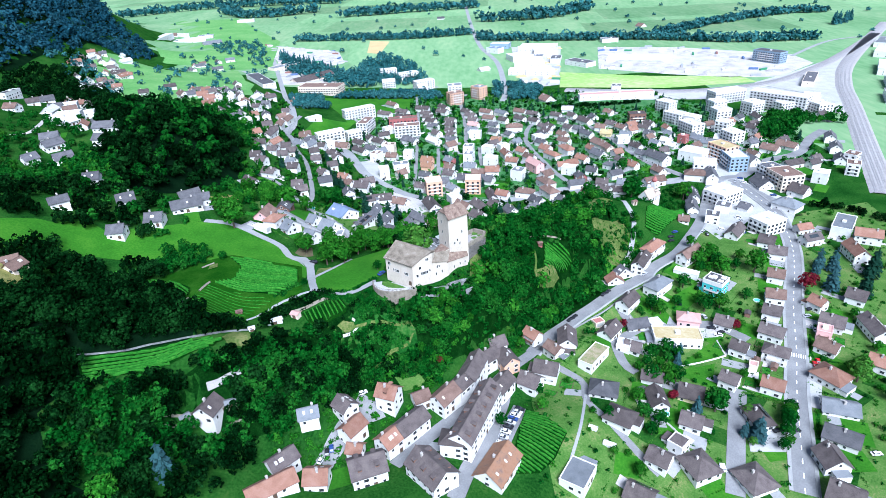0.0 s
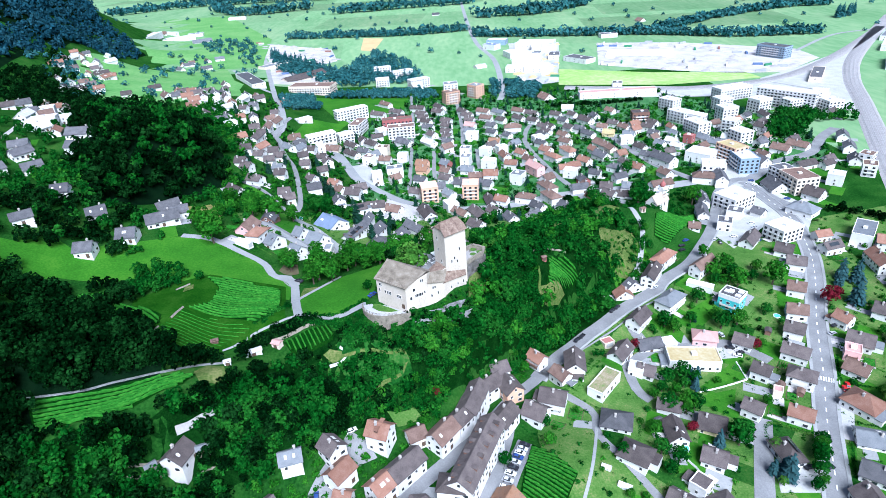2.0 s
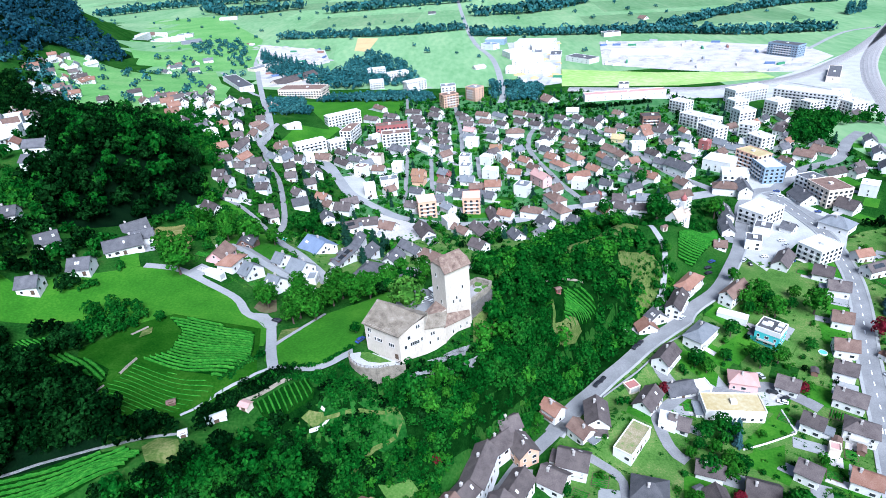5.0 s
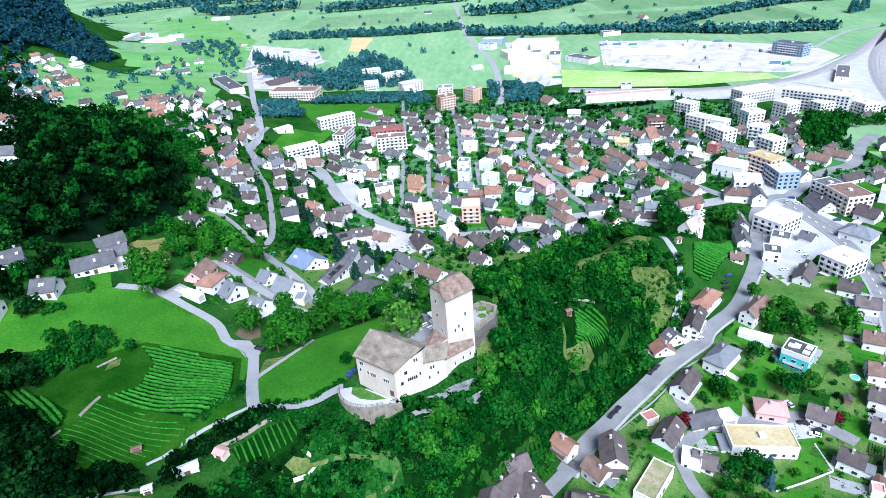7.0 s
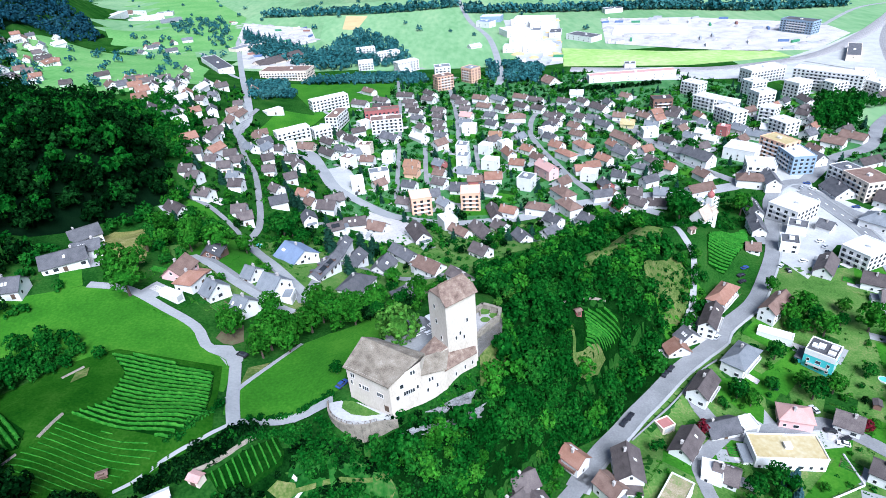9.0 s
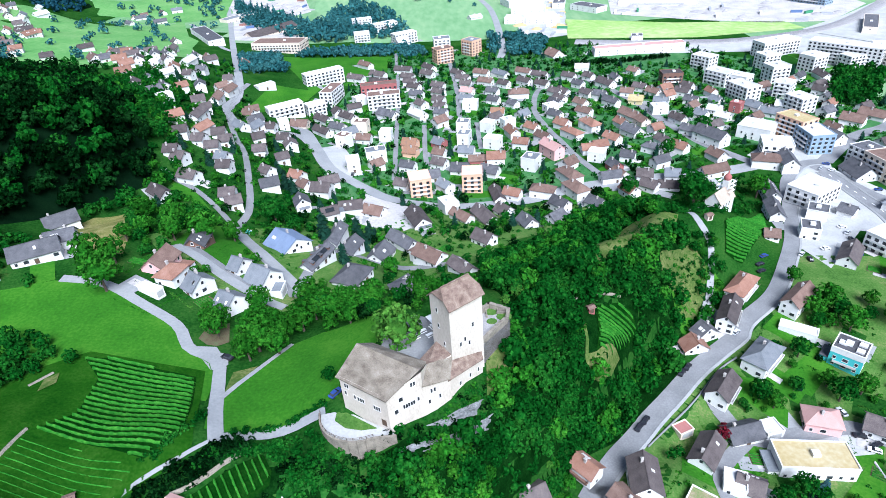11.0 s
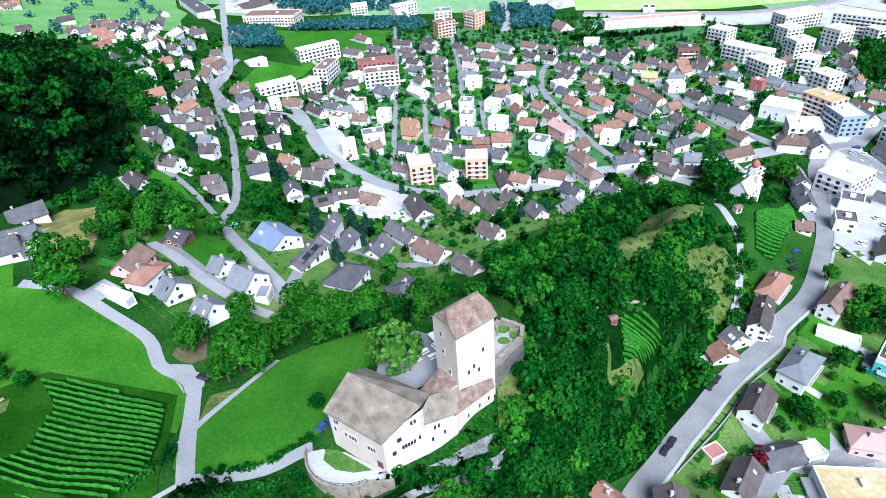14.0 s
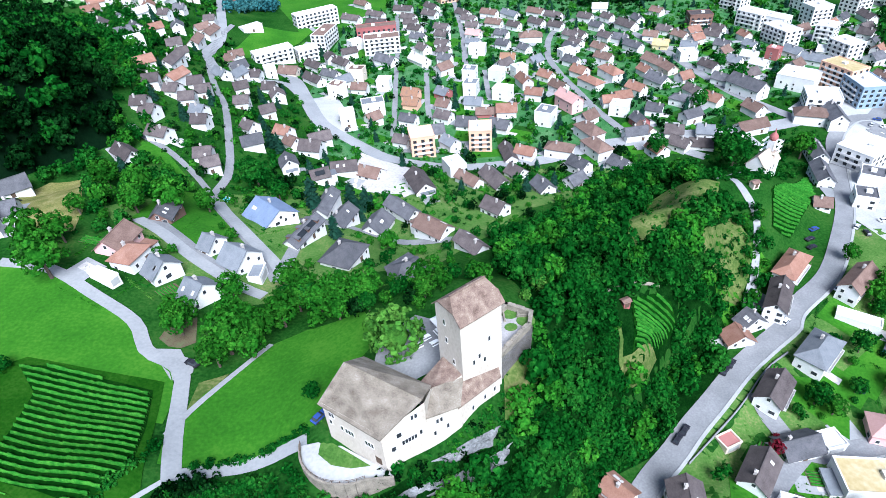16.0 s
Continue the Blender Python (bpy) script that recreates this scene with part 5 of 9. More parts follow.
house(39.7, 363.9, 9.7, 7.4, 158, 7.2, 'gbw')
house(39.2, 342.9, 11.1, 7.4, 146, 7.2, 'gpw')
house(36.8, 322.3, 9.9, 7.4, 145, 7.2, 'gnw')
house(38.5, 307.7, 12.0, 9.0, 166, 7.0, 'fww')
house(57.7, 400.0, 14.6, 7.4, 143, 7.2, 'gtw')
house(58.3, 371.3, 13.5, 7.4, 146, 7.2, 'gtw')
house(74.7, 393.8, 17.0, 7.4, 126, 7.2, 'gnw')
house(73.6, 362.9, 10.4, 7.4, 135, 7.2, 'gbw')
house(60.8, 342.0, 10.4, 7.4, 141, 7.2, 'gkw')
house(58.7, 318.7, 9.8, 7.4, 143, 7.2, 'gkw')
house(96.9, 396.5, 14.4, 7.4, 139, 7.2, 'gtw')
house(92.8, 368.1, 13.8, 7.4, 127, 7.2, 'gbw')
house(81.7, 333.6, 17.0, 9.8, 173, 8.1, 'htw')
house(109.4, 383.0, 14.0, 7.4, 139, 7.2, 'gbw')
house(106.2, 357.3, 11.7, 7.4, 137, 7.2, 'gbw')
house(112.7, 333.0, 11.9, 7.4, 124, 7.2, 'gbw')
house(106.7, 306.0, 11.1, 7.4, 125, 7.2, 'gkw')
house(100.9, 278.2, 11.0, 7.4, 129, 7.2, 'gkw')
house(58.4, 291.5, 10.0, 7.4, 162, 6.3, 'gow')
house(28.9, 262.8, 9.0, 9.0, 162, 8.0, 'fnw')
house(27.6, 240.1, 8.7, 9.0, 160, 9.0, 'fnw')
house(27.4, 221.6, 10.3, 8.2, 160, 7.2, 'gnw')
house(46.5, 259.6, 8.9, 8.2, 147, 8.0, 'fww')
house(46.6, 230.5, 11.1, 9.0, 150, 8.0, 'fww')
house(34.4, 209.6, 13.1, 6.6, 174, 5.4, 'gtm')
house(45.6, 207.0, 11.6, 9.0, 173, 8.1, 'grw')
house(62.6, 246.1, 13.1, 7.4, 104, 8.1, 'grw')
house(65.4, 224.4, 10.3, 7.4, 155, 8.1, 'grw')
house(78.3, 253.4, 10.0, 7.4, 128, 7.2, 'grw')
house(82.5, 233.7, 11.5, 7.4, 122, 7.2, 'gtw')
house(82.8, 206.6, 16.6, 8.2, 115, 10.8, 'gpp')
house(39.6, 190.5, 11.7, 9.0, 147, 7.2, 'gkw')
house(20.9, 197.2, 11.0, 9.8, 163, 7.2, 'gkw')
house(9.6, 238.0, 8.7, 8.2, 137, 7.2, 'gnm')
house(9.0, 222.1, 8.3, 8.2, 149, 7.2, 'gtw')
house(8.2, 206.8, 9.8, 8.2, 145, 7.2, 'gbw')
house(-10.8, 237.0, 10.2, 9.0, 157, 8.1, 'goo')
house(-10.7, 225.5, 9.3, 8.2, 157, 7.2, 'goo')
house(-12.7, 202.8, 9.9, 7.4, 152, 7.2, 'gkw')
house(0.4, 187.9, 13.1, 9.0, 6, 7.2, 'gkw')
house(-16.3, 173.2, 8.7, 7.4, 151, 7.2, 'gbw')
house(-34.0, 217.5, 13.6, 9.0, 9, 8.0, 'fnw')
house(-46.8, 192.8, 8.3, 9.0, 10, 9.0, 'fww')
house(66.4, 192.6, 10.0, 10.7, 148, 9.0, 'fnw')
house(67.0, 156.9, 14.1, 8.2, 153, 8.1, 'htw')
house(49.0, 157.7, 10.0, 7.4, 147, 7.2, 'grw')
house(-5.7, 164.5, 12.7, 13.0, 7, 13.0, 'fwo')
house(26.6, 173.1, 12.4, 13.0, 174, 13.0, 'fwo')
house(-46.1, 268.0, 10.1, 7.4, 164, 9.0, 'ftt')
house(-43.3, 245.3, 10.0, 7.4, 164, 7.2, 'gtw')
house(-28.0, 251.5, 8.7, 8.2, 168, 8.0, 'fww')
house(-59.8, 295.8, 12.3, 7.4, 131, 7.2, 'gbw')
house(40.1, 160.1, 17.0, 6.6, 95, 5.4, 'gbw')

district[:] = 'behind the chapel', False
house(119.3, 331.6, 11.3, 7.4, 120, 7.2, 'gbw')
house(112.9, 315.8, 10.8, 7.4, 121, 7.2, 'gbw')
house(136.8, 350.1, 9.9, 7.4, 129, 7.2, 'gkw')
house(159.5, 345.5, 17.0, 9.0, 118, 8.1, 'gbw')
house(137.5, 324.5, 11.0, 7.4, 119, 7.2, 'gbw')
house(146.5, 318.0, 10.5, 7.4, 135, 7.2, 'gkw')
house(150.9, 300.2, 14.1, 7.4, 120, 7.2, 'gkw')
house(126.6, 301.9, 11.0, 7.4, 123, 7.2, 'gtw')
house(124.1, 281.3, 12.2, 7.4, 131, 7.2, 'gtw')
house(120.0, 249.2, 17.0, 9.0, 109, 9.0, 'hrw')
house(103.1, 234.6, 16.5, 7.4, 118, 8.1, 'hrw')
house(169.7, 319.1, 10.2, 7.4, 150, 7.2, 'gtw')
house(183.3, 328.6, 10.5, 7.4, 133, 7.2, 'gbw')
house(189.7, 313.8, 11.5, 7.4, 120, 7.2, 'gtw')
house(170.5, 299.3, 10.5, 8.2, 151, 7.2, 'gyy')
house(186.7, 289.6, 10.2, 9.0, 151, 7.2, 'gnw')
house(179.4, 273.3, 11.9, 9.0, 177, 7.0, 'fww')
house(154.3, 265.7, 16.6, 9.0, 114, 8.1, 'gtw')
house(158.5, 252.3, 13.2, 7.4, 103, 7.2, 'gtt')
house(144.2, 230.6, 14.2, 9.0, 117, 8.1, 'gkw')
house(126.6, 217.7, 11.5, 7.4, 122, 8.1, 'grw')
house(105.9, 204.4, 7.5, 7.4, 0, 7.2, 'grw')
house(115.3, 208.7, 9.7, 7.4, 9, 7.2, 'grw')
house(109.1, 193.0, 10.1, 9.0, 150, 7.0, 'fww')
house(127.8, 188.3, 8.6, 7.4, 148, 7.2, 'gkw')
house(146.7, 197.6, 12.0, 7.4, 133, 7.2, 'hkw')
house(115.8, 177.2, 9.3, 7.4, 105, 7.2, 'gkm')
house(116.2, 167.4, 10.3, 6.6, 109, 6.3, 'gtw')
house(109.6, 164.4, 12.2, 7.4, 5, 7.2, 'gkw')
house(129.8, 162.8, 9.0, 8.2, 162, 7.2, 'gbw')
house(145.6, 160.3, 8.3, 8.2, 163, 7.2, 'gnw')
house(86.1, 170.5, 16.6, 9.0, 111, 9.0, 'htw')
house(85.8, 153.8, 16.1, 9.0, 111, 9.0, 'htw')
house(184.7, 249.7, 12.1, 7.4, 116, 7.2, 'gbw')
house(182.2, 225.4, 9.9, 7.4, 129, 7.2, 'gkw')
house(190.0, 207.7, 22.0, 10.7, 116, 10.8, 'gkw')
house(171.9, 163.1, 17.0, 8.2, 14, 7.2, 'gtw')
house(211.8, 309.2, 11.1, 7.4, 136, 7.2, 'gbw')
house(210.0, 287.4, 9.9, 7.4, 134, 7.2, 'gkw')
house(232.4, 302.1, 9.1, 6.6, 102, 7.2, 'grw')
house(228.7, 284.2, 9.4, 7.4, 111, 6.3, 'gnw')
house(218.6, 264.5, 9.9, 7.4, 136, 6.3, 'gww')
house(217.5, 248.5, 10.3, 7.4, 125, 6.3, 'gww')
house(233.8, 262.6, 8.0, 7.4, 131, 8.0, 'fmm')
house(247.9, 264.1, 12.3, 8.2, 115, 7.2, 'gnw')
house(193.0, 373.6, 10.2, 7.4, 125, 7.2, 'gtw')
house(134.0, 373.4, 12.0, 7.4, 134, 7.2, 'gbw')
house(151.8, 396.3, 12.3, 8.2, 164, 7.2, 'gww')
house(150.9, 368.8, 9.7, 7.4, 124, 7.2, 'gbw')
house(173.0, 361.2, 10.5, 7.4, 104, 6.3, 'gkw')
house(213.4, 339.1, 17.0, 12.0, 174, 11.0, 'fbb')
house(128.5, 150.2, 9.8, 8.2, 131, 7.2, 'gbw')
house(140.0, 150.0, 11.9, 7.4, 160, 5.4, 'gbw')

district[:] = 'near the station', False
house(258.1, 375.7, 18.4, 14.0, 122, 12.0, 'fww')
house(251.0, 329.2, 20.5, 14.0, 120, 12.0, 'fww')
house(252.4, 290.8, 22.2, 14.0, 105, 12.0, 'fww')
house(335.9, 399.2, 40.3, 16.0, 14, 14.0, 'fww')
house(308.4, 361.7, 15.8, 14.0, 12, 13.0, 'fww')
house(297.0, 326.2, 16.5, 14.0, 8, 14.0, 'fww')
house(283.7, 288.3, 12.3, 14.0, 133, 12.0, 'fww')
house(276.5, 254.3, 16.5, 14.0, 106, 12.0, 'fww')
house(339.9, 345.5, 17.7, 15.0, 22, 14.0, 'fww')
house(374.1, 355.4, 57.9, 16.0, 131, 18.0, 'fww')
house(374.6, 342.1, 22.4, 13.0, 13, 12.0, 'fww')
house(402.7, 327.1, 16.3, 16.0, 96, 13.0, 'fww')
house(224.2, 214.0, 20.8, 18.0, 136, 9.0, 'fww')
house(221.0, 183.8, 17.9, 16.0, 159, 10.0, 'fww')
house(246.5, 208.4, 21.1, 14.0, 109, 15.0, 'fyo')
house(248.1, 189.3, 20.6, 15.0, 88, 13.0, 'fwu')
house(265.0, 196.9, 16.7, 9.8, 102, 9.0, 'gkw')
house(296.4, 222.2, 14.4, 9.8, 128, 8.1, 'gtw')
house(315.8, 229.6, 17.0, 9.0, 124, 7.2, 'gtw')
house(208.4, 170.0, 17.0, 9.8, 157, 9.0, 'htw')
house(219.0, 166.7, 19.4, 9.0, 76, 9.9, 'gkw')
house(253.0, 149.5, 17.0, 13.1, 90, 8.1, 'gkw')
house(264.7, 161.6, 15.5, 14.0, 103, 12.0, 'fkw')
house(267.7, 146.4, 21.1, 18.0, 96, 13.0, 'ftt')
house(211.0, 126.6, 17.6, 22.0, 119, 10.0, 'fww')
house(203.2, 107.7, 9.8, 9.8, 144, 6.0, 'fkw')
house(219.3, 107.4, 7.5, 7.4, 125, 6.3, 'gkw')
house(249.6, 106.7, 17.0, 13.1, 125, 9.0, 'hnw')
house(295.8, 184.6, 17.0, 8.2, 15, 7.2, 'gbw')
house(215.5, 70.9, 14.4, 18.0, 113, 10.0, 'fww')
house(270.7, 129.4, 12.2, 11.5, 122, 9.0, 'gbw')
house(203.7, 47.8, 9.1, 9.0, 143, 8.1, 'gbw')
house(333.8, 320.4, 17.0, 7.4, 88, 7.2, 'gbw')
house(345.5, 350.7, 12.7, 6.6, 104, 6.3, 'gbw')
house(190.5, 62.8, 17.0, 8.2, 48, 7.2, 'gbw')

district[:] = 'in the valley', False
house(110.1, 798.5, 25.7, 16.4, 134, 9.0, 'fuw')
house(142.7, 720.8, 35.5, 32.8, 14, 9.0, 'fww')
house(189.9, 751.7, 39.5, 28.7, 175, 9.0, 'fww')
house(154.6, 611.2, 42.3, 23.0, 4, 8.0, 'fww')
house(225.4, 650.0, 43.5, 21.3, 125, 7.0, 'fkw')
house(320.1, 833.7, 28.9, 16.4, 2, 7.0, 'fkw')
house(484.3, 590.3, 41.1, 18.0, 120, 16.0, 'fku')
house(77.5, 654.2, 17.0, 11.5, 26, 5.4, 'gww')
house(220.5, 441.9, 90.0, 11.5, 178, 8.0, 'fpw')
house(137.2, 451.1, 17.0, 13.1, 113, 8.1, 'gtw')
house(234.2, 486.8, 11.6, 11.5, 164, 6.0, 'fkw')
house(-68.7, 646.4, 25.1, 13.0, 9, 12.0, 'fww')
house(-38.6, 613.1, 30.3, 13.0, 25, 12.0, 'fww')
house(-14.4, 552.5, 27.4, 13.0, 26, 12.0, 'fww')
house(-64.0, 570.6, 18.0, 12.0, 6, 11.0, 'fww')
house(26.1, 497.8, 17.5, 14.0, 2, 16.0, 'fnw')
house(24.8, 456.2, 18.0, 13.0, 21, 15.0, 'fto')
house(56.5, 482.5, 16.0, 14.0, 130, 16.0, 'fno')
house(-17.0, 538.7, 13.9, 11.5, 32, 9.0, 'gww')
house(-154.0, 541.3, 58.4, 24.0, 165, 11.0, 'ftt')
house(-246.5, 584.8, 90.0, 18.0, 119, 7.0, 'fkw')
house(-595.9, 1115.3, 90.0, 18.0, 91, 8.0, 'fww')
house(-607.3, 1235.8, 57.0, 14.8, 152, 7.0, 'fww')
house(-411.7, 809.7, 17.0, 9.0, 32, 7.2, 'gkw')
house(-366.5, 764.2, 17.0, 9.0, 27, 7.2, 'gkw')
house(-404.8, 752.0, 17.0, 8.2, 137, 7.2, 'gkw')
house(-440.8, 566.5, 17.0, 9.0, 169, 7.2, 'gww')
house(-444.8, 618.4, 17.0, 9.0, 64, 7.2, 'gww')
house(-516.2, 1502.5, 46.5, 16.4, 6, 7.0, 'fww')
house(26.8, 1301.0, 17.0, 14.8, 173, 6.3, 'gkw')
house(426.0, 982.0, 17.0, 13.1, 114, 7.2, 'gtw')
house(261.7, 318.6, 19.5, 12.0, 125, 11.0, 'fww')
house(345.1, 184.6, 9.6, 12.0, 129, 10.0, 'ftw')
house(333.2, 164.2, 9.6, 12.0, 147, 10.0, 'ftw')
house(300.1, 152.0, 10.7, 11.5, 140, 9.0, 'fww')
house(264.6, 66.6, 23.9, 11.5, 50, 8.0, 'fnw')
house(253.4, 246.9, 16.8, 8.2, 136, 7.2, 'gnw')
house(271.6, 261.4, 14.6, 8.2, 143, 6.3, 'gww')

district[:] = 'on the western hillside', False
house(-379.2, 309.1, 14.0, 10.1, 35, 6.5, 'gkw')
house(-336.9, 274.5, 13.0, 9.4, 20, 7.0, 'fww')
house(-294.9, 186.1, 13.0, 9.4, 35, 7.0, 'fww')
house(-301.9, 237.0, 12.0, 8.6, 20, 7.0, 'fww')
house(-271.9, 202.6, 15.0, 10.8, 35, 6.5, 'gkw')
house(-265.3, 122.0, 11.0, 7.9, 20, 6.5, 'gkw')
house(-202.0, 13.9, 9.0, 6.5, 35, 6.5, 'gkw')
house(-165.3, 85.0, 13.0, 9.4, 35, 6.5, 'gkw')

district[:] = 'below the hill', True
house(129.2, 42.4, 17.1, 7.5, 43, 9.0, 'hrw')
house(104.0, 19.9, 5.1, 9.1, -74, 7.5, 'gkw')
house(97.6, 14.3, 5.9, 9.3, -86, 6.0, 'grw')
house(98.5, -8.7, 12.9, 7.7, 46, 8.4, 'gbw')
house(119.6, 4.5, 15.8, 8.8, 40, 8.6, 'hnw')
house(147.9, 32.0, 16.8, 7.0, 38, 9.0, 'gtw')
house(81.3, -34.9, 12.4, 7.6, 48, 7.6, 'gbw')
house(78.6, -23.0, 5.6, 4.6, 20, 2.8, 'fmt')
house(117.5, 28.1, 16.5, 6.8, 55, 9.0, 'gbw')
house(45.4, -121.7, 13.0, 10.0, 55, 4.2, 'fnw')

district[:] = 'behind the castle meadow', True
house(-97.9, 60.7, 11.3, 8.6, 87, 6.0, 'gkb')
house(-76.4, 41.3, 5.3, 8.0, -33, 6.6, 'gnw')
house(-66.6, 35.5, 9.4, 10.9, -36, 7.6, 'gnw')
house(-60.3, 29.7, 6.9, 4.3, 85, 3.6, 'fnw')
house(-64.7, 72.0, 15.2, 14.6, -47, 7.0, 'guw')
house(-50.6, 60.0, 18.2, 6.4, 64, 6.2, 'gkw')
house(-34.7, 46.6, 13.7, 11.8, 63, 7.6, 'hkw')
house(-46.8, 90.3, 17.5, 6.5, 77, 7.0, 'gkw')
house(-26.2, 84.0, 12.7, 10.3, 68, 6.8, 'gkw')
house(-85.9, 23.4, 6.2, 9.5, -40, 7.6, 'gnw')
house(-73.1, 14.3, 6.8, 10.8, -35, 7.6, 'gnw')
house(-96.1, 27.9, 9.3, 7.8, 70, 7.2, 'hrw')
house(-102.5, 35.7, 11.4, 9.2, 77, 6.8, 'gtp')
house(-100.5, 18.8, 3.5, 9.2, 60, 3.2, 'fww')
house(-12.0, 29.0, 11.0, 9.0, 22, 6.0, 'hkw')


# ---- castle ----
castle = thing("castle", pose(0, 0, 0), "pale rendered medieval castle with a tall keep on a hill", "castle")
A, B, C, C2, E = (-27.4, -42.2), (-15.0, -51.3), (-6.0, -46.7), (-4.6, -41.0), (-18.9, -31.0)
RIDGE_L, RIDGE_R = (-22.2, -36.9, 68.4), (-6.4, -46.2, 66.0)
b = Build()
b.poly([(*A, 44), (*B, 44), (*C, 44), (*C2, 46), (*E, 46), (*A, 62.6), (*B, 62.5), (*C, 65.6), (*C2, 62.8), (*E, 62.5)],
       [(0, 1, 6, 5), (1, 2, 7, 6), (2, 3, 8, 7), (3, 4, 9, 8), (4, 0, 5, 9)])
part("hall_wall", b.mesh("hall_wall", STONE), castle)


def out(p, q, d):
    """Point p moved by d away from point q in plan."""
    v = Vector((p[0] - q[0], p[1] - q[1])).normalized() * d
    return p[0] + v.x, p[1] + v.y


mid = (-14, -43)
a0, b0, e0 = out(A, mid, 0.9), out(B, mid, 0.9), out(E, mid, 0.9)
b = Build()
b.slab([(*a0, 62.3), (*b0, 62.2), RIDGE_R, RIDGE_L], 0.35)
b.slab([RIDGE_L, RIDGE_R, (*C2, 63.6), (*e0, 62.2)], 0.35)
b.slab([(*e0, 62.2), (*a0, 62.3), RIDGE_L], 0.35)
part("hall_roof", b.mesh("hall_roof", SHINGLE), castle, label="weathered brown-grey tiled roof with a hipped end")

# keep
keep_body = Build().box(-5.4, -4.1, -14, 5.4, 4.1, 19.8)
for e in (-5.4, 5.4):
    q = [(e, -4.1, 19.8), (e, 4.1, 19.8), (e, 2.5, 21.5), (e, -2.5, 21.5)]
    keep_body.poly(q if e < 0 else q[::-1], [(0, 1, 2, 3)])
keep = part("keep", keep_body.mesh("keep", STONE), castle, pose(4.45, -32.1, 58.2, 0, 0, 34))
b = Build()
for s in (1, -1):
    for y0, z0, x0, y1, z1, x1 in ((0, 23.9, 4.5, 2.7, 21.6, 5.75), (2.6, 21.75, 5.85, 4.8, 19.5, 5.85)):
        q = [(-x0, s * y0, z0), (x0, s * y0, z0), (x1, s * y1, z1), (-x1, s * y1, z1)]
        b.slab(q if s < 0 else q[::-1], 0.28)
for e in (-1, 1):
    q = [(e * 5.75, -2.7, 21.6), (e * 5.75, 2.7, 21.6), (e * 4.5, 0, 23.9)]
    b.slab(q if e > 0 else q[::-1], 0.25)
b.box(-4.6, -0.2, 23.8, 4.6, 0.2, 24.05)
part("keep_roof", b.mesh("keep_roof", SHINGLE_RED), castle, keep.matrix_basis, label="steep brown tiled roof of the keep with clipped gables")

# lower wings along the outer wall
W1, W2, W3 = (1.0, -43.0), (10.6, -34.2), (10.2, -32.6)
K = (2.2, -38.2)
b = Build().poly([(*C, 44), (*W1, 44), (*K, 46), (*C2, 46), (*C, 60.8), (*W1, 59.0), (*K, 61.5), (*C2, 62.2)], [(0, 1, 5, 4), (1, 2, 6, 5), (2, 3, 7, 6), (3, 0, 4, 7), (4, 5, 6, 7)])
part("link_wall", b.mesh("link_wall", STONE), castle)
part("link_roof", Build().slab([(-6.1, -47.2, 61.0), (1.2, -43.5, 59.2), (2.3, -38.0, 61.9), (-4.5, -40.8, 62.6)], 0.3).mesh("link_roof", SHINGLE), castle)
b = Build().poly([(*W1, 42), (*W2, 42), (*W3, 46), (*K, 46), (*W1, 58.1), (*W2, 56.4), (*W3, 58.2), (*K, 60.6)], [(0, 1, 5, 4), (1, 2, 6, 5), (2, 3, 7, 6), (3, 0, 4, 7), (4, 5, 6, 7)])
part("wing_wall", b.mesh("wing_wall", STONE), castle)
part("wing_roof", Build().slab([(0.6, -43.5, 58.4), (10.8, -34.5, 56.6), (10.4, -32.2, 58.8), (2.2, -37.9, 61.6)], 0.3).mesh("wing_roof", SHINGLE_RED), castle, label="reddish-brown tiled lean-to roof")
b = Build().poly([(-4.6, -41.0, 50), (2.0, -38.2, 50), (-1.6, -33.0, 50), (-6.6, -36.6, 50), (-4.6, -41.0, 60.5), (2.0, -38.2, 62.5), (-1.6, -33.0, 62.5), (-6.6, -36.6, 59.5)], [(0, 1, 5, 4), (1, 2, 6, 5), (2, 3, 7, 6), (3, 0, 4, 7), (4, 5, 6, 7)])
part("stair_wall", b.mesh("stair_wall", STONE), castle)
part("stair_roof", Build().slab([(-4.8, -41.4, 60.8), (2.0, -38.2, 62.9), (-1.6, -32.7, 62.9), (-7.1, -36.6, 59.7)], 0.3).mesh("stair_roof", SHINGLE_RED), castle)

SLIT = window_mesh("slit_window", 0.75, 1.5)


def opening(p, q, k, z, me=SLIT, parent=castle):
    """A window in the wall from p to q, at the fraction k of its length, sill at height z."""
    x, y = p[0] + (q[0] - p[0]) * k, p[1] + (q[1] - p[1]) * k
    ang = math.degrees(math.atan2(q[1] - p[1], q[0] - p[0]))
    n = Vector((math.sin(radians(ang)), -math.cos(radians(ang)), 0)) * 0.04
    return part("window", me, parent, pose(x + n.x, y + n.y, z, 0, 0, ang))


for k, z in ((0.12, 59.3), (0.17, 59.3), (0.1, 56.6), (0.38, 56.4), (0.43, 56.4), (0.48, 56.4), (0.72, 56.2), (0.77, 56.2), (0.82, 56.2), (0.3, 56.5)):
    opening(A, B, k, z)
opening(A, B, 0.88, 51.5, DOOR)
for k, z in ((0.2, 55.5), (0.24, 55.5), (0.44, 56.0), (0.51, 56.0), (0.58, 56.0), (0.65, 56.0), (0.72, 56.0), (0.85, 56.5), (0.35, 59.0), (0.4, 59.0), (0.7, 62.3), (0.78, 62.3)):
    opening(B, C, k, z)
for k, z in ((0.3, 57.0), (0.42, 57.0), (0.2, 53.5), (0.6, 53.8)):
    opening(C, W1, k, z)
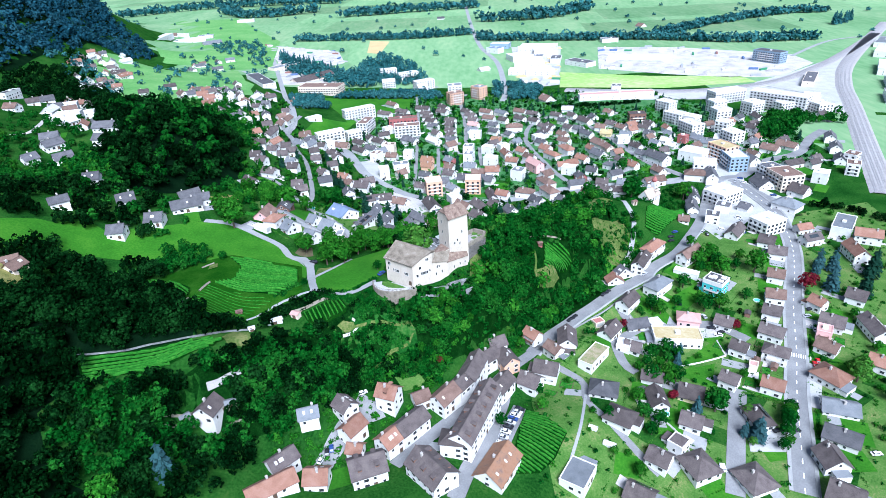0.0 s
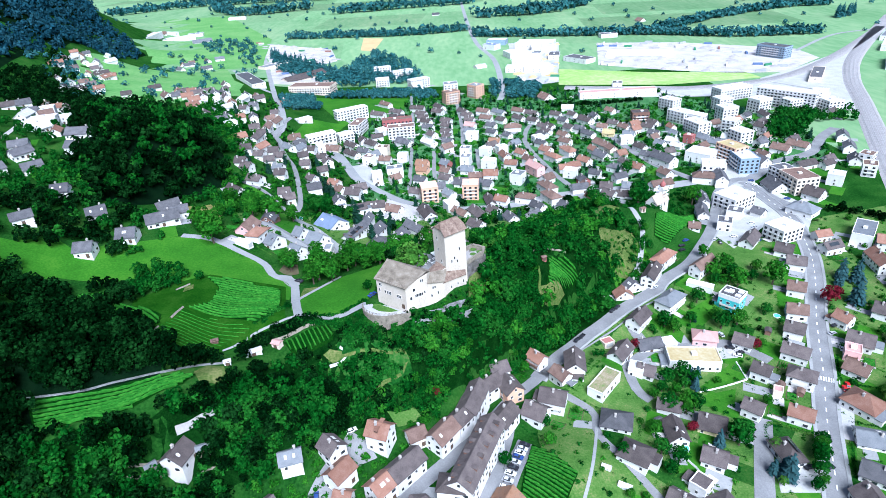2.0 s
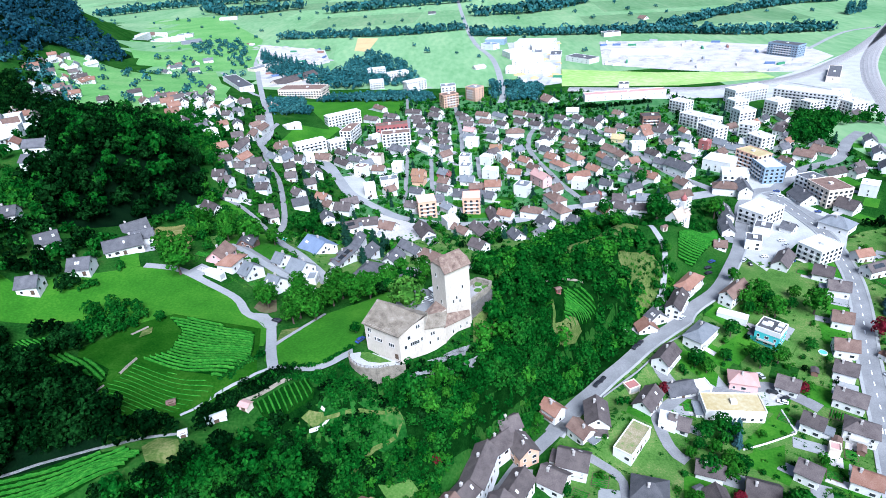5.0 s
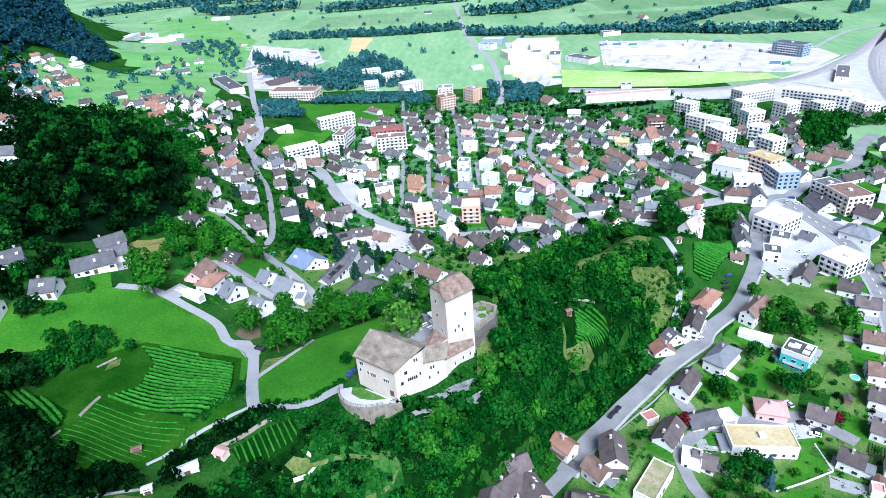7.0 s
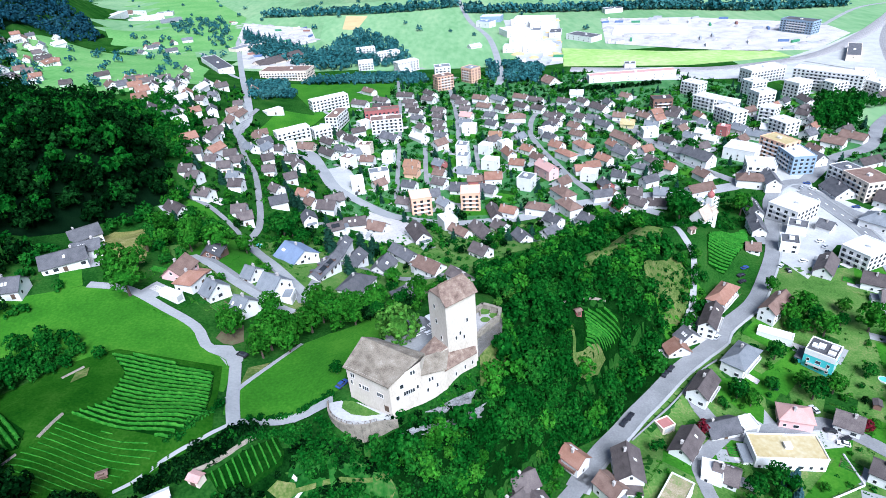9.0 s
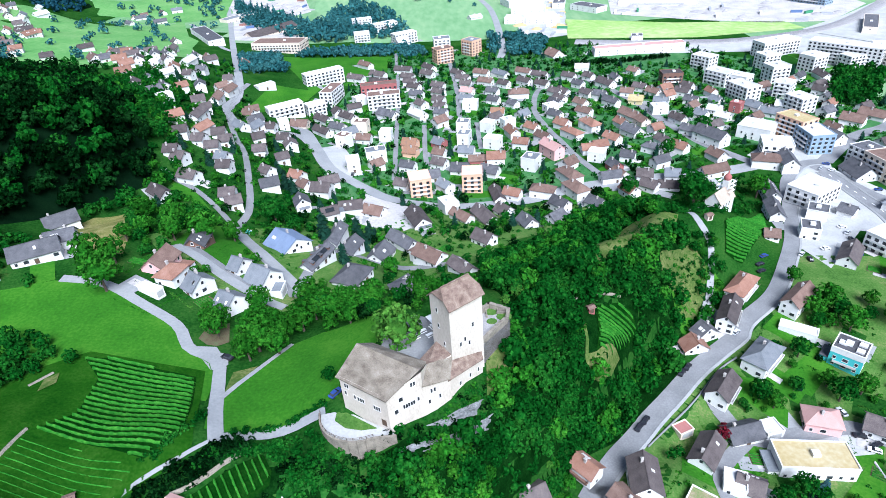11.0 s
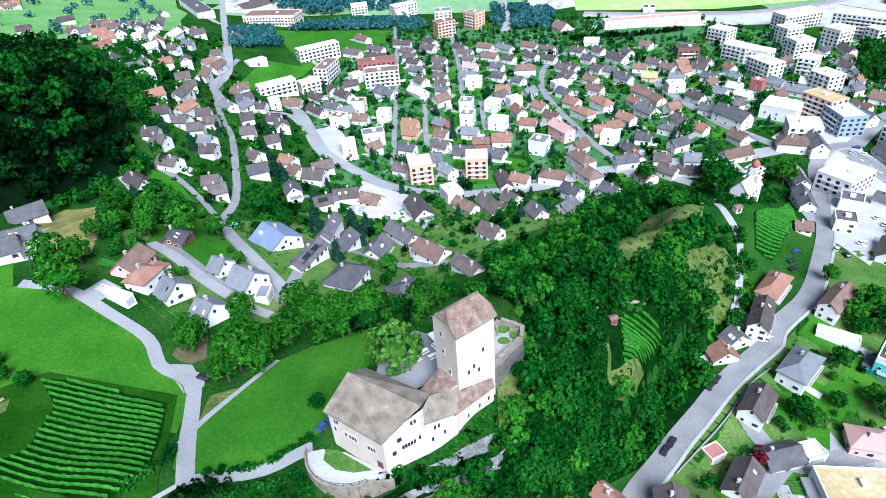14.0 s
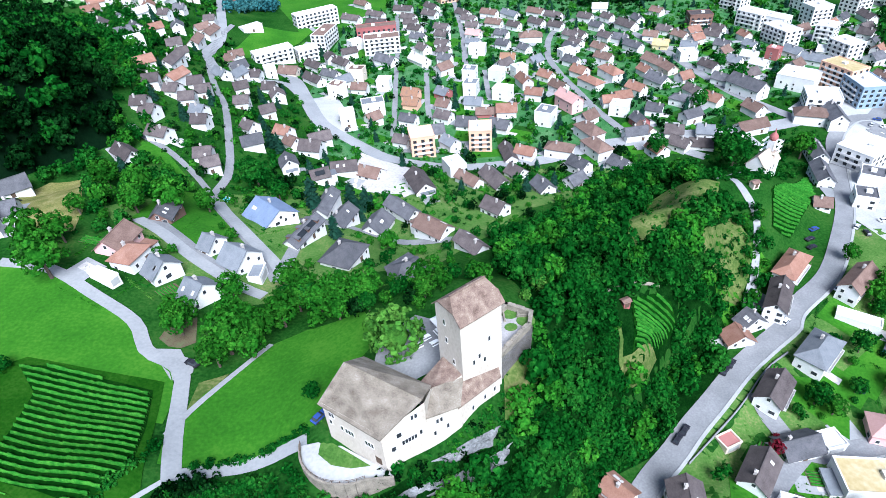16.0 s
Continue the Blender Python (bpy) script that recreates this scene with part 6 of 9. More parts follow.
for k, z in ((0.3, 53.5), (0.6, 53.5), (0.85, 53.2)):
    opening(W1, W2, k, z)
KEEP_FRONT, KEEP_LEFT = ((2.27, -38.5), (11.2, -32.5)), ((-2.3, -31.7), (2.27, -38.5))
for k, z in ((0.28, 64.0), (0.42, 65.0), (0.68, 68.5), (0.55, 63.0)):
    opening(*KEEP_FRONT, k, z)
for k, z in ((0.4, 69.0), (0.65, 64.0), (0.35, 74.0)):
    opening(*KEEP_LEFT, k, z)

# bailey: an open yard behind thick walls, beside the keep
YARD = [(11.4, -31.6), (19.4, -23.2), (20.6, -18.9), (14.5, -15.2), (8.6, -21.5), (7.0, -25.5)]
for (x0, y0), (x1, y1) in zip(YARD[:-1], YARD[1:]):
    d = math.hypot(x1 - x0, y1 - y0)
    nx, ny = -(y1 - y0) / d * 0.9, (x1 - x0) / d * 0.9
    part("bailey_wall", Build().prism([(x0, y0), (x1, y1), (x1 + nx, y1 + ny), (x0 + nx, y0 + ny)], 44, 61.0).mesh("bailey_wall", RUBBLE), castle, label="grey rubble wall of an open yard")
    for k in range(1, int(d / 2.2)):
        f = k * 2.2 / d
        part("coping_stone", Build().prism([(x0 + (x1 - x0) * (f + a) - nx * 0.1 + nx * b, y0 + (y1 - y0) * (f + a) - ny * 0.1 + ny * b) for a, b in ((0, 0), (1.9 / d, 0), (1.9 / d, 1.2), (0, 1.2))], 60.95, 61.16).mesh("coping_stone", RUBBLE), castle)
part("bailey_floor", Build().prism(YARD, 44, 59.3).mesh("bailey_floor", BALLAST), castle, label="grey paved floor of the open yard")
ym = (sum(p[0] for p in YARD[1:4]) / 3 - 1.2, sum(p[1] for p in YARD[1:4]) / 3)
for k, (dx, dy, r) in enumerate(((-1.8, 1.2, 1.7), (1.6, -1.4, 1.9), (-2.2, -3.2, 1.3))):
    part("bailey_lawn", Build().prism([(ym[0] + dx + r * math.cos(a * 0.524) * 1.2, ym[1] + dy + r * math.sin(a * 0.524)) for a in range(12)], 59.0, 59.42).mesh("bailey_lawn", MOWN), castle)
for x0, y0, x1, y1 in ((-0.4, -0.3, 2.6, 0.1), (-3.6, -1.4, -3.2, 2.6), (-0.2, 0.1, 0.2, 3.4)):
    part("ruined_wall", Build().box(ym[0] + x0, ym[1] + y0, 58, ym[0] + x1, ym[1] + y1, 60.1).mesh("ruined_wall", RUBBLE), castle)

# courtyard and terrace
part("courtyard", Build().prism([(-18.5, -31.3), (-3.8, -42.3), (-2.2, -29.8), (6.0, -25.6), (2, -17), (-8, -12), (-17, -20)], 40, 56.0).mesh("courtyard", ASPHALT), castle, label="grey paved courtyard")
TERRACE = [(-34.0, -43.5)] + [(-23.5 + 10.3 * math.cos(radians(a)), -44.5 + 9.3 * math.sin(radians(a))) for a in range(185, 300, 12)] + [(-13.6, -53.0), (-14.5, -51.5), (-27.8, -42.6)]
part("terrace", Build().prism(TERRACE, 36, 50.2).mesh("terrace", PAVING), castle, label="curved pale paved terrace")
for (x0, y0), (x1, y1) in zip(TERRACE[:-3], TERRACE[1:-2]):
    d = math.hypot(x1 - x0, y1 - y0)
    nx, ny = (y1 - y0) / d * 0.5, -(x1 - x0) / d * 0.5
    part("parapet", Build().prism([(x0, y0), (x0 + nx, y0 + ny), (x1 + nx, y1 + ny), (x1, y1)][::-1], 36, 51.1).mesh("parapet", RUBBLE), castle, label="grey stone parapet of the terrace")
lawn = Build().prism([(-29.8, -43.4), (-30.0, -46.0), (-27.0, -48.8), (-22.8, -50.0), (-18.6, -49.8), (-28.0, -42.9)], 48, 50.3)
part("terrace_lawn", lawn.mesh("terrace_lawn", MOWN), castle)


# ---- trees ----
def leaf_cloud(rng, lumps, cards, size, heart):
    """Verts and quads of leaf clumps over the outer skin of many small lumps (x, y, z, radius) round a heart."""
    L = np.repeat(np.array(lumps, float), cards, axis=0)
    n = len(L)
    away = L[:, :3] - np.array(heart)
    away /= np.maximum(np.linalg.norm(away, axis=1), 1e-6)[:, None]
    d = rng.normal(size=(n, 3))
    d /= np.linalg.norm(d, axis=1)[:, None]
    d = d + 0.75 * away + np.array((0, 0, 0.25))
    d /= np.linalg.norm(d, axis=1)[:, None]
    c = L[:, :3] + d * (L[:, 3] * rng.uniform(0.7, 1.12, n))[:, None]
    nrm = d + 0.42 * rng.normal(size=(n, 3))
    a = np.cross(nrm, rng.normal(size=(n, 3)))
    a /= np.linalg.norm(a, axis=1)[:, None]
    b = np.cross(nrm, a)
    b /= np.linalg.norm(b, axis=1)[:, None]
    s = (size * rng.uniform(0.55, 1.3, n))[:, None]
    a, b = a * s, b * s * 0.7
    v = np.stack([c - a - b * 0.5, c + a * 0.5 - b, c + a + b * 0.6, c - a * 0.6 + b], 1).reshape(-1, 3)
    return v, np.arange(len(v)).reshape(-1, 4)


def core(blobs, n=6, k=0.74):
    """Closed dark inside of a crown, so that no sky shows through."""
    V, Q = [], []
    for x, y, z, r, sq in blobs:
        o = len(V)
        for i in range(n // 2 + 1):
            a = math.pi * i / (n // 2)
            for j in range(n):
                t = 2 * math.pi * j / n
                V.append((x + k * r * math.sin(a) * math.cos(t), y + k * r * math.sin(a) * math.sin(t), z + k * r * sq * math.cos(a)))
        for i in range(n // 2):
            for j in range(n):
                Q.append((o + i * n + j, o + (i + 1) * n + j, o + (i + 1) * n + (j + 1) % n, o + i * n + (j + 1) % n))
    return np.array(V), np.array(Q)


def broad_crown(seed, lumps=18, cards=19, size=0.46, tall=3.3, wide=3.1, mid=5.0, sides=8):
    """A crown of many leafy lumps, about 8 m wide and 9 m tall over the ground at 0."""
    rng = np.random.default_rng(seed)
    places, lean = [], rng.uniform(-0.5, 0.5, 2)
    for i in range(lumps):
        u = 1 - 1.62 * (i + 0.5) / lumps
        t = i * 2.39996 + rng.uniform(-0.45, 0.45)
        f = math.sqrt(max(0.0, 1 - u * u)) * rng.uniform(0.62, 1.02)
        r = rng.uniform(0.8, 1.45) * (17 / lumps) ** 0.28
        places.append((wide * f * math.cos(t) + lean[0] * u, wide * f * math.sin(t) + lean[1] * u, mid + tall * u * rng.uniform(0.72, 0.98), r))
    heart = (0, 0, mid - 0.8)
    v0, q0 = core([(0, 0, mid, wide * 0.8, tall / wide)], sides)
    v1, q1 = leaf_cloud(rng, places, cards, size, heart)
    return np.r_[v0, v1], np.r_[q0, q1 + len(v0)]


def fir_crown(seed, leaves=220, tall=12.0, wide=2.4):
    rng = np.random.default_rng(seed)
    z = tall * (1 - np.sqrt(rng.uniform(0.0, 1.0, leaves))) * 0.93 + 1.0
    r = wide * (1 - (z - 0.8) / tall) * (0.75 + 0.35 * np.sin(z * 4.2) ** 2)
    t = rng.uniform(0, 2 * math.pi, leaves)
    c = np.c_[r * np.cos(t), r * np.sin(t), z]
    out = np.c_[np.cos(t), np.sin(t), np.full(leaves, -0.55)]
    side = np.c_[-np.sin(t), np.cos(t), np.zeros(leaves)] + 0.3 * rng.normal(size=(leaves, 3))
    s = rng.uniform(0.4, 0.8, leaves)[:, None]
    a, b = out * s * 1.1, side * s * 0.6
    v = np.stack([c - a - b * 0.6, c + a - b, c + a + b, c - a + b * 0.6], 1).reshape(-1, 3)
    k = 7
    ring = [(wide * 0.72 * math.cos(2 * math.pi * i / k), wide * 0.72 * math.sin(2 * math.pi * i / k), 1.2) for i in range(k)]
    top = [(0.05 * math.cos(2 * math.pi * i / k), 0.05 * math.sin(2 * math.pi * i / k), tall * 0.97) for i in range(k)]
    v0 = np.array(ring + top)
    q0 = np.array([(i, (i + 1) % k, k + (i + 1) % k, k + i) for i in range(k)])
    return np.r_[v0, v], np.r_[q0, np.arange(len(v)).reshape(-1, 4) + len(v0)]


CROWNS = [broad_crown(s, 18, 13, 0.56) for s in range(7)]
SMALL = [broad_crown(20 + s, 15, 9, 0.74, sides=6) for s in range(5)]
BUSH = [broad_crown(60 + k, 10, 8, 0.85, 2.7, 3.2, 3.4) for k in range(5)]
TUFT = [broad_crown(80 + k, 7, 6, 1.05, 2.7, 3.2, 3.4, 6) for k in range(5)]
FIRS = [fir_crown(40 + s) for s in range(3)]


ALWAYS_CLEAR = [
    BARN_LAWN, hay,
    [(-15, -58.8), (-6.5, -56.8), (1.5, -53.3), (9, -49.3), (14, -45.8), (12.5, -43), (8, -46), (0, -50), (-7, -53.5), (-14, -55.5)],
    [(-65, -66), (-48.5, -51.8), (-44, -57.5), (-44, -62), (-56.5, -69.8), (-62, -70)],
    [(-50, -66), (-43, -61.5), (-38.6, -63.5), (-39.6, -67.6), (-45, -69.2)],
    [(-26, -80.5), (-14.5, -76.8), (-10.8, -81.5), (-20.9, -86)],
    [(-38, -67.3), (-38, -65), (-22, -61.3), (-14, -65), (-14, -69), (-21, -70.5), (-28, -76), (-30.5, -79), (-32, -77.5), (-28, -73.5), (-20, -68.2), (-16.5, -66.8), (-22, -64.2)],
]


def scatter(poly, gap, seed, keep_out=(), clear=1.5):
    """Places on an uneven grid inside a plan, away from houses and roads."""
    rng = np.random.default_rng(seed)
    xs, ys = [p[0] for p in poly], [p[1] for p in poly]
    X, Y = np.meshgrid(np.arange(min(xs), max(xs), gap), np.arange(min(ys), max(ys), gap))
    X, Y = X.ravel() + rng.uniform(-0.45, 0.45, X.size) * gap, Y.ravel() + rng.uniform(-0.45, 0.45, X.size) * gap
    ok = inside(poly, X, Y)
    for z in list(keep_out) + ALWAYS_CLEAR:
        ok &= ~inside(z, X, Y)
    X, Y = X[ok], Y[ok]
    if len(TAKEN) and clear is not None and len(X):
        T = np.array(TAKEN)
        d = np.hypot(X[:, None] - T[None, :, 0], Y[:, None] - T[None, :, 1]) - T[None, :, 2]
        free = d.min(1) > clear
        X, Y = X[free], Y[free]
    return X, Y, rng


def forest(name, places, kinds, mat, label, low=0.75, high=1.25):
    """Many crowns in one mesh; with several materials each crown takes one of them."""
    X, Y, rng = places
    mats = mat if isinstance(mat, tuple) else (mat,)
    V, Q, S, o = [], [], [], 0
    Z = height(X, Y)
    for x, y, z in zip(X, Y, Z):
        v, q = kinds[rng.integers(len(kinds))]
        s, t = low + (high - low) * rng.beta(1.6, 2.2), rng.uniform(0, 6.28)
        c, n = math.cos(t) * s, math.sin(t) * s
        V.append(np.c_[v[:, 0] * c - v[:, 1] * n + x, v[:, 0] * n + v[:, 1] * c + y, v[:, 2] * s * rng.uniform(0.85, 1.2) + z - 0.8])
        Q.append(q + o)
        S.append(np.full(len(q), rng.integers(len(mats)), np.int32))
        o += len(v)
    if V:
        me = quads_mesh(name, np.concatenate(V), np.concatenate(Q), mats[0])
        for m in mats[1:]:
            me.materials.append(m)
        if len(mats) > 1:
            me.polygons.foreach_set("material_index", np.concatenate(S))
        return tagged(new(name, me), label, "trees", kind="stuff")


def hedge_line(points, gap, seed, mat, label, kinds=SMALL, low=0.8, high=1.4, rows=2):
    rng = np.random.default_rng(seed)
    line = np.repeat(along(points, gap), rows, axis=0)
    line = line + rng.uniform(-0.5, 0.5, line.shape) * gap * 1.1
    return forest("tree_row", (line[:, 0], line[:, 1], rng), kinds, mat, label, low, high)


RIDGE_MIX = (LEAF_MID, LEAF_MID, LEAF_MID, LEAF)
TOWN_MIX = (LEAF, LEAF_MID, LEAF_SHADED, LEAF, LEAF_MID)
VINE_EDGE = [(47, -6), (53, 5.5), (62, 8.6), (70, 10), (72, 7), (66, 0.5), (58, -8.5), (50, -15), (46, -16)]
EAST_CLEAR = [(92, 31), (102, 36), (112, 41), (115, 49), (115, 58), (103, 48)]
CLEAR = [knoll_clearing, cliff_clearing, EAST_CLEAR, DRY_SLOPE, DRY_KNOLL, VINE_EDGE, vineyard_e]
forest("forest", scatter(wood_ridge, 5.9, 1, CLEAR, 1.5), CROWNS, RIDGE_MIX, "dense green broadleaf wood on the castle hill", 0.65, 1.35)
forest("forest", scatter(wood_slope, 4.4, 2, [VINE_F, vineyard_c], 2.0), CROWNS, (LEAF_MID, LEAF_SHADED), "dark green broadleaf wood on the slope above the old town", 0.6, 1.2)
forest("forest", scatter(wood_near, 3.4, 3, [VINE_F, vineyard_c], 2.0), BUSH, LEAF_MID, "loose green trees and bushes on the slope", 0.4, 0.8)
wood_foot = [(14, -50), (26, -48), (48, -24), (53, -16), (47, -16), (42, -15), (30, -28), (16, -42)]
forest("forest", scatter(wood_foot, 3.6, 23, [VINE_F, vineyard_c], 1.0), CROWNS, LEAF_MID, "broadleaf trees at the foot of the castle hill", 0.5, 0.9)
forest("forest", scatter(wood_lower, 5.4, 4, [VINE_F, vineyard_b, OPEN_GRASS, VINE_DARK, KITCHEN_PLOT], 2.0), CROWNS, LEAF_SHADED, "dark broadleaf wood above the vineyard", 0.8, 1.5)
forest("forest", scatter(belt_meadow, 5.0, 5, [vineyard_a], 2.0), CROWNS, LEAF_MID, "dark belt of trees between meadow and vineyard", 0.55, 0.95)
forest("forest", scatter(wood_knob, 7.0, 6, (), 3.0), SMALL, (LEAF_SHADED, LEAF_MID, LEAF_SHADED), "dense dark forest covering a rounded hill", 1.1, 1.75)
forest("forest", scatter([(-125.5, -94.5), (-114.5, -87.4), (-102.4, -82.0), (-86.6, -74.4), (-87.2, -69.7), (-99.4, -75.0), (-113.4, -70.9), (-124.2, -81.0), (-131.5, -95.9)], 3.6, 25, [VINE_F, OPEN_GRASS], 0.3), SMALL, LEAF_SHADED, "dark trees above the terraced vineyard", 0.5, 0.9)
forest("slope_bushes", scatter([(-125.5, -94.5), (-114.5, -87.4), (-102.4, -82.0), (-86.6, -74.4), (-87.2, -69.7), (-99.4, -75.0), (-113.4, -70.9), (-124.2, -81.0), (-131.5, -95.9)], 2.4, 26, [VINE_F, OPEN_GRASS], 0.3), TUFT, LEAF_SHADED, "dark undergrowth above the terraced vineyard", 0.25, 0.45)
KNOB_RING = [(-212, 330), (-176, 290), (-143, 190), (-132, 139), (-136, 112), (-156, 98), (-172, 74), (-189, 54), (-214, 58), (-250, 96), (-225, 100), (-190, 62), (-180, 70), (-165, 104), (-146, 131), (-147, 152), (-192, 224), (-222, 262)]
forest("forest", scatter(KNOB_RING, 6.0, 18, [wood_knob, hay], 1.0), SMALL, RIDGE_MIX, "green trees round the foot of the wooded hill", 0.6, 1.15)
WEST_GARDENS = [(-262, 96), (-250, 138), (-214, 62), (-196, 54), (-186, 18), (-204, 20), (-240, 40), (-290, 90), (-310, 130), (-275, 122)]
forest("forest", scatter(WEST_GARDENS, 10.0, 19, [WEST_LAWN], 1.2), SMALL, RIDGE_MIX, "dark trees between the western hillside houses", 0.5, 1.1)
forest("forest", scatter(wood_west, 6.0, 7, [meadow, WEST_LAWN, WEST_TAN], 3.0), SMALL, LEAF_SHADED, "dark broadleaf trees on the western hillside", 0.7, 1.2)
forest("forest", scatter(belt_west, 9.0, 8, (), 4.0), BUSH, LEAF_SHADED, "dark belt of trees among hillside houses", 0.9, 1.4)
forest("forest", scatter([(-472.8, 534.1), (-470.6, 647.4), (-415.0, 615.1), (-473.6, 909.5), (-362.8, 858.3), (-248.4, 655.6), (-218.7, 445.2), (-276.3, 366.1), (-342.1, 374.9), (-392.3, 392.4)], 42.0, 27, (), 4.0), TUFT, LEAF_HAZE, "scattered dark trees on the western meadows", 0.8, 1.7)
forest("forest", scatter([(-477.0, 1075.2), (-441.1, 1128.8), (-368.8, 1071.6), (-294.7, 840.3), (-302.7, 772.0), (-354.0, 893.0), (-413.8, 931.2)], 17.0, 28, (), 2.0), TUFT, LEAF_HAZE, "dark grove beside the western road", 0.8, 1.6)
forest("forest", scatter([(-484.0, 500.3), (-490.8, 597.1), (-384.9, 445.1), (-327.8, 337.9), (-383.5, 383.4), (-462.8, 491.0)], 13.0, 29, (), 2.0), TUFT, (LEAF_SHADED, LEAF_HAZE), "dark trees between houses at the foot of the mountain", 0.9, 1.6)
forest("forest", scatter(wood_mountain, 13.0, 9, (), None), TUFT, LEAF_MOUNTAIN_HAZE, "dark mountain forest coloured blue-green for haze", 1.4, 2.2)
forest("forest", scatter(wood_valley, 11.0, 10, (), None), TUFT, LEAF_HAZE, "dark wood on the valley floor", 1.1, 1.9)
forest("forest", scatter(belt_valley, 6.5, 11, [playing_field], 2.0), BUSH, LEAF_HAZE, "dark belt of trees behind the playing field", 0.9, 1.4)
forest("forest", scatter(belt_castle, 7.5, 12, [castle_meadow], 2.0), CROWNS, TOWN_MIX, "green broadleaf trees behind the castle meadow", 0.5, 0.9)
forest("forest", scatter(belt_road, 8.0, 13, [hay], 2.0), CROWNS, RIDGE_MIX, "dark trees above the village road", 0.5, 1.0)
forest("forest", scatter(belt_park, 8.0, 14, (), 2.0), SMALL, LEAF_MID, "dark park trees near the station", 1.0, 1.6)
forest("forest", scatter(belt_garden, 5.0, 15, (), 1.0), CROWNS, LEAF, "green garden trees beside the orchard meadow", 0.5, 0.9)
forest("forest", scatter([(336, 330), (372, 296), (424, 288), (418, 322), (374, 374)], 8.0, 17, (), 2.0), SMALL, RIDGE_MIX, "dark trees between the station and the houses", 0.7, 1.3)
hedge_line([(744, 862), (800, 900)], 9, 73, LEAF_HAZE, "row of tall poplars beside the railway", FIRS, 1.7, 2.2, 1)
forest("forest", scatter(belt_copse, 8.0, 16, (), 2.0), BUSH, LEAF_HAZE, "dark copse at the edge of the works", 1.1, 1.7)


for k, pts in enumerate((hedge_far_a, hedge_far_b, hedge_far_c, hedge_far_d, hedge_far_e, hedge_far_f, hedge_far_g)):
    hedge_line(pts, 11 if k < 3 else 20, 60 + k, LEAF_HAZE, "dark row of trees between valley fields", TUFT, 1.6 if k < 3 else 2.6, 2.7 if k < 3 else 4.2, 3)
hedge_line(poplars, 7, 70, LEAF_HAZE, "row of tall dark poplars", FIRS, 1.4, 1.9, 1)
hedge_line(hall_hedge, 3.5, 71, LEAF_SHADED, "long dark hedge beside the sports ground", SMALL, 0.5, 0.75, 2)
hedge_line(rail_hedge, 5, 72, LEAF_SHADED, "dark hedge along the railway", SMALL, 0.5, 0.9, 2)

TRUNK = Build().tube(0, 0, -0.8, 2.2, 0.34, 0.24).tube(0, 0, 2.2, 4.6, 0.24, 0.1).mesh("trunk", BARK)
CROWN_MESH = {}
for name, mat in (("green", LEAF), ("dark", LEAF_MID), ("bright", LEAF_BRIGHT), ("red", LEAF_RED)):
    CROWN_MESH[name] = [quads_mesh("crown", *broad_crown(100 + k, 42, 20, 0.34), mat) for k in range(4)]
for name, mat in (("fir", NEEDLE), ("blue", NEEDLE_BLUE)):
    CROWN_MESH[name] = [quads_mesh("crown", v, q, mat) for v, q in FIRS]
TREE_WORDS = {"green": "leafy green broadleaf tree", "dark": "dark green broadleaf tree", "bright": "bright yellow-green leafy tree", "red": "dark red-leaved ornamental tree", "fir": "dark green conifer", "blue": "blue-green spruce"}
tree_rng = random.Random(5)


def tree(x, y, size, kind="green", where="in a garden", tall=1.0):
    root = thing("conifer" if kind in ("fir", "blue") else "tree", pose(x, y, ground_z(x, y), 0, 0, tree_rng.uniform(0, 360)), TREE_WORDS[kind] + " " + where, "tree", "trees " + where)
    s = Matrix.Diagonal((size, size, size * tall, 1))
    part("trunk", TRUNK, root, s)
    part("crown", tree_rng.choice(CROWN_MESH[kind]), root, s)
    TAKEN.append((x, y, size * 2.5))
    return root


tree(34.5, -43.0, 0.72, "green")
tree(28.6, -41.6, 0.36, "bright")
tree(93.5, -22.0, 0.3, "red")
tree(126.5, 8.0, 0.8, "dark")
tree(111.4, -9.4, 0.5, "green")
tree(128.3, -7.8, 0.35, "fir")
tree(-13, -22, 1.95, "bright", "in the castle courtyard")
tree(-33, -30, 0.6, "dark", "on the meadow below the castle")
for x, y, s in ((-59, -8, 1.7), (-52, -4, 1.55), (-47, 4, 1.45), (-30, 4, 1.25), (-23, 3, 1.1), (-37, 9, 1.2), (-73, 3, 1.05), (-62, 6, 1.1), (-44, 12, 1.2), (-30, 14, 1.1)):
    tree(x, y, s, "green", "at the edge of the castle meadow")
for x, y, s, k in ((-80, 149, 1.1, "fir"), (-76, 146, 1.0, "fir"), (-80, 113, 1.3, "dark"), (-74, 108, 1.1, "dark"), (-84, 120, 1.2, "dark"), (-126, 134, 0.9, "dark"), (148, 128, 1.3, "dark"), (142, 122, 1.2, "dark"), (227, 16, 1.35, "blue"), (221, 20, 1.2, "blue"), (216, 14, 0.9, "blue"), (244, 8, 1.5, "fir"), (250, 14, 1.4, "fir"), (209, 4, 0.75, "red"), (189, -69, 1.0, "bright"), (96, -82, 0.5, "red"), (125, -42, 0.5, "red"), (104, -90, 0.8, "blue"), (118, -104, 0.7, "blue"), (139, -99, 1.0, "dark"), (135, -105, 0.9, "dark"), (130, -112, 0.7, "dark"), (85, -98, 0.9, "dark"), (80, -103, 0.8, "dark"), (112, -85, 0.8, "green"), (110, -52, 0.8, "dark"), (104, -55, 0.7, "dark"), (98, -60, 0.75, "green"), (113, -48, 0.6, "blue")):
    tree(x, y, s, k)


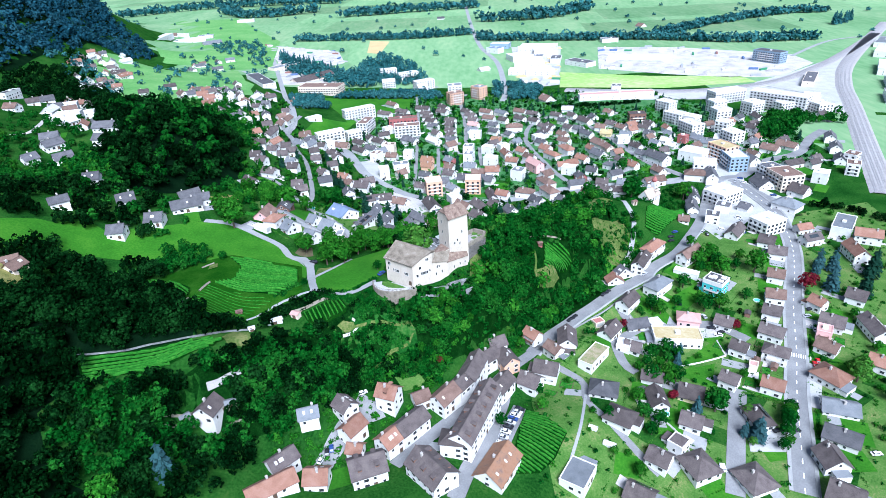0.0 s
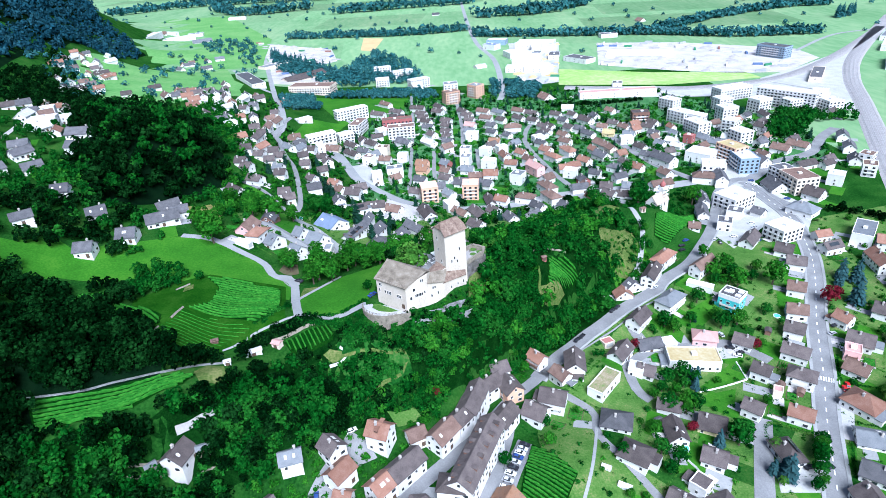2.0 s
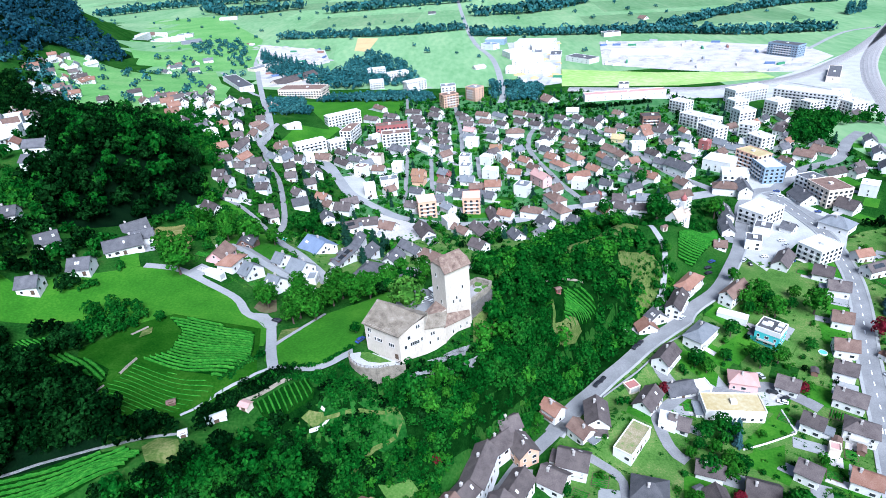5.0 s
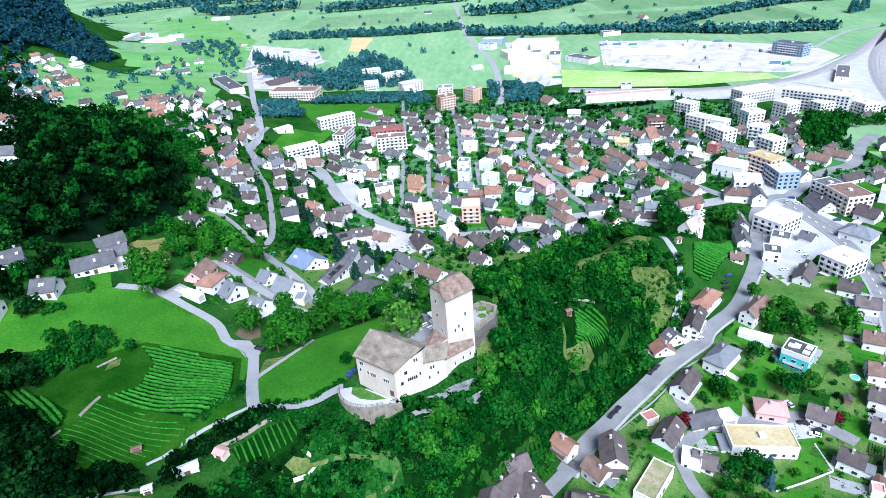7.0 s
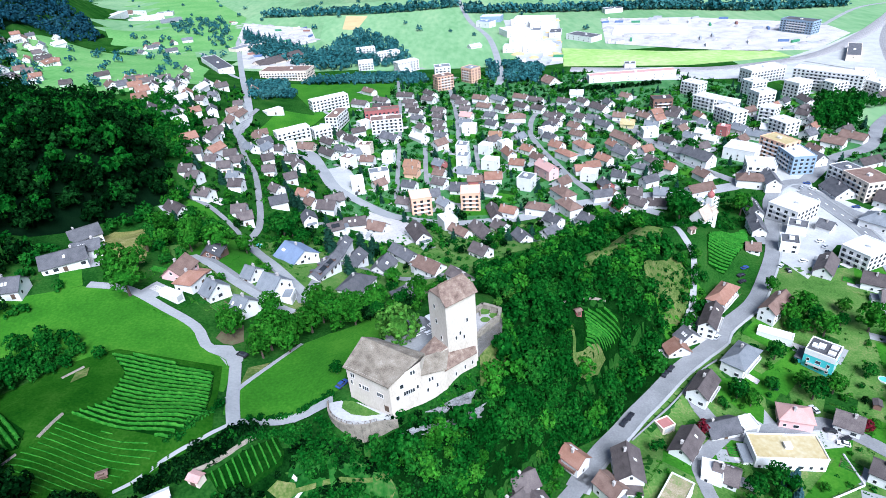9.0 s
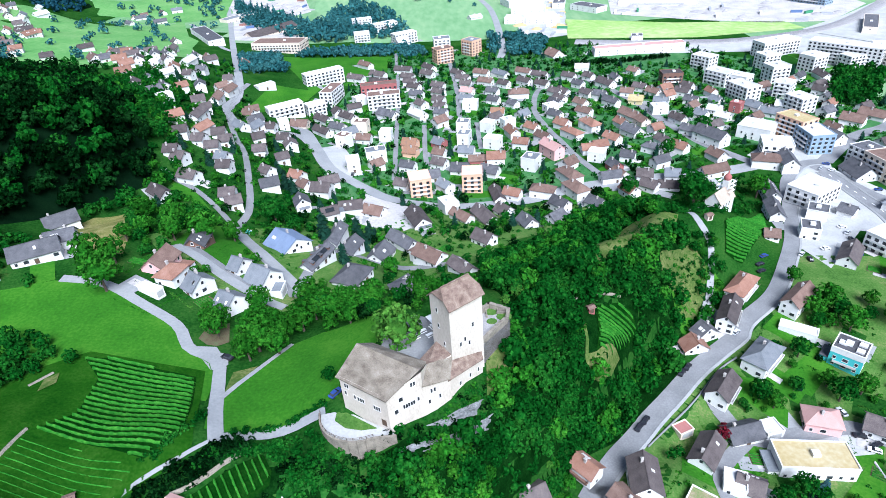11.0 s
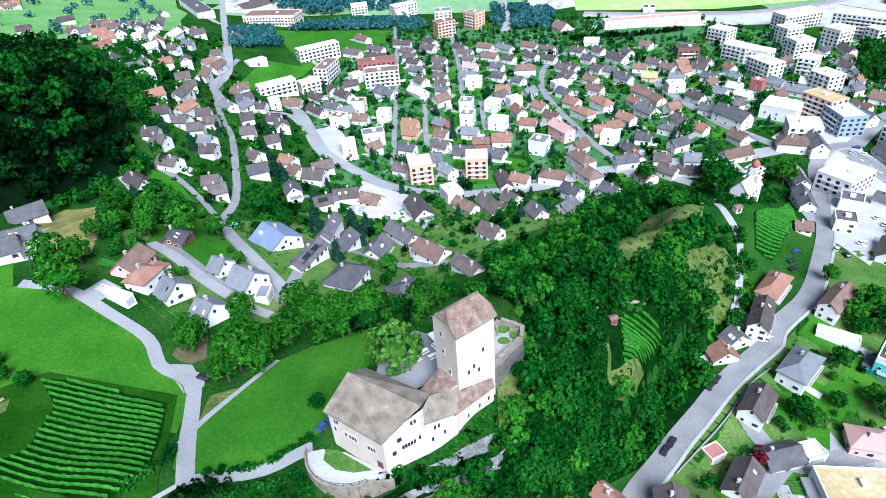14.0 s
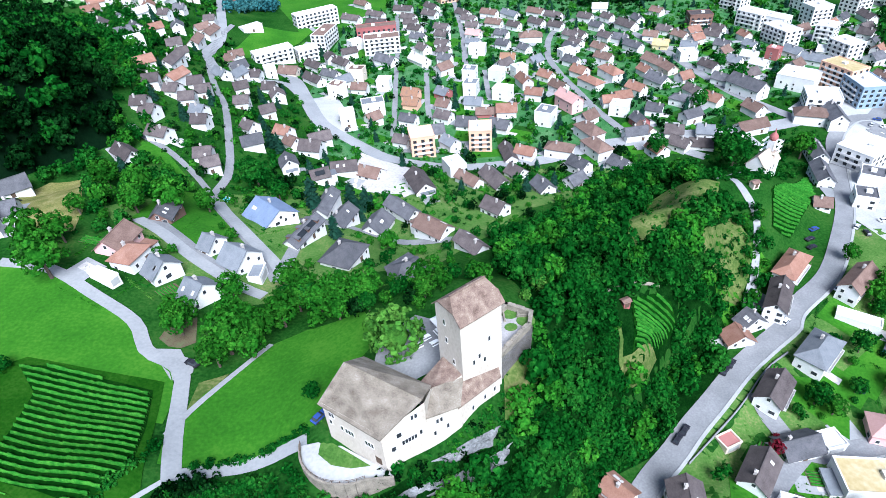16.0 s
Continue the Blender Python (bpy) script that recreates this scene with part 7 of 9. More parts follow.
# ---- vineyards ----
def vineyard(poly, turn, gap, label, tall=1.3, wide=0.27, thick=True):
    """Rows of vines over a plan, each row a lumpy hedge on the slope."""
    cx, cy = np.mean([p[0] for p in poly]), np.mean([p[1] for p in poly])
    sheet("vineyard_floor", poly, VINE_GROUND if thick else HILL_GRASS, "grassy ground between the vine rows", 4.0, 0.42)
    root = thing("vineyard", pose(cx, cy, ground_z(cx, cy)), label, "vineyard")
    d, n = Vector((math.cos(radians(turn)), math.sin(radians(turn)))), Vector((-math.sin(radians(turn)), math.cos(radians(turn))))
    far = max(math.hypot(p[0] - cx, p[1] - cy) for p in poly)
    rng = np.random.default_rng(int(abs(cx * 7 + cy)))
    for k in np.arange(-far, far, gap):
        s = np.arange(-far, far, 0.9)
        X, Y = cx + d.x * s + n.x * k, cy + d.y * s + n.y * k
        ok = inside(poly, X, Y)
        if ok.sum() < 4:
            continue
        X, Y = X[ok], Y[ok]
        Z = height(X, Y)
        m = len(X)
        V = []
        for a, z in ((-1.0, 0.1), (-1.15, 0.65), (-0.55, 1.0), (0.55, 1.0), (1.15, 0.65), (1.0, 0.1)):
            w = a * wide * rng.uniform(0.6, 1.35, m)
            V.append(np.c_[X + n.x * w - cx, Y + n.y * w - cy, Z + tall * z * rng.uniform(0.75, 1.2, m) - ground_z(cx, cy)])
        Q = [(r * m + i, r * m + i + 1, (r + 1) * m + i + 1, (r + 1) * m + i) for r in range(5) for i in range(m - 1)]
        part("vine_hedge", quads_mesh("vine_hedge", np.concatenate(V), Q, VINE), root)
    return root


vineyard(vineyard_a, -15, 1.75, "vineyard of dense green rows beside the hillside meadow")
vineyard(vineyard_b, -14, 1.9, "sparse vineyard of thin rows on grass", 0.55, 0.2, False)
vineyard(VINE_DARK, -42, 1.8, "short dark vine rows beside the wood", 1.3, 0.5)
vineyard(KITCHEN_PLOT, -30, 1.3, "patch of bright green low plants beside the wood", 0.6, 0.4)
vineyard(vineyard_h, -60, 1.9, "small walled vineyard below the castle road")
vineyard(vineyard_d, 3, 1.35, "small vineyard on the wooded castle hill")
vineyard(vineyard_e, 12, 1.6, "vineyard of green rows below the chapel")
vineyard(vineyard_f, 29, 1.45, "narrow terraced vineyard above the dark wood")
vineyard(vineyard_g, -34, 1.6, "vineyard of green rows beside the car park")


# ---- garden walls, tracks and huts ----
def wall_line(points, tall, label, thick=0.4, mat=None):
    line = along(points, 3.0)
    t = np.gradient(line, axis=0)
    t /= np.hypot(t[:, 0], t[:, 1])[:, None]
    n = np.c_[-t[:, 1], t[:, 0]] * thick / 2
    z = height(line[:, 0], line[:, 1])
    V = np.concatenate([np.c_[line + n, z - 0.5], np.c_[line + n, z + tall], np.c_[line - n, z + tall], np.c_[line - n, z - 0.5]])
    m = len(line)
    Q = [(r * m + i, r * m + i + 1, (r + 1) * m + i + 1, (r + 1) * m + i) for r in range(3) for i in range(m - 1)]
    return tagged(new("garden_wall", quads_mesh("garden_wall", V, Q, mat or RUBBLE)), label, "wall")


wall_line([(-67.3, -64.2), (-60.2, -60.2), (-51, -51)], 1.4, "grey stone wall above the small vineyard")
wall_line([(-137, -103.5), (-124, -96.8), (-114, -90), (-97, -82.6), (-88, -80.4), (-81, -79.6)], 0.8, "grey stone wall along the terraced vineyard", 0.4, ROCK)
for points, tall in (([(-103, -121), (-99.5, -117), (-96, -114)], 1.1), ([(-104.5, -119), (-100.5, -115), (-97, -112)], 1.0), ([(-86, -114.5), (-82, -112.5), (-78, -112)], 1.2)):
    wall_line(points, tall, "rough grey terrace wall beside a slope house", 0.5, RUBBLE)
road("slope_path", 1.4, [(-92, -106), (-88.5, -104.8), (-85, -102.8), (-81, -99.5)], BALLAST, "pale stony path above a slope house", 0.3)
wall_line([(64.1, -30.0), (75.4, -21.2), (87.8, -11.3), (101.4, 1.1), (111.5, 7.2)], 0.9, "grey concrete wall along the street", 0.35, ASPHALT)
road("track", 0.9, [(-45, -66.6), (-33, -66), (-18, -62), (-16.5, -66.7), (-25, -71), (-34, -80)], DRY, "narrow earthen track across the slope", 0.25)
road("garden_track", 0.9, [(-46.5, -69.2), (-41.2, -67.9), (-39.0, -66.5), (-41.0, -64.7), (-42.4, -63.8)], PAVING, "short pale curved garden path on the slope", 0.15)
road("track", 1.1, [(-61.6, -50.4), (-66.8, -55.0), (-74.6, -59.9), (-80.7, -64.7), (-86.4, -68.7)], GRAVEL_ROAD, "pale track below the vineyards", 0.34)
for points in ([(-109.2, -55.2), (-107.8, -45.6)], [(-114.1, -64.4), (-111.7, -60.8)], [(-118.3, -27.1), (-114.2, -21.5)]):
    wall_line(points, 0.8, "tan dry-stone wall beside the vineyards", 0.6, RUBBLE)
road("chapel_lane", 3.0, [(121, 100), (121.5, 92), (120.5, 76), (122.5, 62), (118, 48), (112, 34)], GRAVEL_ROAD, "pale lane round the foot of the knoll", 0.3)
road("chapel_path", 1.6, [(122, 98), (132, 96), (142, 100)], GRAVEL, "pale footpath leading to the chapel", 0.3)

road("vineyard_path", 1.1, [(47.5, -4.6), (47.7, -8.7), (46.7, -13.7), (49.3, -15.6)], DRY, "pale stony path beside the hill vineyard", 0.45)
wall_line([(46, 3), (52, 6.4), (58, 8.2), (64, 9.4)], 0.4, "pale dry-stone wall above the hill vineyard", 0.9, RUBBLE)


def hut(x, y, long, deep, turn, tall, wall, roof, label):
    root = thing("hut", pose(x, y, ground_z(x, y), 0, 0, turn), label, "hut")
    part("wall", Build().box(-long / 2, -deep / 2, -1.0, long / 2, deep / 2, tall).mesh("wall", wall), root)
    e, f = long / 2 + 0.35, deep / 2 + 0.35
    b = Build().slab([(-e, -f, tall + 0.1), (e, -f, tall + 0.1), (e, 0, tall + deep * 0.3), (-e, 0, tall + deep * 0.3)], 0.12)
    b.slab([(-e, 0, tall + deep * 0.3), (e, 0, tall + deep * 0.3), (e, f, tall + 0.1), (-e, f, tall + 0.1)], 0.12)
    part("roof", b.mesh("roof", roof), root)
    part("door", DOOR, root, pose(0, -deep / 2 - 0.03, 0))
    TAKEN.append((x, y, 2.5))


hut(-65.6, -66.8, 3.4, 2.8, -24, 2.0, WALLS["t"], ROOFS["p"], "small hut with a pinkish tiled roof beside the vineyard")
hut(-73.0, -73.2, 6.0, 2.4, 25, 1.9, WALLS["w"], ROOFS["w"], "white shed with a pale metal roof among trees")
hut(-80, -81.2, 2.2, 1.8, 20, 1.7, WALLS["w"], ROOFS["w"], "tiny white shed on a terrace wall")
hut(-90.5, -64.0, 2.4, 1.7, 20, 1.5, WALLS["b"], ROOFS["t"], "tiny garden hut with an orange roof")
hut(126, 74, 3.0, 2.4, 20, 2.2, WALLS["t"], ROOFS["t"], "small wooden hut above the vineyard")
hut(-83.5, -109, 4.0, 2.8, 20, 2.2, WALLS["t"], ROOFS["n"], "grey shed beside a slope house")
hut(-99, -114.5, 3.4, 2.4, 35, 2.0, WALLS["k"], ROOFS["n"], "low grey lean-to on a terrace")
hut(51.1, 0.9, 2.2, 1.8, 20, 1.9, WALLS["m"], ROOFS["t"], "tiny red hut beside the hill vineyard")

hut(-192.8, -44.4, 6.5, 5.0, 30, 2.6, WALLS["b"], ROOFS["t"], "brown barn with a red-brown roof on the hillside")

# ---- chapel with a scaffold round its turret ----
chapel = thing("chapel", pose(148, 107, ground_z(148, 107), 0, 0, 38), "white chapel with pale roof and red onion dome in scaffolding", "chapel")
p = [(-7, -4.2, -4), (7, -4.2, -4), (7, 4.2, -2), (-7, 4.2, -2), (-7, -4.2, 5.5), (7, -4.2, 5.5), (7, 4.2, 5.5), (-7, 4.2, 5.5), (-7, 0, 10.5), (7, 0, 10.5)]
part("nave", mesh_of("nave", p, [(0, 1, 5, 4), (2, 3, 7, 6), (3, 0, 4, 8, 7), (1, 2, 6, 9, 5)], WALLS["w"]), chapel)
b = Build()
for s in (1, -1):
    q = [(-7.3, 0, 10.8), (7.3, 0, 10.8), (7.3, s * 4.7, 5.2), (-7.3, s * 4.7, 5.2)]
    b.slab(q if s < 0 else q[::-1], 0.2)
part("roof", b.mesh("roof", CHAPEL_ROOF), chapel, label="pale beige steep roof")
part("turret", Build().box(3.2, -1.5, 8, 6.2, 1.5, 14).mesh("turret", WALLS["w"]), chapel)
prof = [(1.3, 14), (1.9, 15.0), (1.8, 16.0), (1.1, 17.0), (0.4, 17.8), (0.12, 19.6)]
V, F, n = [], [], 12
for r, z in prof:
    V += [(4.7 + r * math.cos(2 * math.pi * i / n), r * math.sin(2 * math.pi * i / n), z) for i in range(n)]
F = [(k * n + i, k * n + (i + 1) % n, (k + 1) * n + (i + 1) % n, (k + 1) * n + i) for k in range(len(prof) - 1) for i in range(n)]
part("dome", mesh_of("dome", V, F, WALLS["m"]), chapel, label="dark red onion dome")
for z in (3.5, 6.0, 8.5, 11.0, 13.3):
    part("scaffold_deck", Build().box(2.0, -3.6, z, 7.6, -2.6, z + 0.12).box(2.0, 2.6, z, 7.6, 3.6, z + 0.12).box(7.2, -2.6, z, 8.2, 2.6, z + 0.12).mesh("scaffold_deck", MARK), chapel)
for x0, y0 in ((2.0, -3.6), (7.6, -3.6), (8.2, 2.6), (2.0, 3.6), (7.6, 3.6), (8.2, -2.6)):
    part("scaffold_pole", Build().tube(x0, y0, -1, 14.5, 0.06, 0.06, 6).mesh("scaffold_pole", STEEL), chapel)
for side in (-1, 1):
    for k in (-4, -1, 2):
        part("window", window_mesh("chapel_window", 1.0, 2.6), chapel, pose(k, side * 4.24, 2.0, 0, 0, 0 if side < 0 else 180))
part("door", DOOR, chapel, pose(-7.05, 0, 0, 0, 0, 270))
TAKEN.append((148, 107, 9))

# ---- rock face under the castle ----
def cliff(points, out, deep, seed, label):
    """A broken rock face standing out of the slope along a line; its foot and top follow the land."""
    line = along(points, 0.8)
    rng = np.random.default_rng(seed)
    t = np.gradient(line, axis=0)
    t /= np.hypot(t[:, 0], t[:, 1])[:, None]
    nrm = np.c_[t[:, 1], -t[:, 0]]
    m, rows, V = len(line), 10, []
    taper = np.minimum(1, np.minimum(np.arange(m), np.arange(m)[::-1]) / 5.0)
    foot, head = line + nrm * out, line - nrm * deep
    z0, z1 = height(foot[:, 0], foot[:, 1]) - 0.8, height(head[:, 0], head[:, 1]) + 0.3
    for r in range(rows):
        k = r / (rows - 1)
        bulge = np.array([noise.noise(Vector((x * 0.3, y * 0.3, r * 0.7 + seed))) * 1.5 for x, y in line]) + rng.uniform(-0.3, 0.3, m)
        at = out - (out + deep) * k ** 4 * (1.0 if r else 0) + bulge * (0.9 if r < rows - 1 else 0)
        V.append(np.c_[line + nrm * (at * taper - 1.2 * (1 - taper))[:, None], z0 + (z1 - z0) * k])
    Q = [(r * m + i, r * m + i + 1, (r + 1) * m + i + 1, (r + 1) * m + i) for r in range(rows - 1) for i in range(m - 1)]
    return tagged(new("rock_face", quads_mesh("rock_face", np.concatenate(V), Q, ROCK)), label, "rock", kind="structure")


cliff([(-5.5, -50.2), (-1, -48), (3.2, -46), (7, -44.3), (10.5, -42.1)], 0.4, 1.3, 1, "grey broken rock face under the castle wall")
cliff([(-13.5, -57), (-6.9, -54.8), (0.9, -51.2), (8.5, -47.4), (13, -44)], 0.4, 1.3, 2, "low weathered rock band on the castle slope")

# ---- cars ----
def car_meshes():
    body = Build()
    prof = [(-2.1, 0.35), (-2.15, 0.75), (-1.9, 0.95), (-1.2, 1.0), (1.1, 0.98), (2.0, 0.82), (2.15, 0.6), (2.1, 0.35)]
    n = len(prof)
    p = [(x, s * (0.86 if 0 < i < n - 1 else 0.8), z) for s in (-1, 1) for i, (x, z) in enumerate(prof)]
    body.poly(p, [tuple(range(n)), tuple(range(2 * n - 1, n - 1, -1))] + [(i, i + n, (i + 1) % n + n, (i + 1) % n) for i in range(n)])
    cab = Build()
    p = [(-1.75, -0.78, 0.96), (0.95, -0.78, 0.96), (0.95, 0.78, 0.96), (-1.75, 0.78, 0.96), (-1.3, -0.62, 1.45), (0.2, -0.62, 1.45), (0.2, 0.62, 1.45), (-1.3, 0.62, 1.45)]
    cab.poly(p, [(0, 1, 5, 4), (1, 2, 6, 5), (2, 3, 7, 6), (3, 0, 4, 7)])
    top = Build().slab([(-1.32, -0.64, 1.48), (0.22, -0.64, 1.48), (0.22, 0.64, 1.48), (-1.32, 0.64, 1.48)], 0.05)
    wheel, k = Build(), 10
    for s in (0,):
        p = [(0.32 * math.cos(2 * math.pi * i / k), y, 0.32 + 0.32 * math.sin(2 * math.pi * i / k)) for y in (-0.11, 0.11) for i in range(k)]
        wheel.poly(p, [tuple(range(k)), tuple(range(2 * k - 1, k - 1, -1))] + [(i, i + k, (i + 1) % k + k, (i + 1) % k) for i in range(k)])
    return body, cab, top, wheel


TYRE = material("tyre_rubber", [(0.015, 0.015, 0.015), (0.03, 0.03, 0.03)], 2.0, 0.85, 0.1)
PAINTS = {n: material(n + "_car_paint", [c, tuple(v * 1.15 for v in c)], 0.5, 0.25, 0.0) for n, c in (("black", (0.02, 0.02, 0.025)), ("silver", (0.45, 0.46, 0.48)), ("white", (0.75, 0.75, 0.75)), ("red", (0.45, 0.02, 0.02)), ("blue", (0.03, 0.06, 0.2)))}
CB, CC, CT, CW = car_meshes()
CAR_BODY = {n: CB.mesh("body", m) for n, m in PAINTS.items()}
CAR_TOP = {n: CT.mesh("roof", m) for n, m in PAINTS.items()}
CAB_MESH, WHEEL_MESH = CC.mesh("glasshouse", GLASS), CW.mesh("wheel", TYRE)


def car(x, y, turn, paint, where):
    root = thing("car", pose(x, y, ground_z(x, y) + 0.36, 0, 0, turn), "%s car parked %s" % (paint, where), "car", "parked cars")
    part("body", CAR_BODY[paint], root)
    part("glasshouse", CAB_MESH, root)
    part("roof", CAR_TOP[paint], root)
    for dx in (-1.3, 1.35):
        for dy in (-0.78, 0.78):
            part("wheel", WHEEL_MESH, root, pose(dx, dy, 0))


for x, y, a, c in ((63.9, -22.0, 47, "black"), (67.1, -19.1, 47, "black"), (88.1, 1.6, 46, "black"), (91.5, 4.4, 46, "black"), (117.4, 20.4, 36, "silver"), (147, 58, 20, "black"), (148.5, 62.5, 20, "black"), (153, 68, 20, "blue"), (143, 33, 30, "white"), (145, 30, 30, "silver")):
    car(x, y, a, c, "along the street below the castle")
for i in range(9):
    k = i / 8
    car(28.0 - 10.8 * k, -86.5 - 24.5 * k, -28, ("black", "silver", "white", "blue", "silver", "black", "white", "silver", "white")[i], "in the car park by the vineyard")
for x, y, a, c in ((-67.4, -13.2, 150, "black"), (-30.5, -37, 50, "blue"), (-69, 21, 140, "black"), (11, -118, 62, "red")):
    car(x, y, a, c, "beside a hillside lane")
for x, y, a, c in ((172, -62, 70, "red"), (187, -50, 20, "black"), (137, -29, 160, "black"), (138, -35, 150, "white"), (137, -19, 100, "silver"), (103, -119, 80, "white"), (140, -103, 10, "black")):
    car(x, y, a, c, "in a paved yard")
for i, (x, y) in enumerate(((208, 94), (207, 88), (204, 81), (202, 75), (198, 67), (186, 73), (172, 69), (173, 64), (291, 170), (243, 165), (242, 157), (237, 160), (-47, 184), (-43, 191), (-39, 188), (-64, 250), (-59, 245), (-40, 179), (255, 120), (252, 130), (214, 118), (213, 128))):
    car(x, y, (i * 37) % 180, ("white", "silver", "black", "silver", "blue")[i % 5], "on a paved square")

# ---- railway ----
for pts, offsets in (([(331, 120), (384, 222), (449, 344), (506, 452), (592, 573), (832, 849)], (-6, -2, 2, 6)), ([(745, 748), (619, 622), (528, 540), (441, 477), (366, 455), (289, 457), (171, 499)], (-4, 0, 4))):
    line = along(pts, 8.0)
    for o in offsets:
        for g in (-0.75, 0.75):
            v, q = ribbon(line, o + g + 0.12, o + g - 0.12, 1.25, 1)
            tagged(new("rail", quads_mesh("rail", v, q, STEEL)), "dull steel rail on grey ballast", "rail", kind="structure")

# ---- gardens: drives, lawns, trees and bushes ----
SUBURB = [(-140, 90), (-60, 60), (20, 90), (120, 140), (200, 190), (330, 180), (360, 330), (240, 480), (20, 520), (-40, 500), (-50, 400), (-120, 270), (-180, 430), (-210, 300), (-140, 180)]
HOLES = [playing_field, school_yard, town_square, hotel_yard, field_green, vineyard_g, vineyard_e, car_park, works_yard, shop_yard, house_yard, villa_yard, meadow, castle_meadow, green_bank]
district[:] = "among suburban gardens", False
X, Y, infill = scatter(SUBURB, 13.0, 93, HOLES + [wood_ridge, wood_knob, belt_castle, belt_road, belt_park, belt_valley], 6.6)
built = []
for x, y in zip(X, Y):
    if all(math.hypot(x - a, y - b) > 14 for a, b in built) and len(built) < 62 and y > 110:
        built.append((x, y))
        house(x, y, infill.uniform(8.5, 11), infill.uniform(7, 8.6), infill.choice([20, 110, 35, 125]), infill.uniform(6.5, 8.2), str(infill.choice(["gbw", "gbw", "gtw", "gkw", "grw", "gnw", "fww"])))
for zone, gap, seed in (([(-274, 370), (-268, 474), (-241, 547), (-164, 352), (-138, 228), (-115, 188), (-108, 128), (-139, 124), (-145, 155), (-164, 202), (-226, 313)], 17.0, 94), ([(-488, 600), (-461, 631), (-395, 530), (-350, 377), (-412, 423)], 26.0, 95), ([(-424, 350), (-359, 325), (-293, 278), (-230, 127), (-267, 131), (-325, 203)], 26.0, 96)):
    X, Y, infill = scatter(zone, gap, seed, [wood_knob, playing_field, green_bank], 7.0)
    district[:] = "in the western village", False
    for x, y in list(zip(X, Y))[:26]:
        house(x, y, infill.uniform(9, 12), infill.uniform(7, 8.6), infill.choice([20, 110, 35, 125]), infill.uniform(6.5, 8.0), str(infill.choice(["gbw", "gbw", "gtw", "gkw", "grw"])))
for x, y, l, d, a, h, c in ((184, 790, 62, 44, -20, 9, "fww"), (142, 608, 62, 18, -18, 8, "fww"), (125, 842, 34, 22, -20, 9, "fwu"), (150, 665, 42, 30, -18, 7, "fww"), (196, 690, 30, 16, 74, 7, "fkw"), (166, 720, 30, 20, -18, 6, "fnw"), (322, 668, 96, 46, -22, 3.2, "fww"), (-184, 640, 70, 22, 48, 8, "gbt"), (-250, 760, 60, 18, 50, 6, "fnt"), (-560, 1170, 70, 30, 30, 8, "fww"), (-490, 1120, 40, 22, 30, 8, "gnw"), (-620, 1200, 46, 20, 20, 8, "gtw"), (-600, 1130, 30, 16, 80, 7, "gbw"), (-540, 1230, 34, 20, 10, 7, "fnw")):
    district[0] = "in the valley works"
    house(x, y, l, d, a, h, c)
district[:] = "beside the railway", False
for x, y, l, d, a, h, c in ((590, 492, 62, 25, 55, 9, "fww"), (548, 418, 50, 22, 60, 8, "fnw"), (506, 362, 40, 18, 60, 8, "fkw"), (650, 590, 50, 20, 50, 8, "fww"), (700, 660, 60, 22, 48, 7, "fnw"), (362, 242, 14, 9, 62, 9, "gkw"), (350, 214, 14, 9, 62, 9, "gkw"), (338, 188, 13, 9, 62, 8, "gkw"), (395, 313, 12, 9, 30, 8, "gbw"), (470, 462, 60, 13, 55, 7, "fkt"), (420, 372, 24, 16, 60, 9, "fww"), (470, 300, 30, 14, 62, 8, "gkw"), (440, 240, 24, 12, 62, 8, "gbw"), (410, 190, 20, 11, 62, 8, "gtw"), (380, 140, 22, 11, 62, 8, "gbw")):
    house(x, y, l, d, a, h, c)


district[:] = "on the western meadows", False
for x, y, l, d, a, h, c in (
    (-472, 555, 10, 8, 20, 7.0, 'gbw'),
    (-471, 596, 13, 9, 110, 7.5, 'gtw'),
    (-400, 502, 16, 8, 35, 8.0, 'gbw'),
    (-406, 441, 10, 9, 125, 7.0, 'gnw'),
    (-387, 495, 13, 8, 20, 7.5, 'grw'),
    (-376, 405, 16, 9, 110, 8.0, 'gbw'),
    (-413, 828, 10, 8, 35, 7.0, 'gtw'),
    (-389, 840, 13, 9, 125, 7.5, 'gbw'),
    (-371, 852, 16, 8, 20, 8.0, 'gnw'),
    (-422, 811, 10, 9, 110, 7.0, 'grw'),
    (-313, 439, 13, 8, 35, 7.5, 'gbw'),
    (-266, 357, 16, 9, 125, 8.0, 'gtw'),
    (-320, 386, 10, 8, 20, 7.0, 'gbw'),
    (-451, 592, 13, 9, 110, 7.5, 'gnw'),
    (-452, 504, 16, 8, 35, 8.0, 'grw'),
    (-265, 535, 10, 9, 125, 7.0, 'gbw'),
):
    house(x, y, l, d, a, h, c)


def off_road(x, y, gap=0.6):
    return (np.hypot(ROADS[:, 0] - x, ROADS[:, 1] - y) - ROADS[:, 2]).min() > gap


def beside(g, plot, wide, out):
    """Middle of a place along one side of a house, and the way its sides run."""
    _, x, y, long, deep, turn = plot[:6]
    k = int(g.integers(4))
    t = radians(turn) + k * math.pi / 2
    reach = (long if k % 2 == 0 else deep) / 2 + out / 2 + 0.1
    slide = g.uniform(-0.35, 0.35) * (deep if k % 2 == 0 else long)
    return x + math.cos(t) * reach - math.sin(t) * slide, y + math.sin(t) * reach + math.cos(t) * slide, t


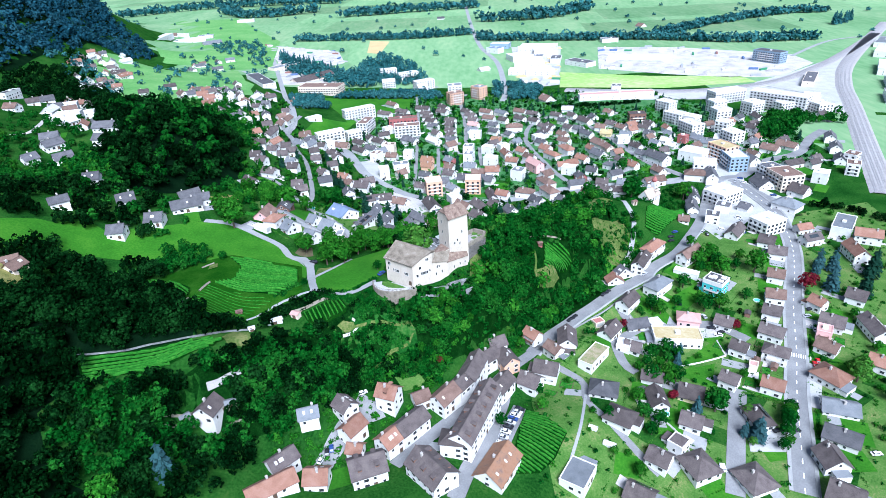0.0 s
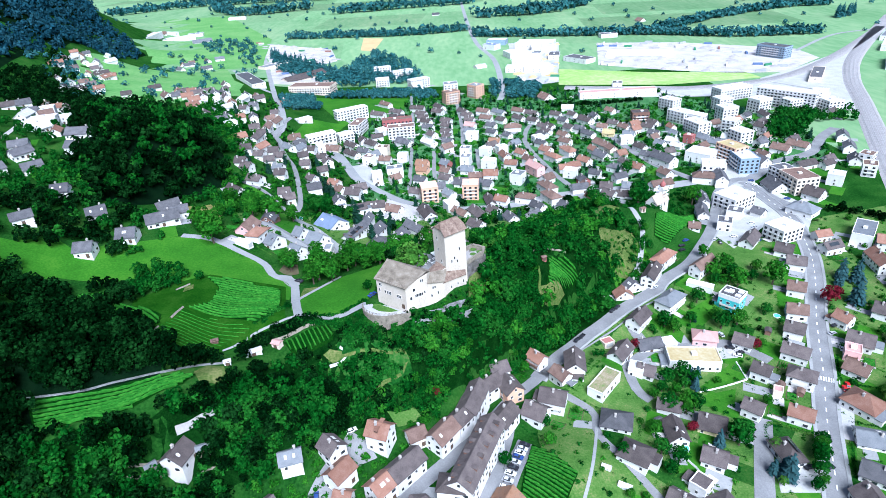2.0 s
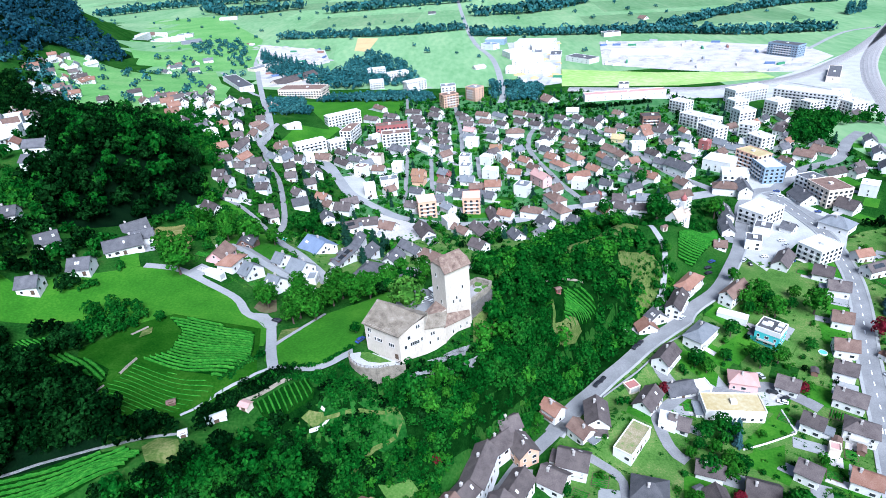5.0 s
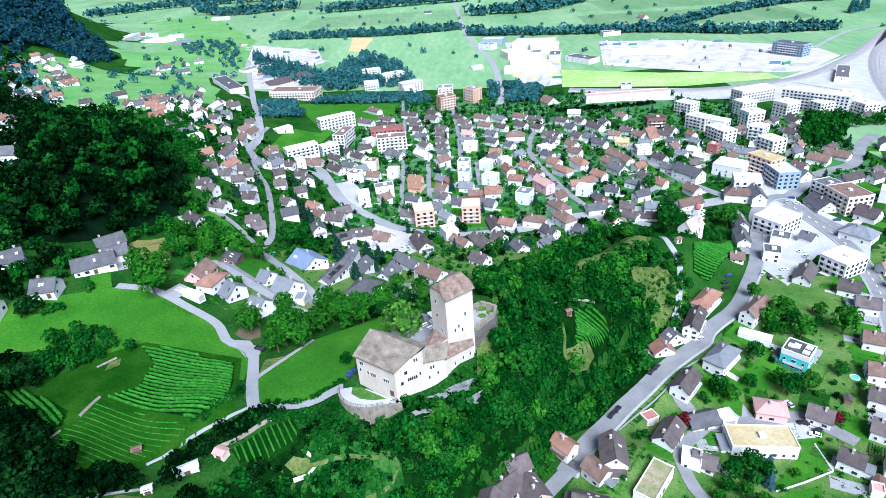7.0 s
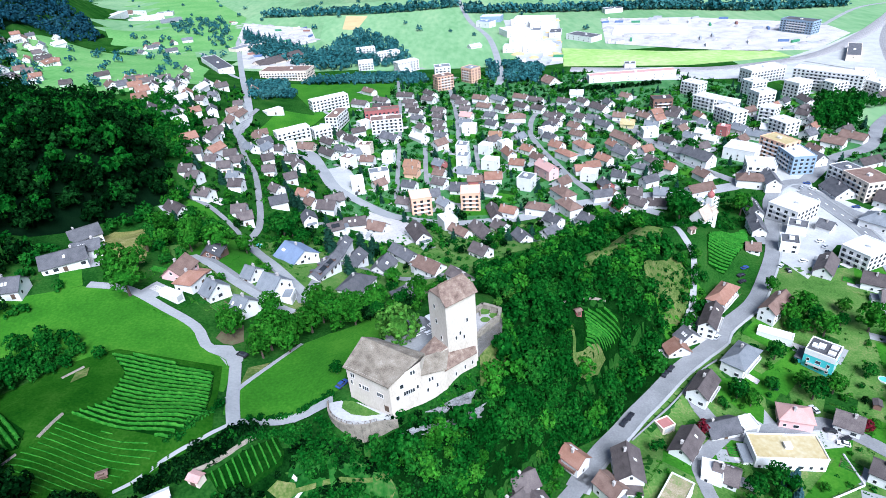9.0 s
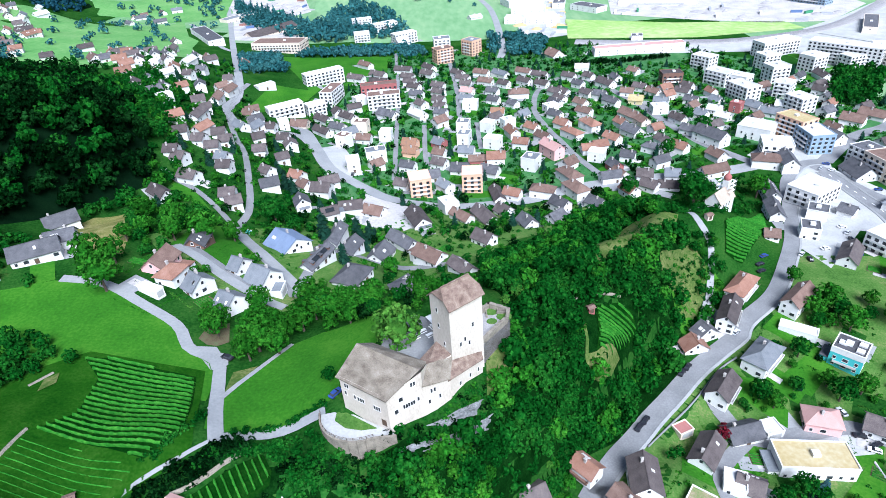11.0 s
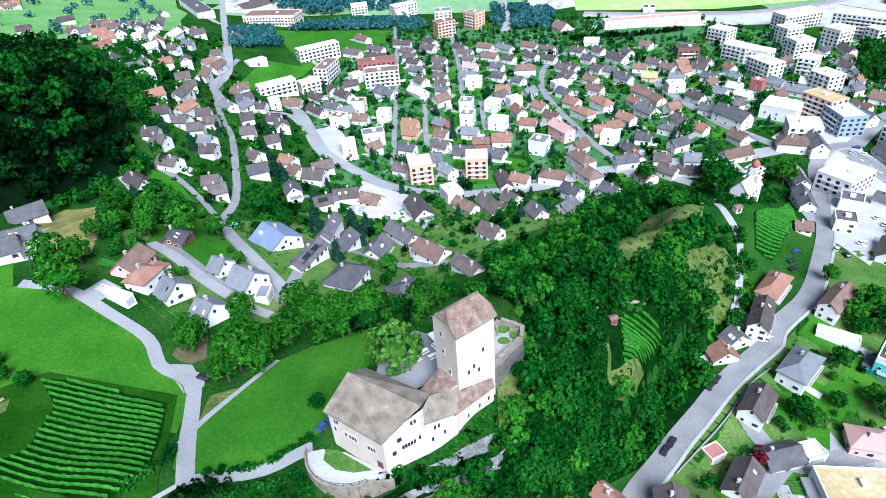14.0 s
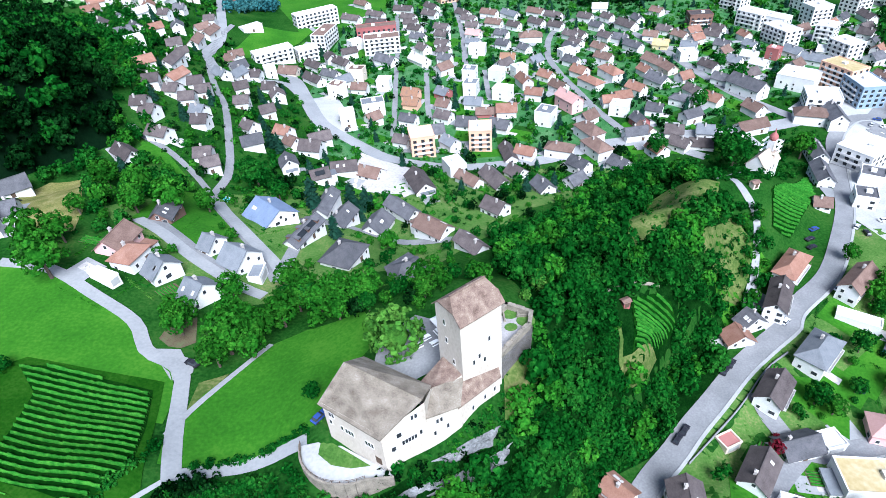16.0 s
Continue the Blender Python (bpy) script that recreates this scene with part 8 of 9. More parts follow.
def patches(name, mat, label, chance_of, size, lift, seed):
    """Level pieces of other ground laid square to the houses."""
    g = np.random.default_rng(seed)
    V, Q = [], []
    for plot in PLOTS:
        x, y = plot[1:3]
        if any(inside(z, [x], [y])[0] for z in (town_square, hotel_yard, school_yard)) or abs(y) > 560 or x < -200 and y < -20 or g.random() > chance_of:
            continue
        if abs(ground_z(x + 6, y) - ground_z(x - 6, y)) + abs(ground_z(x, y + 6) - ground_z(x, y - 6)) > 3.5 or -70 < x < 45 and -110 < y < -36:
            continue
        w, d = g.uniform(*size), g.uniform(*size) * 0.8
        cx, cy, t = beside(g, plot, d, w)
        if not off_road(cx, cy, 1.0):
            continue
        o, m = len(V), 5
        for i in range(m):
            for j in range(m):
                u, v = (i / (m - 1) - 0.5) * w, (j / (m - 1) - 0.5) * d
                px, py = cx + u * math.cos(t) - v * math.sin(t), cy + u * math.sin(t) + v * math.cos(t)
                V.append((px, py, ground_z(px, py) + lift))
        Q += [(o + i * m + j, o + (i + 1) * m + j, o + (i + 1) * m + j + 1, o + i * m + j + 1) for i in range(m - 1) for j in range(m - 1)]
    tagged(new(name, quads_mesh(name, V, Q, mat)), label, name, kind="stuff")


patches("lawns", MEADOW, "bright mown lawns beside the houses", 0.8, (9, 17), 0.18, 1)
patches("beds", GRASS, "dark green kitchen gardens beside the houses", 0.6, (8, 15), 0.15, 4)
patches("drives", GRAVEL_ROAD, "pale paved drives and forecourts beside the houses", 0.95, (5, 12), 0.25, 2)
patches("terraces", GRAVEL, "small pale terraces beside the houses", 0.7, (3.5, 7), 0.28, 3)

RIGHT = [(30, -150), (210, -150), (300, 40), (310, 110), (260, 100), (200, 30), (130, 10), (60, -40), (36, -66), (30, -84)]
UPHILL = [(-340, 110), (-330, 330), (-230, 420), (-180, 300), (-200, 200), (-260, 160), (-230, 60), (-160, 40), (-150, 20), (-190, 0)]
forest("garden_trees", scatter(SUBURB, 8.0, 31, HOLES, 0.6), BUSH, TOWN_MIX, "many green garden trees between the houses", 0.28, 0.9)
forest("garden_bushes", scatter(SUBURB, 6.2, 32, HOLES, 0.2), TUFT, (LEAF_MID, LEAF_SHADED, LEAF_MID), "green hedges and bushes between the houses", 0.14, 0.42)
forest("garden_conifers", scatter(SUBURB, 22.0, 33, HOLES, 1.0), FIRS, NEEDLE, "scattered dark conifers between the houses", 0.5, 0.95)
forest("garden_trees", scatter(RIGHT, 12.0, 34, HOLES, 0.8), CROWNS, TOWN_MIX, "green garden trees between the houses", 0.2, 0.6)
forest("garden_bushes", scatter(RIGHT, 6.0, 35, HOLES, 0.3), TUFT, (LEAF, LEAF_MID), "green shrubs in the gardens", 0.14, 0.36)
forest("hillside_trees", scatter(UPHILL, 13.0, 36, [WEST_LAWN], 2.0), SMALL, LEAF_MID, "dark trees among hillside houses", 0.5, 1.1)
VILLAGE = [(-130, 30), (-60, 25), (-10, 20), (30, 60), (120, 130), (60, 150), (-40, 170), (-90, 200), (-130, 150)]
forest("garden_trees", scatter(VILLAGE, 9.0, 37, HOLES, 0.8), CROWNS, TOWN_MIX, "green garden trees behind the castle", 0.3, 0.75)
forest("garden_bushes", scatter(VILLAGE, 5.6, 38, HOLES, 0.3), TUFT, (LEAF, LEAF_MID), "green bushes in the gardens behind the castle", 0.12, 0.34)
BIG_SLOPE = [(-42, -57), (-20, -70), (-28, -82), (-45, -92), (-62, -108), (-74, -128), (-92, -155), (-190, -170), (-230, -60), (-190, -20), (-140, -30), (-116, -60), (-112, -80), (-100, -82), (-72, -74), (-66, -66), (-55, -62)]
forest("forest", scatter(BIG_SLOPE, 5.0, 39, [wood_slope, wood_lower, VINE_F, vineyard_h, OPEN_GRASS, VINE_DARK, KITCHEN_PLOT, WEST_LAWN, WEST_TAN, vineyard_b, vineyard_a, terrace_slope, wood_near], 2.0), SMALL, LEAF_SHADED, "dark broadleaf wood on the hillside below the castle", 0.6, 1.3)
forest("slope_bushes", scatter(terrace_slope, 1.9, 40, (), 0.3), BUSH, LEAF_MID, "low green bushes on the terraced slope", 0.2, 0.5)
forest("slope_bushes", scatter(knoll_clearing, 4.0, 41, (), 0.3), BUSH, LEAF, "low bushes on the dry knoll", 0.12, 0.28)
CASTLE_FOOT = [(-14, -52.5), (-6, -48), (1, -43.2), (8, -38.2), (12, -33.5), (16, -38), (19, -42), (12, -48), (1, -54), (-8, -57.5)]
ROCK_EDGE = [(-6, -51.5), (3, -47.3), (11, -43.2), (10, -40.8), (2, -44.8), (-6, -49)]
forest("slope_bushes", scatter(CASTLE_FOOT, 1.8, 51, [ROCK_EDGE], None), BUSH, LEAF_MID, "green bushes along the foot of the castle wall", 0.1, 0.3)
FOOT = [(-34, -56), (-24, -58), (-12, -60), (4, -57), (16, -50), (22, -38), (27, -26), (22, -22), (17, -32), (9, -44), (-4, -51.5), (-13, -54.5), (-22, -55)]
forest("slope_bushes", scatter([(-9.5, -48.8), (-3.1, -46.2), (10.0, -36.8), (12.5, -32.0), (18.0, -26.5), (18.6, -32.8), (11.0, -42.5), (-1.1, -47.8)], 1.5, 69, [cliff_clearing], None), TUFT, (LEAF_MID, LEAF, LEAF_SHADED), "green bushes and ivy against the castle wall", 0.12, 0.34)
forest("slope_bushes", scatter(FOOT, 2.2, 42, (), 0.2), BUSH, LEAF_MID, "green bushes at the foot of the castle wall", 0.16, 0.42)
WEST_SIDE = [(-96, -150), (-240, -190), (-260, -40), (-200, -24), (-172, -30), (-146, -16), (-116, -60), (-97, -82), (-66, -70), (-42, -80), (-58, -100), (-80, -118)]
forest("forest", scatter(WEST_SIDE, 5.2, 48, [wood_slope, wood_lower, VINE_F, vineyard_b, wood_near, BIG_SLOPE, OPEN_GRASS, VINE_DARK, KITCHEN_PLOT, WEST_LAWN, WEST_TAN], 2.0), SMALL, LEAF_SHADED, "dense dark wood on the western hillside", 0.7, 1.35)
GULLY = [(-100, -98), (-84, -90), (-62, -78), (-40, -84), (-54, -104), (-74, -116), (-100, -134), (-130, -146), (-128, -124)]
forest("forest", scatter(GULLY, 3.0, 49, [VINE_F], 1.0), BUSH, (LEAF_MID, LEAF_MID, LEAF_SHADED), "green bushes and young trees above the old town", 0.35, 0.7)
BACK = [(-190, -20), (-150, 5), (-140, 30), (-165, 60), (-190, 60), (-235, 20)]
forest("forest", scatter(BACK, 6.5, 50, [front_lawn, meadow, wood_west, WEST_LAWN, WEST_TAN], 2.5), BUSH, LEAF_MID, "green trees round the hillside meadow", 0.5, 1.0)
EAST_SIDE = [(-20, -66), (0, -60), (12, -50), (24, -22), (40, 0), (60, 20), (100, 45), (118, 60), (126, 44), (106, 24), (86, 9), (67, -9), (52, -25), (40, -37), (26, -49), (8, -66)]
forest("forest", scatter(EAST_SIDE, 5.6, 52, [wood_ridge, VINE_EDGE, cliff_clearing, EAST_CLEAR, DRY_SLOPE, DRY_KNOLL], 1.2), CROWNS, RIDGE_MIX, "green broadleaf trees on the hillside above the street", 0.55, 1.05)
forest("slope_bushes", scatter(EAST_SIDE, 3.6, 55, [VINE_EDGE, cliff_clearing, EAST_CLEAR, DRY_SLOPE, DRY_KNOLL], 0.8), BUSH, LEAF_MID, "green undergrowth on the steep hillside above the street", 0.25, 0.5)
ROW_SLOPE = [(-58, -59), (-24, -53), (21, -44), (40, -33), (18, -53), (-1, -74), (-17, -79), (-33, -84), (-45, -83), (-56, -93)]
forest("slope_bushes", scatter(ROW_SLOPE, 2.5, 53, [EAST_SIDE], 0.8), BUSH, (LEAF_MID, LEAF_SHADED), "green bushes on the steep slope above the old town", 0.24, 0.55)
forest("slope_bushes", scatter([(10, -60), (38, -39), (46, -29), (36, -24), (20, -42), (6, -54)], 2.6, 57, (), None), BUSH, LEAF_MID, "green bushes above the street bend", 0.35, 0.7)
forest("slope_bushes", scatter(cliff_clearing, 2.6, 58, (), None), BUSH, LEAF_MID, "low bushes on the dry slope beside the keep", 0.1, 0.25)
forest("slope_bushes", scatter(wood_ridge, 4.2, 59, CLEAR, 1.0), BUSH, LEAF_MID, "green undergrowth in the wood on the castle hill", 0.3, 0.6)
forest("slope_bushes", scatter([(-56.4, -50.3), (-35.7, -46.8), (-30.7, -54.8), (-24.1, -55.9), (-27.8, -60.9), (-41.6, -56.9), (-47.0, -57.4), (-50.1, -52.0)], 2.0, 60, (), 0.8), BUSH, LEAF_MID, "green bushes below the castle road", 0.2, 0.45)
forest("slope_bushes", scatter([(-58, -50), (-64, -55.5), (-72, -60.5), (-82, -68), (-78, -70.5), (-68, -65), (-60, -60), (-52, -50.5), (-50, -46.8)], 2.0, 61, (), -0.6), BUSH, LEAF_SHADED, "dark row of bushes above the small vineyard", 0.3, 0.6)
forest("slope_bushes", scatter([(-74, -57), (-70, -52), (-67, -48), (-65.6, -40), (-67, -39), (-69, -46), (-73, -52), (-77, -56)], 1.6, 62, (), 0.4), BUSH, LEAF_MID, "green bushes between vineyard and lane", 0.15, 0.4)
for poly, seed in (([(42, -4), (50, 6), (62, 9.5), (70, 11), (78, 17), (70, 26), (62, 20), (56, 15), (46, 14), (38, 4)], 63), ([(72.5, 8), (66.5, 0), (58.5, -9), (52, -17), (58, -18), (70, -6), (82, 8)], 64), ([(46, -5), (45, -17), (50, -18), (44, -22), (38, -10), (41, -3)], 65)):
    forest("forest", scatter(poly, 4.6, seed, (), 0.8), CROWNS, RIDGE_MIX, "green trees round the small hill vineyard", 0.45, 0.85)
    forest("slope_bushes", scatter(poly, 2.7, seed + 10, (), 0.5), BUSH, LEAF_MID, "green undergrowth round the small hill vineyard", 0.25, 0.5)
for zone, gap, seed in ((DRY_SLOPE, 2.6, 76), (DRY_KNOLL, 4.2, 77)):
    forest("slope_bushes", scatter(zone, gap, seed, (), 0.5), TUFT, (LEAF_MID, LEAF), "low bushes on the dry grass", 0.12, 0.4)
forest("slope_bushes", scatter(EAST_CLEAR, 3.2, 62, (), 0.3), BUSH, LEAF_MID, "scattered bushes on the dry hillside", 0.15, 0.4)
forest("forest", scatter([(117.0, 67.9), (122.6, 67.2), (125.4, 54.1), (116.9, 33.7), (107.6, 25.8), (107.4, 36.3), (113.1, 49.9)], 4.2, 67, (), None), CROWNS, RIDGE_MIX, "green trees between the cliff and the street houses", 0.4, 0.75)
forest("forest", scatter([(-24.0, -53.5), (-10.0, -57.5), (12.0, -47.0), (20.0, -46.0), (35.0, -35.0), (27.0, -46.0), (14.0, -57.0), (-6.0, -68.0), (-14.0, -66.0)], 4.0, 68, (), 1.0), CROWNS, RIDGE_MIX, "green trees on the slope below the castle", 0.4, 0.8)
BACKYARDS = [(-62, -98), (-30, -86), (0, -75), (18, -55), (40, -34), (45, -40), (22, -60), (4, -82), (-14, -100), (-40, -122), (-72, -118)]
forest("garden_bushes", scatter(BACKYARDS, 2.8, 56, (), 0.5), BUSH, LEAF, "green shrubs in the back gardens of the old town", 0.2, 0.5)
forest("slope_bushes", scatter([(-42, -83), (-15, -73), (10, -57), (22, -49), (31, -47), (17, -58), (1, -74), (-10, -83), (-28, -88)], 2.5, 66, (), 0.4), BUSH, (LEAF_MID, LEAF, LEAF_MID), "green shrubs and saplings above the old town", 0.25, 0.55)
sheet("lawn", [(-25, -79.8), (-14.5, -77.5), (-11.5, -81.5), (-20.9, -85.2)], MOWN, "bright lawn in a walled back garden", 3.0, 0.3)
hedge_line([(-25.5, -80), (-14.5, -77), (-11, -81.5)], 0.8, 92, LEAF_MID, "low hedge round a back garden", TUFT, 0.12, 0.17, 1)
CHAPEL_YARD = [(140, 144), (171, 169), (197, 179), (208, 160), (199, 133), (170, 115), (126, 72), (115, 78)]
forest("slope_bushes", scatter(CHAPEL_YARD, 3.6, 54, [vineyard_e], 1.0), BUSH, LEAF_MID, "green bushes and small trees round the chapel", 0.2, 0.55)
TOWN_SLOPE = [(-32, -60), (0, -58), (24, -46), (34, -50), (20, -62), (5, -76), (-8, -86), (-25, -84), (-34, -72)]
forest("forest", scatter(TOWN_SLOPE, 3.8, 47, [terrace_slope, wood_ridge], 1.5), CROWNS, RIDGE_MIX, "green trees on the slope above the old town", 0.4, 0.8)
for pts, s in (([(-57, -45.5), (-49, -43), (-41, -41), (-34, -39)], 0.3), ([(-62, -57), (-52, -52), (-44, -49)], 0.42)):
    hedge_line(pts, 1.6, int(s * 900), LEAF_MID, "dark clipped hedge along the lane", BUSH, s * 0.8, s * 1.2, 2)
forest("field_trees", scatter([(-700, 700), (900, 700), (1100, 1800), (-900, 1800)], 110.0, 43, [yard_building_site, yard_industry, quarry_yard], None), BUSH, LEAF_HAZE, "single dark trees on the valley fields", 0.8, 1.6)


# ---- clipped hedges and fences round the gardens of the nearer houses ----
hedge_rng = random.Random(21)
plots = [p for p in PLOTS if (35 < p[1] < 260 and -150 < p[2] < 60) or (-130 < p[1] < 10 and 15 < p[2] < 130)]
house_places = np.array([(p[1], p[2], 0.45 * math.hypot(p[3], p[4])) for p in PLOTS])


def free_of_houses(x, y, own, gap):
    d = np.hypot(house_places[:, 0] - x, house_places[:, 1] - y) - house_places[:, 2]
    d[own] = 99
    return d.min() > gap


for n, p in enumerate(plots[:90]):
    _, x, y, long, deep, turn = p[:6]
    own = PLOTS.index(p)
    a = radians(turn + hedge_rng.choice((0, 90, 180, 270)))
    u, v = (math.cos(a), math.sin(a)), (-math.sin(a), math.cos(a))
    h, w = long / 2 + hedge_rng.uniform(3.0, 6.5), deep / 2 + hedge_rng.uniform(3.0, 6.5)
    ends = [(x + h * u[0] * i + w * v[0] * j, y + h * u[1] * i + w * v[1] * j) for i, j in ((-1, -1), (1, -1), (1, 0.8))]
    row = np.concatenate([along(ends[:2], 0.95), along(ends[1:], 0.95)])
    free = [q for q in row if off_road(q[0], q[1], 0.5) and free_of_houses(q[0], q[1], own, 0.3)]
    if len(free) > 8:
        free = np.array(free)
        forest("hedge", (free[:, 0], free[:, 1], np.random.default_rng(n)), TUFT, (LEAF_MID, LEAF, LEAF, LEAF_BRIGHT)[n % 4], "clipped green hedge round a garden", 0.13, 0.2)

bed_rng = np.random.default_rng(5)
soil, rows_v, rows_q = [[], []], [], []
for p in plots:
    if bed_rng.random() > 0.5:
        continue
    wide, out = bed_rng.uniform(3.5, 6.5), bed_rng.uniform(4, 7)
    cx, cy, t = beside(bed_rng, p, wide, out + 3)
    if not off_road(cx, cy, 3.0) or not free_of_houses(cx, cy, PLOTS.index(p), 2.5):
        continue
    u, v, o = np.array((math.cos(t), math.sin(t))), np.array((-math.sin(t), math.cos(t))), len(soil[0])
    for i in range(4):
        for j in range(4):
            q = np.array((cx, cy)) + u * (i / 3 - 0.5) * out + v * (j / 3 - 0.5) * wide
            soil[0].append((*q, ground_z(*q) + 0.3))
    soil[1] += [(o + i * 4 + j, o + i * 4 + 4 + j, o + i * 4 + 5 + j, o + i * 4 + 1 + j) for i in range(3) for j in range(3)]
    for k in np.arange(-wide / 2 + 0.5, wide / 2 - 0.2, 0.95):
        o, m = len(rows_v), 7
        for side, up in ((-0.28, 0.28), (-0.12, 0.75), (0.12, 0.75), (0.28, 0.28)):
            for i in range(m):
                q = np.array((cx, cy)) + u * (i / (m - 1) - 0.5) * (out - 0.6) + v * (k + side * bed_rng.uniform(0.6, 1.5))
                rows_v.append((*q, ground_z(*q) + up * bed_rng.uniform(0.6, 1.2) + 0.05))
        rows_q += [(o + r * m + i, o + (r + 1) * m + i, o + (r + 1) * m + i + 1, o + r * m + i + 1) for r in range(3) for i in range(m - 1)]
tagged(new("vegetable_beds", quads_mesh("vegetable_beds", *soil, EARTH)), "brown dug vegetable beds beside the houses", "garden beds", kind="stuff")
tagged(new("vegetable_rows", quads_mesh("vegetable_rows", rows_v, rows_q, VINE)), "green rows of vegetables in the garden beds", "vegetables", kind="stuff")

# ---- annexes and balconies of the nearer houses ----
add_rng = random.Random(44)
for p in plots:
    root, x, y, long, deep, turn, eave, near, rc, wc = p
    if eave < 3.2:
        continue
    own = PLOTS.index(p)
    a = radians(turn)
    if add_rng.random() < 0.6:
        side = add_rng.choice((1, -1))
        l, d = add_rng.uniform(2.8, 4.2), deep * add_rng.uniform(0.5, 0.8)
        cx, cy = x + math.cos(a) * side * (long / 2 + l / 2), y + math.sin(a) * side * (long / 2 + l / 2)
        if off_road(cx, cy, 2.2) and free_of_houses(cx, cy, own, 1.5):
            x0, x1 = sorted((side * long / 2, side * (long / 2 + l)))
            y0 = add_rng.uniform(-deep / 2, deep / 2 - d)
            low = min(ground_z(cx, cy) - root.location.z - 0.6, 0)
            part("annex", Build().box(x0, y0, low, x1, y0 + d, 2.7, 0).box(x0 - 0.002, y0 - 0.2, 2.7, x1 + 0.2, y0 + d + 0.2, 2.95, 1).mesh("annex", [WALLS[wc], ROOFS["n" if add_rng.random() < 0.5 else rc]]), root, label="low annex with a flat roof")
    if eave > 5.0 and add_rng.random() < 0.75:
        s = -1 if math.cos(a) > 0 else 1
        w = long * add_rng.uniform(0.3, 0.42)
        y0, y1 = sorted((s * deep / 2, s * (deep / 2 + 1.3)))
        e0, e1 = sorted((s * (deep / 2 + 1.22), s * (deep / 2 + 1.3)))
        part("balcony", Build().box(-w, y0, 2.75, w, y1, 2.9).box(-w, e0, 2.9, w, e1, 3.85).box(-w, y0, 2.9, -w + 0.08, y1, 3.85).box(w - 0.08, y0, 2.9, w, y1, 3.85).mesh("balcony", WALLS["b"] if add_rng.random() < 0.6 else FRAME), root, label="balcony with a boarded rail")
    if add_rng.random() < 0.22 and root.children:
        cover = [c for c in root.children if c.name.startswith("roof")]
        if cover and rc in "bktn" and cover[0].name.split(".")[0] == "roof" and eave + 1.5 < eave + deep * 0.39 and long > 8:
            k = 0.78
            z = eave + 0.25 + (deep / 2 - deep * 0.27) * k
            part("solar_panel", Build().box(-long * 0.28, -deep * 0.16, 0.0, long * 0.28, deep * 0.16, 0.1).mesh("solar_panel", GLASS), cover[0], pose(0, -deep * 0.27, z + 0.22, math.degrees(math.atan(k)), 0, 0), "dark solar panels")


# ---- garden things beside the nearer houses ----
for x, y, s, k in ((97.7, -81.3, 0.5, "red"), (79.3, -94.6, 0.95, "dark"), (117.7, -84.4, 0.8, "dark"), (125.1, -92.8, 0.7, "bright"), (141.4, -94.7, 0.9, "green"), (122.8, -103.1, 0.75, "blue"), (119.2, -109.1, 0.5, "bright"), (108.6, -56.5, 0.7, "blue"), (101, -65.8, 0.9, "green"), (-4.9, -75.4, 0.5, "red"), (147.8, -114.7, 0.5, "red"), (88, -62, 0.6, "green"), (93, -58, 0.7, "dark"), (135, -68, 0.55, "green"), (152, -30, 0.6, "green"), (178, 30, 0.9, "green"), (172, 22, 0.8, "dark"), (150, 20, 0.85, "dark"), (126, -8, 0.8, "dark"), (104, -14, 0.5, "dark"), (212, -28, 0.7, "green"), (206, -55, 0.7, "green"), (190, -88, 0.8, "dark"), (70, -120, 0.8, "green"), (62, -112, 0.5, "green")):
    tree(x, y, s, k)
for x, y, s in ((-63.8, 15.8, 1.2), (-76.8, 4.7, 1.0), (-125.9, 33.3, 1.6), (-119, 36, 1.3), (-57.1, -0.5, 1.5), (-48.7, 25, 1.4), (-41, 17, 1.35), (-33.5, 11.1, 1.4), (-21.8, 5, 1.3), (-6.2, -1.8, 1.0), (-96, 66, 1.7), (-101, 72, 1.4), (-88, 74, 1.2), (-20, 62, 1.1)):
    tree(x, y, s, "green", "behind the castle meadow")

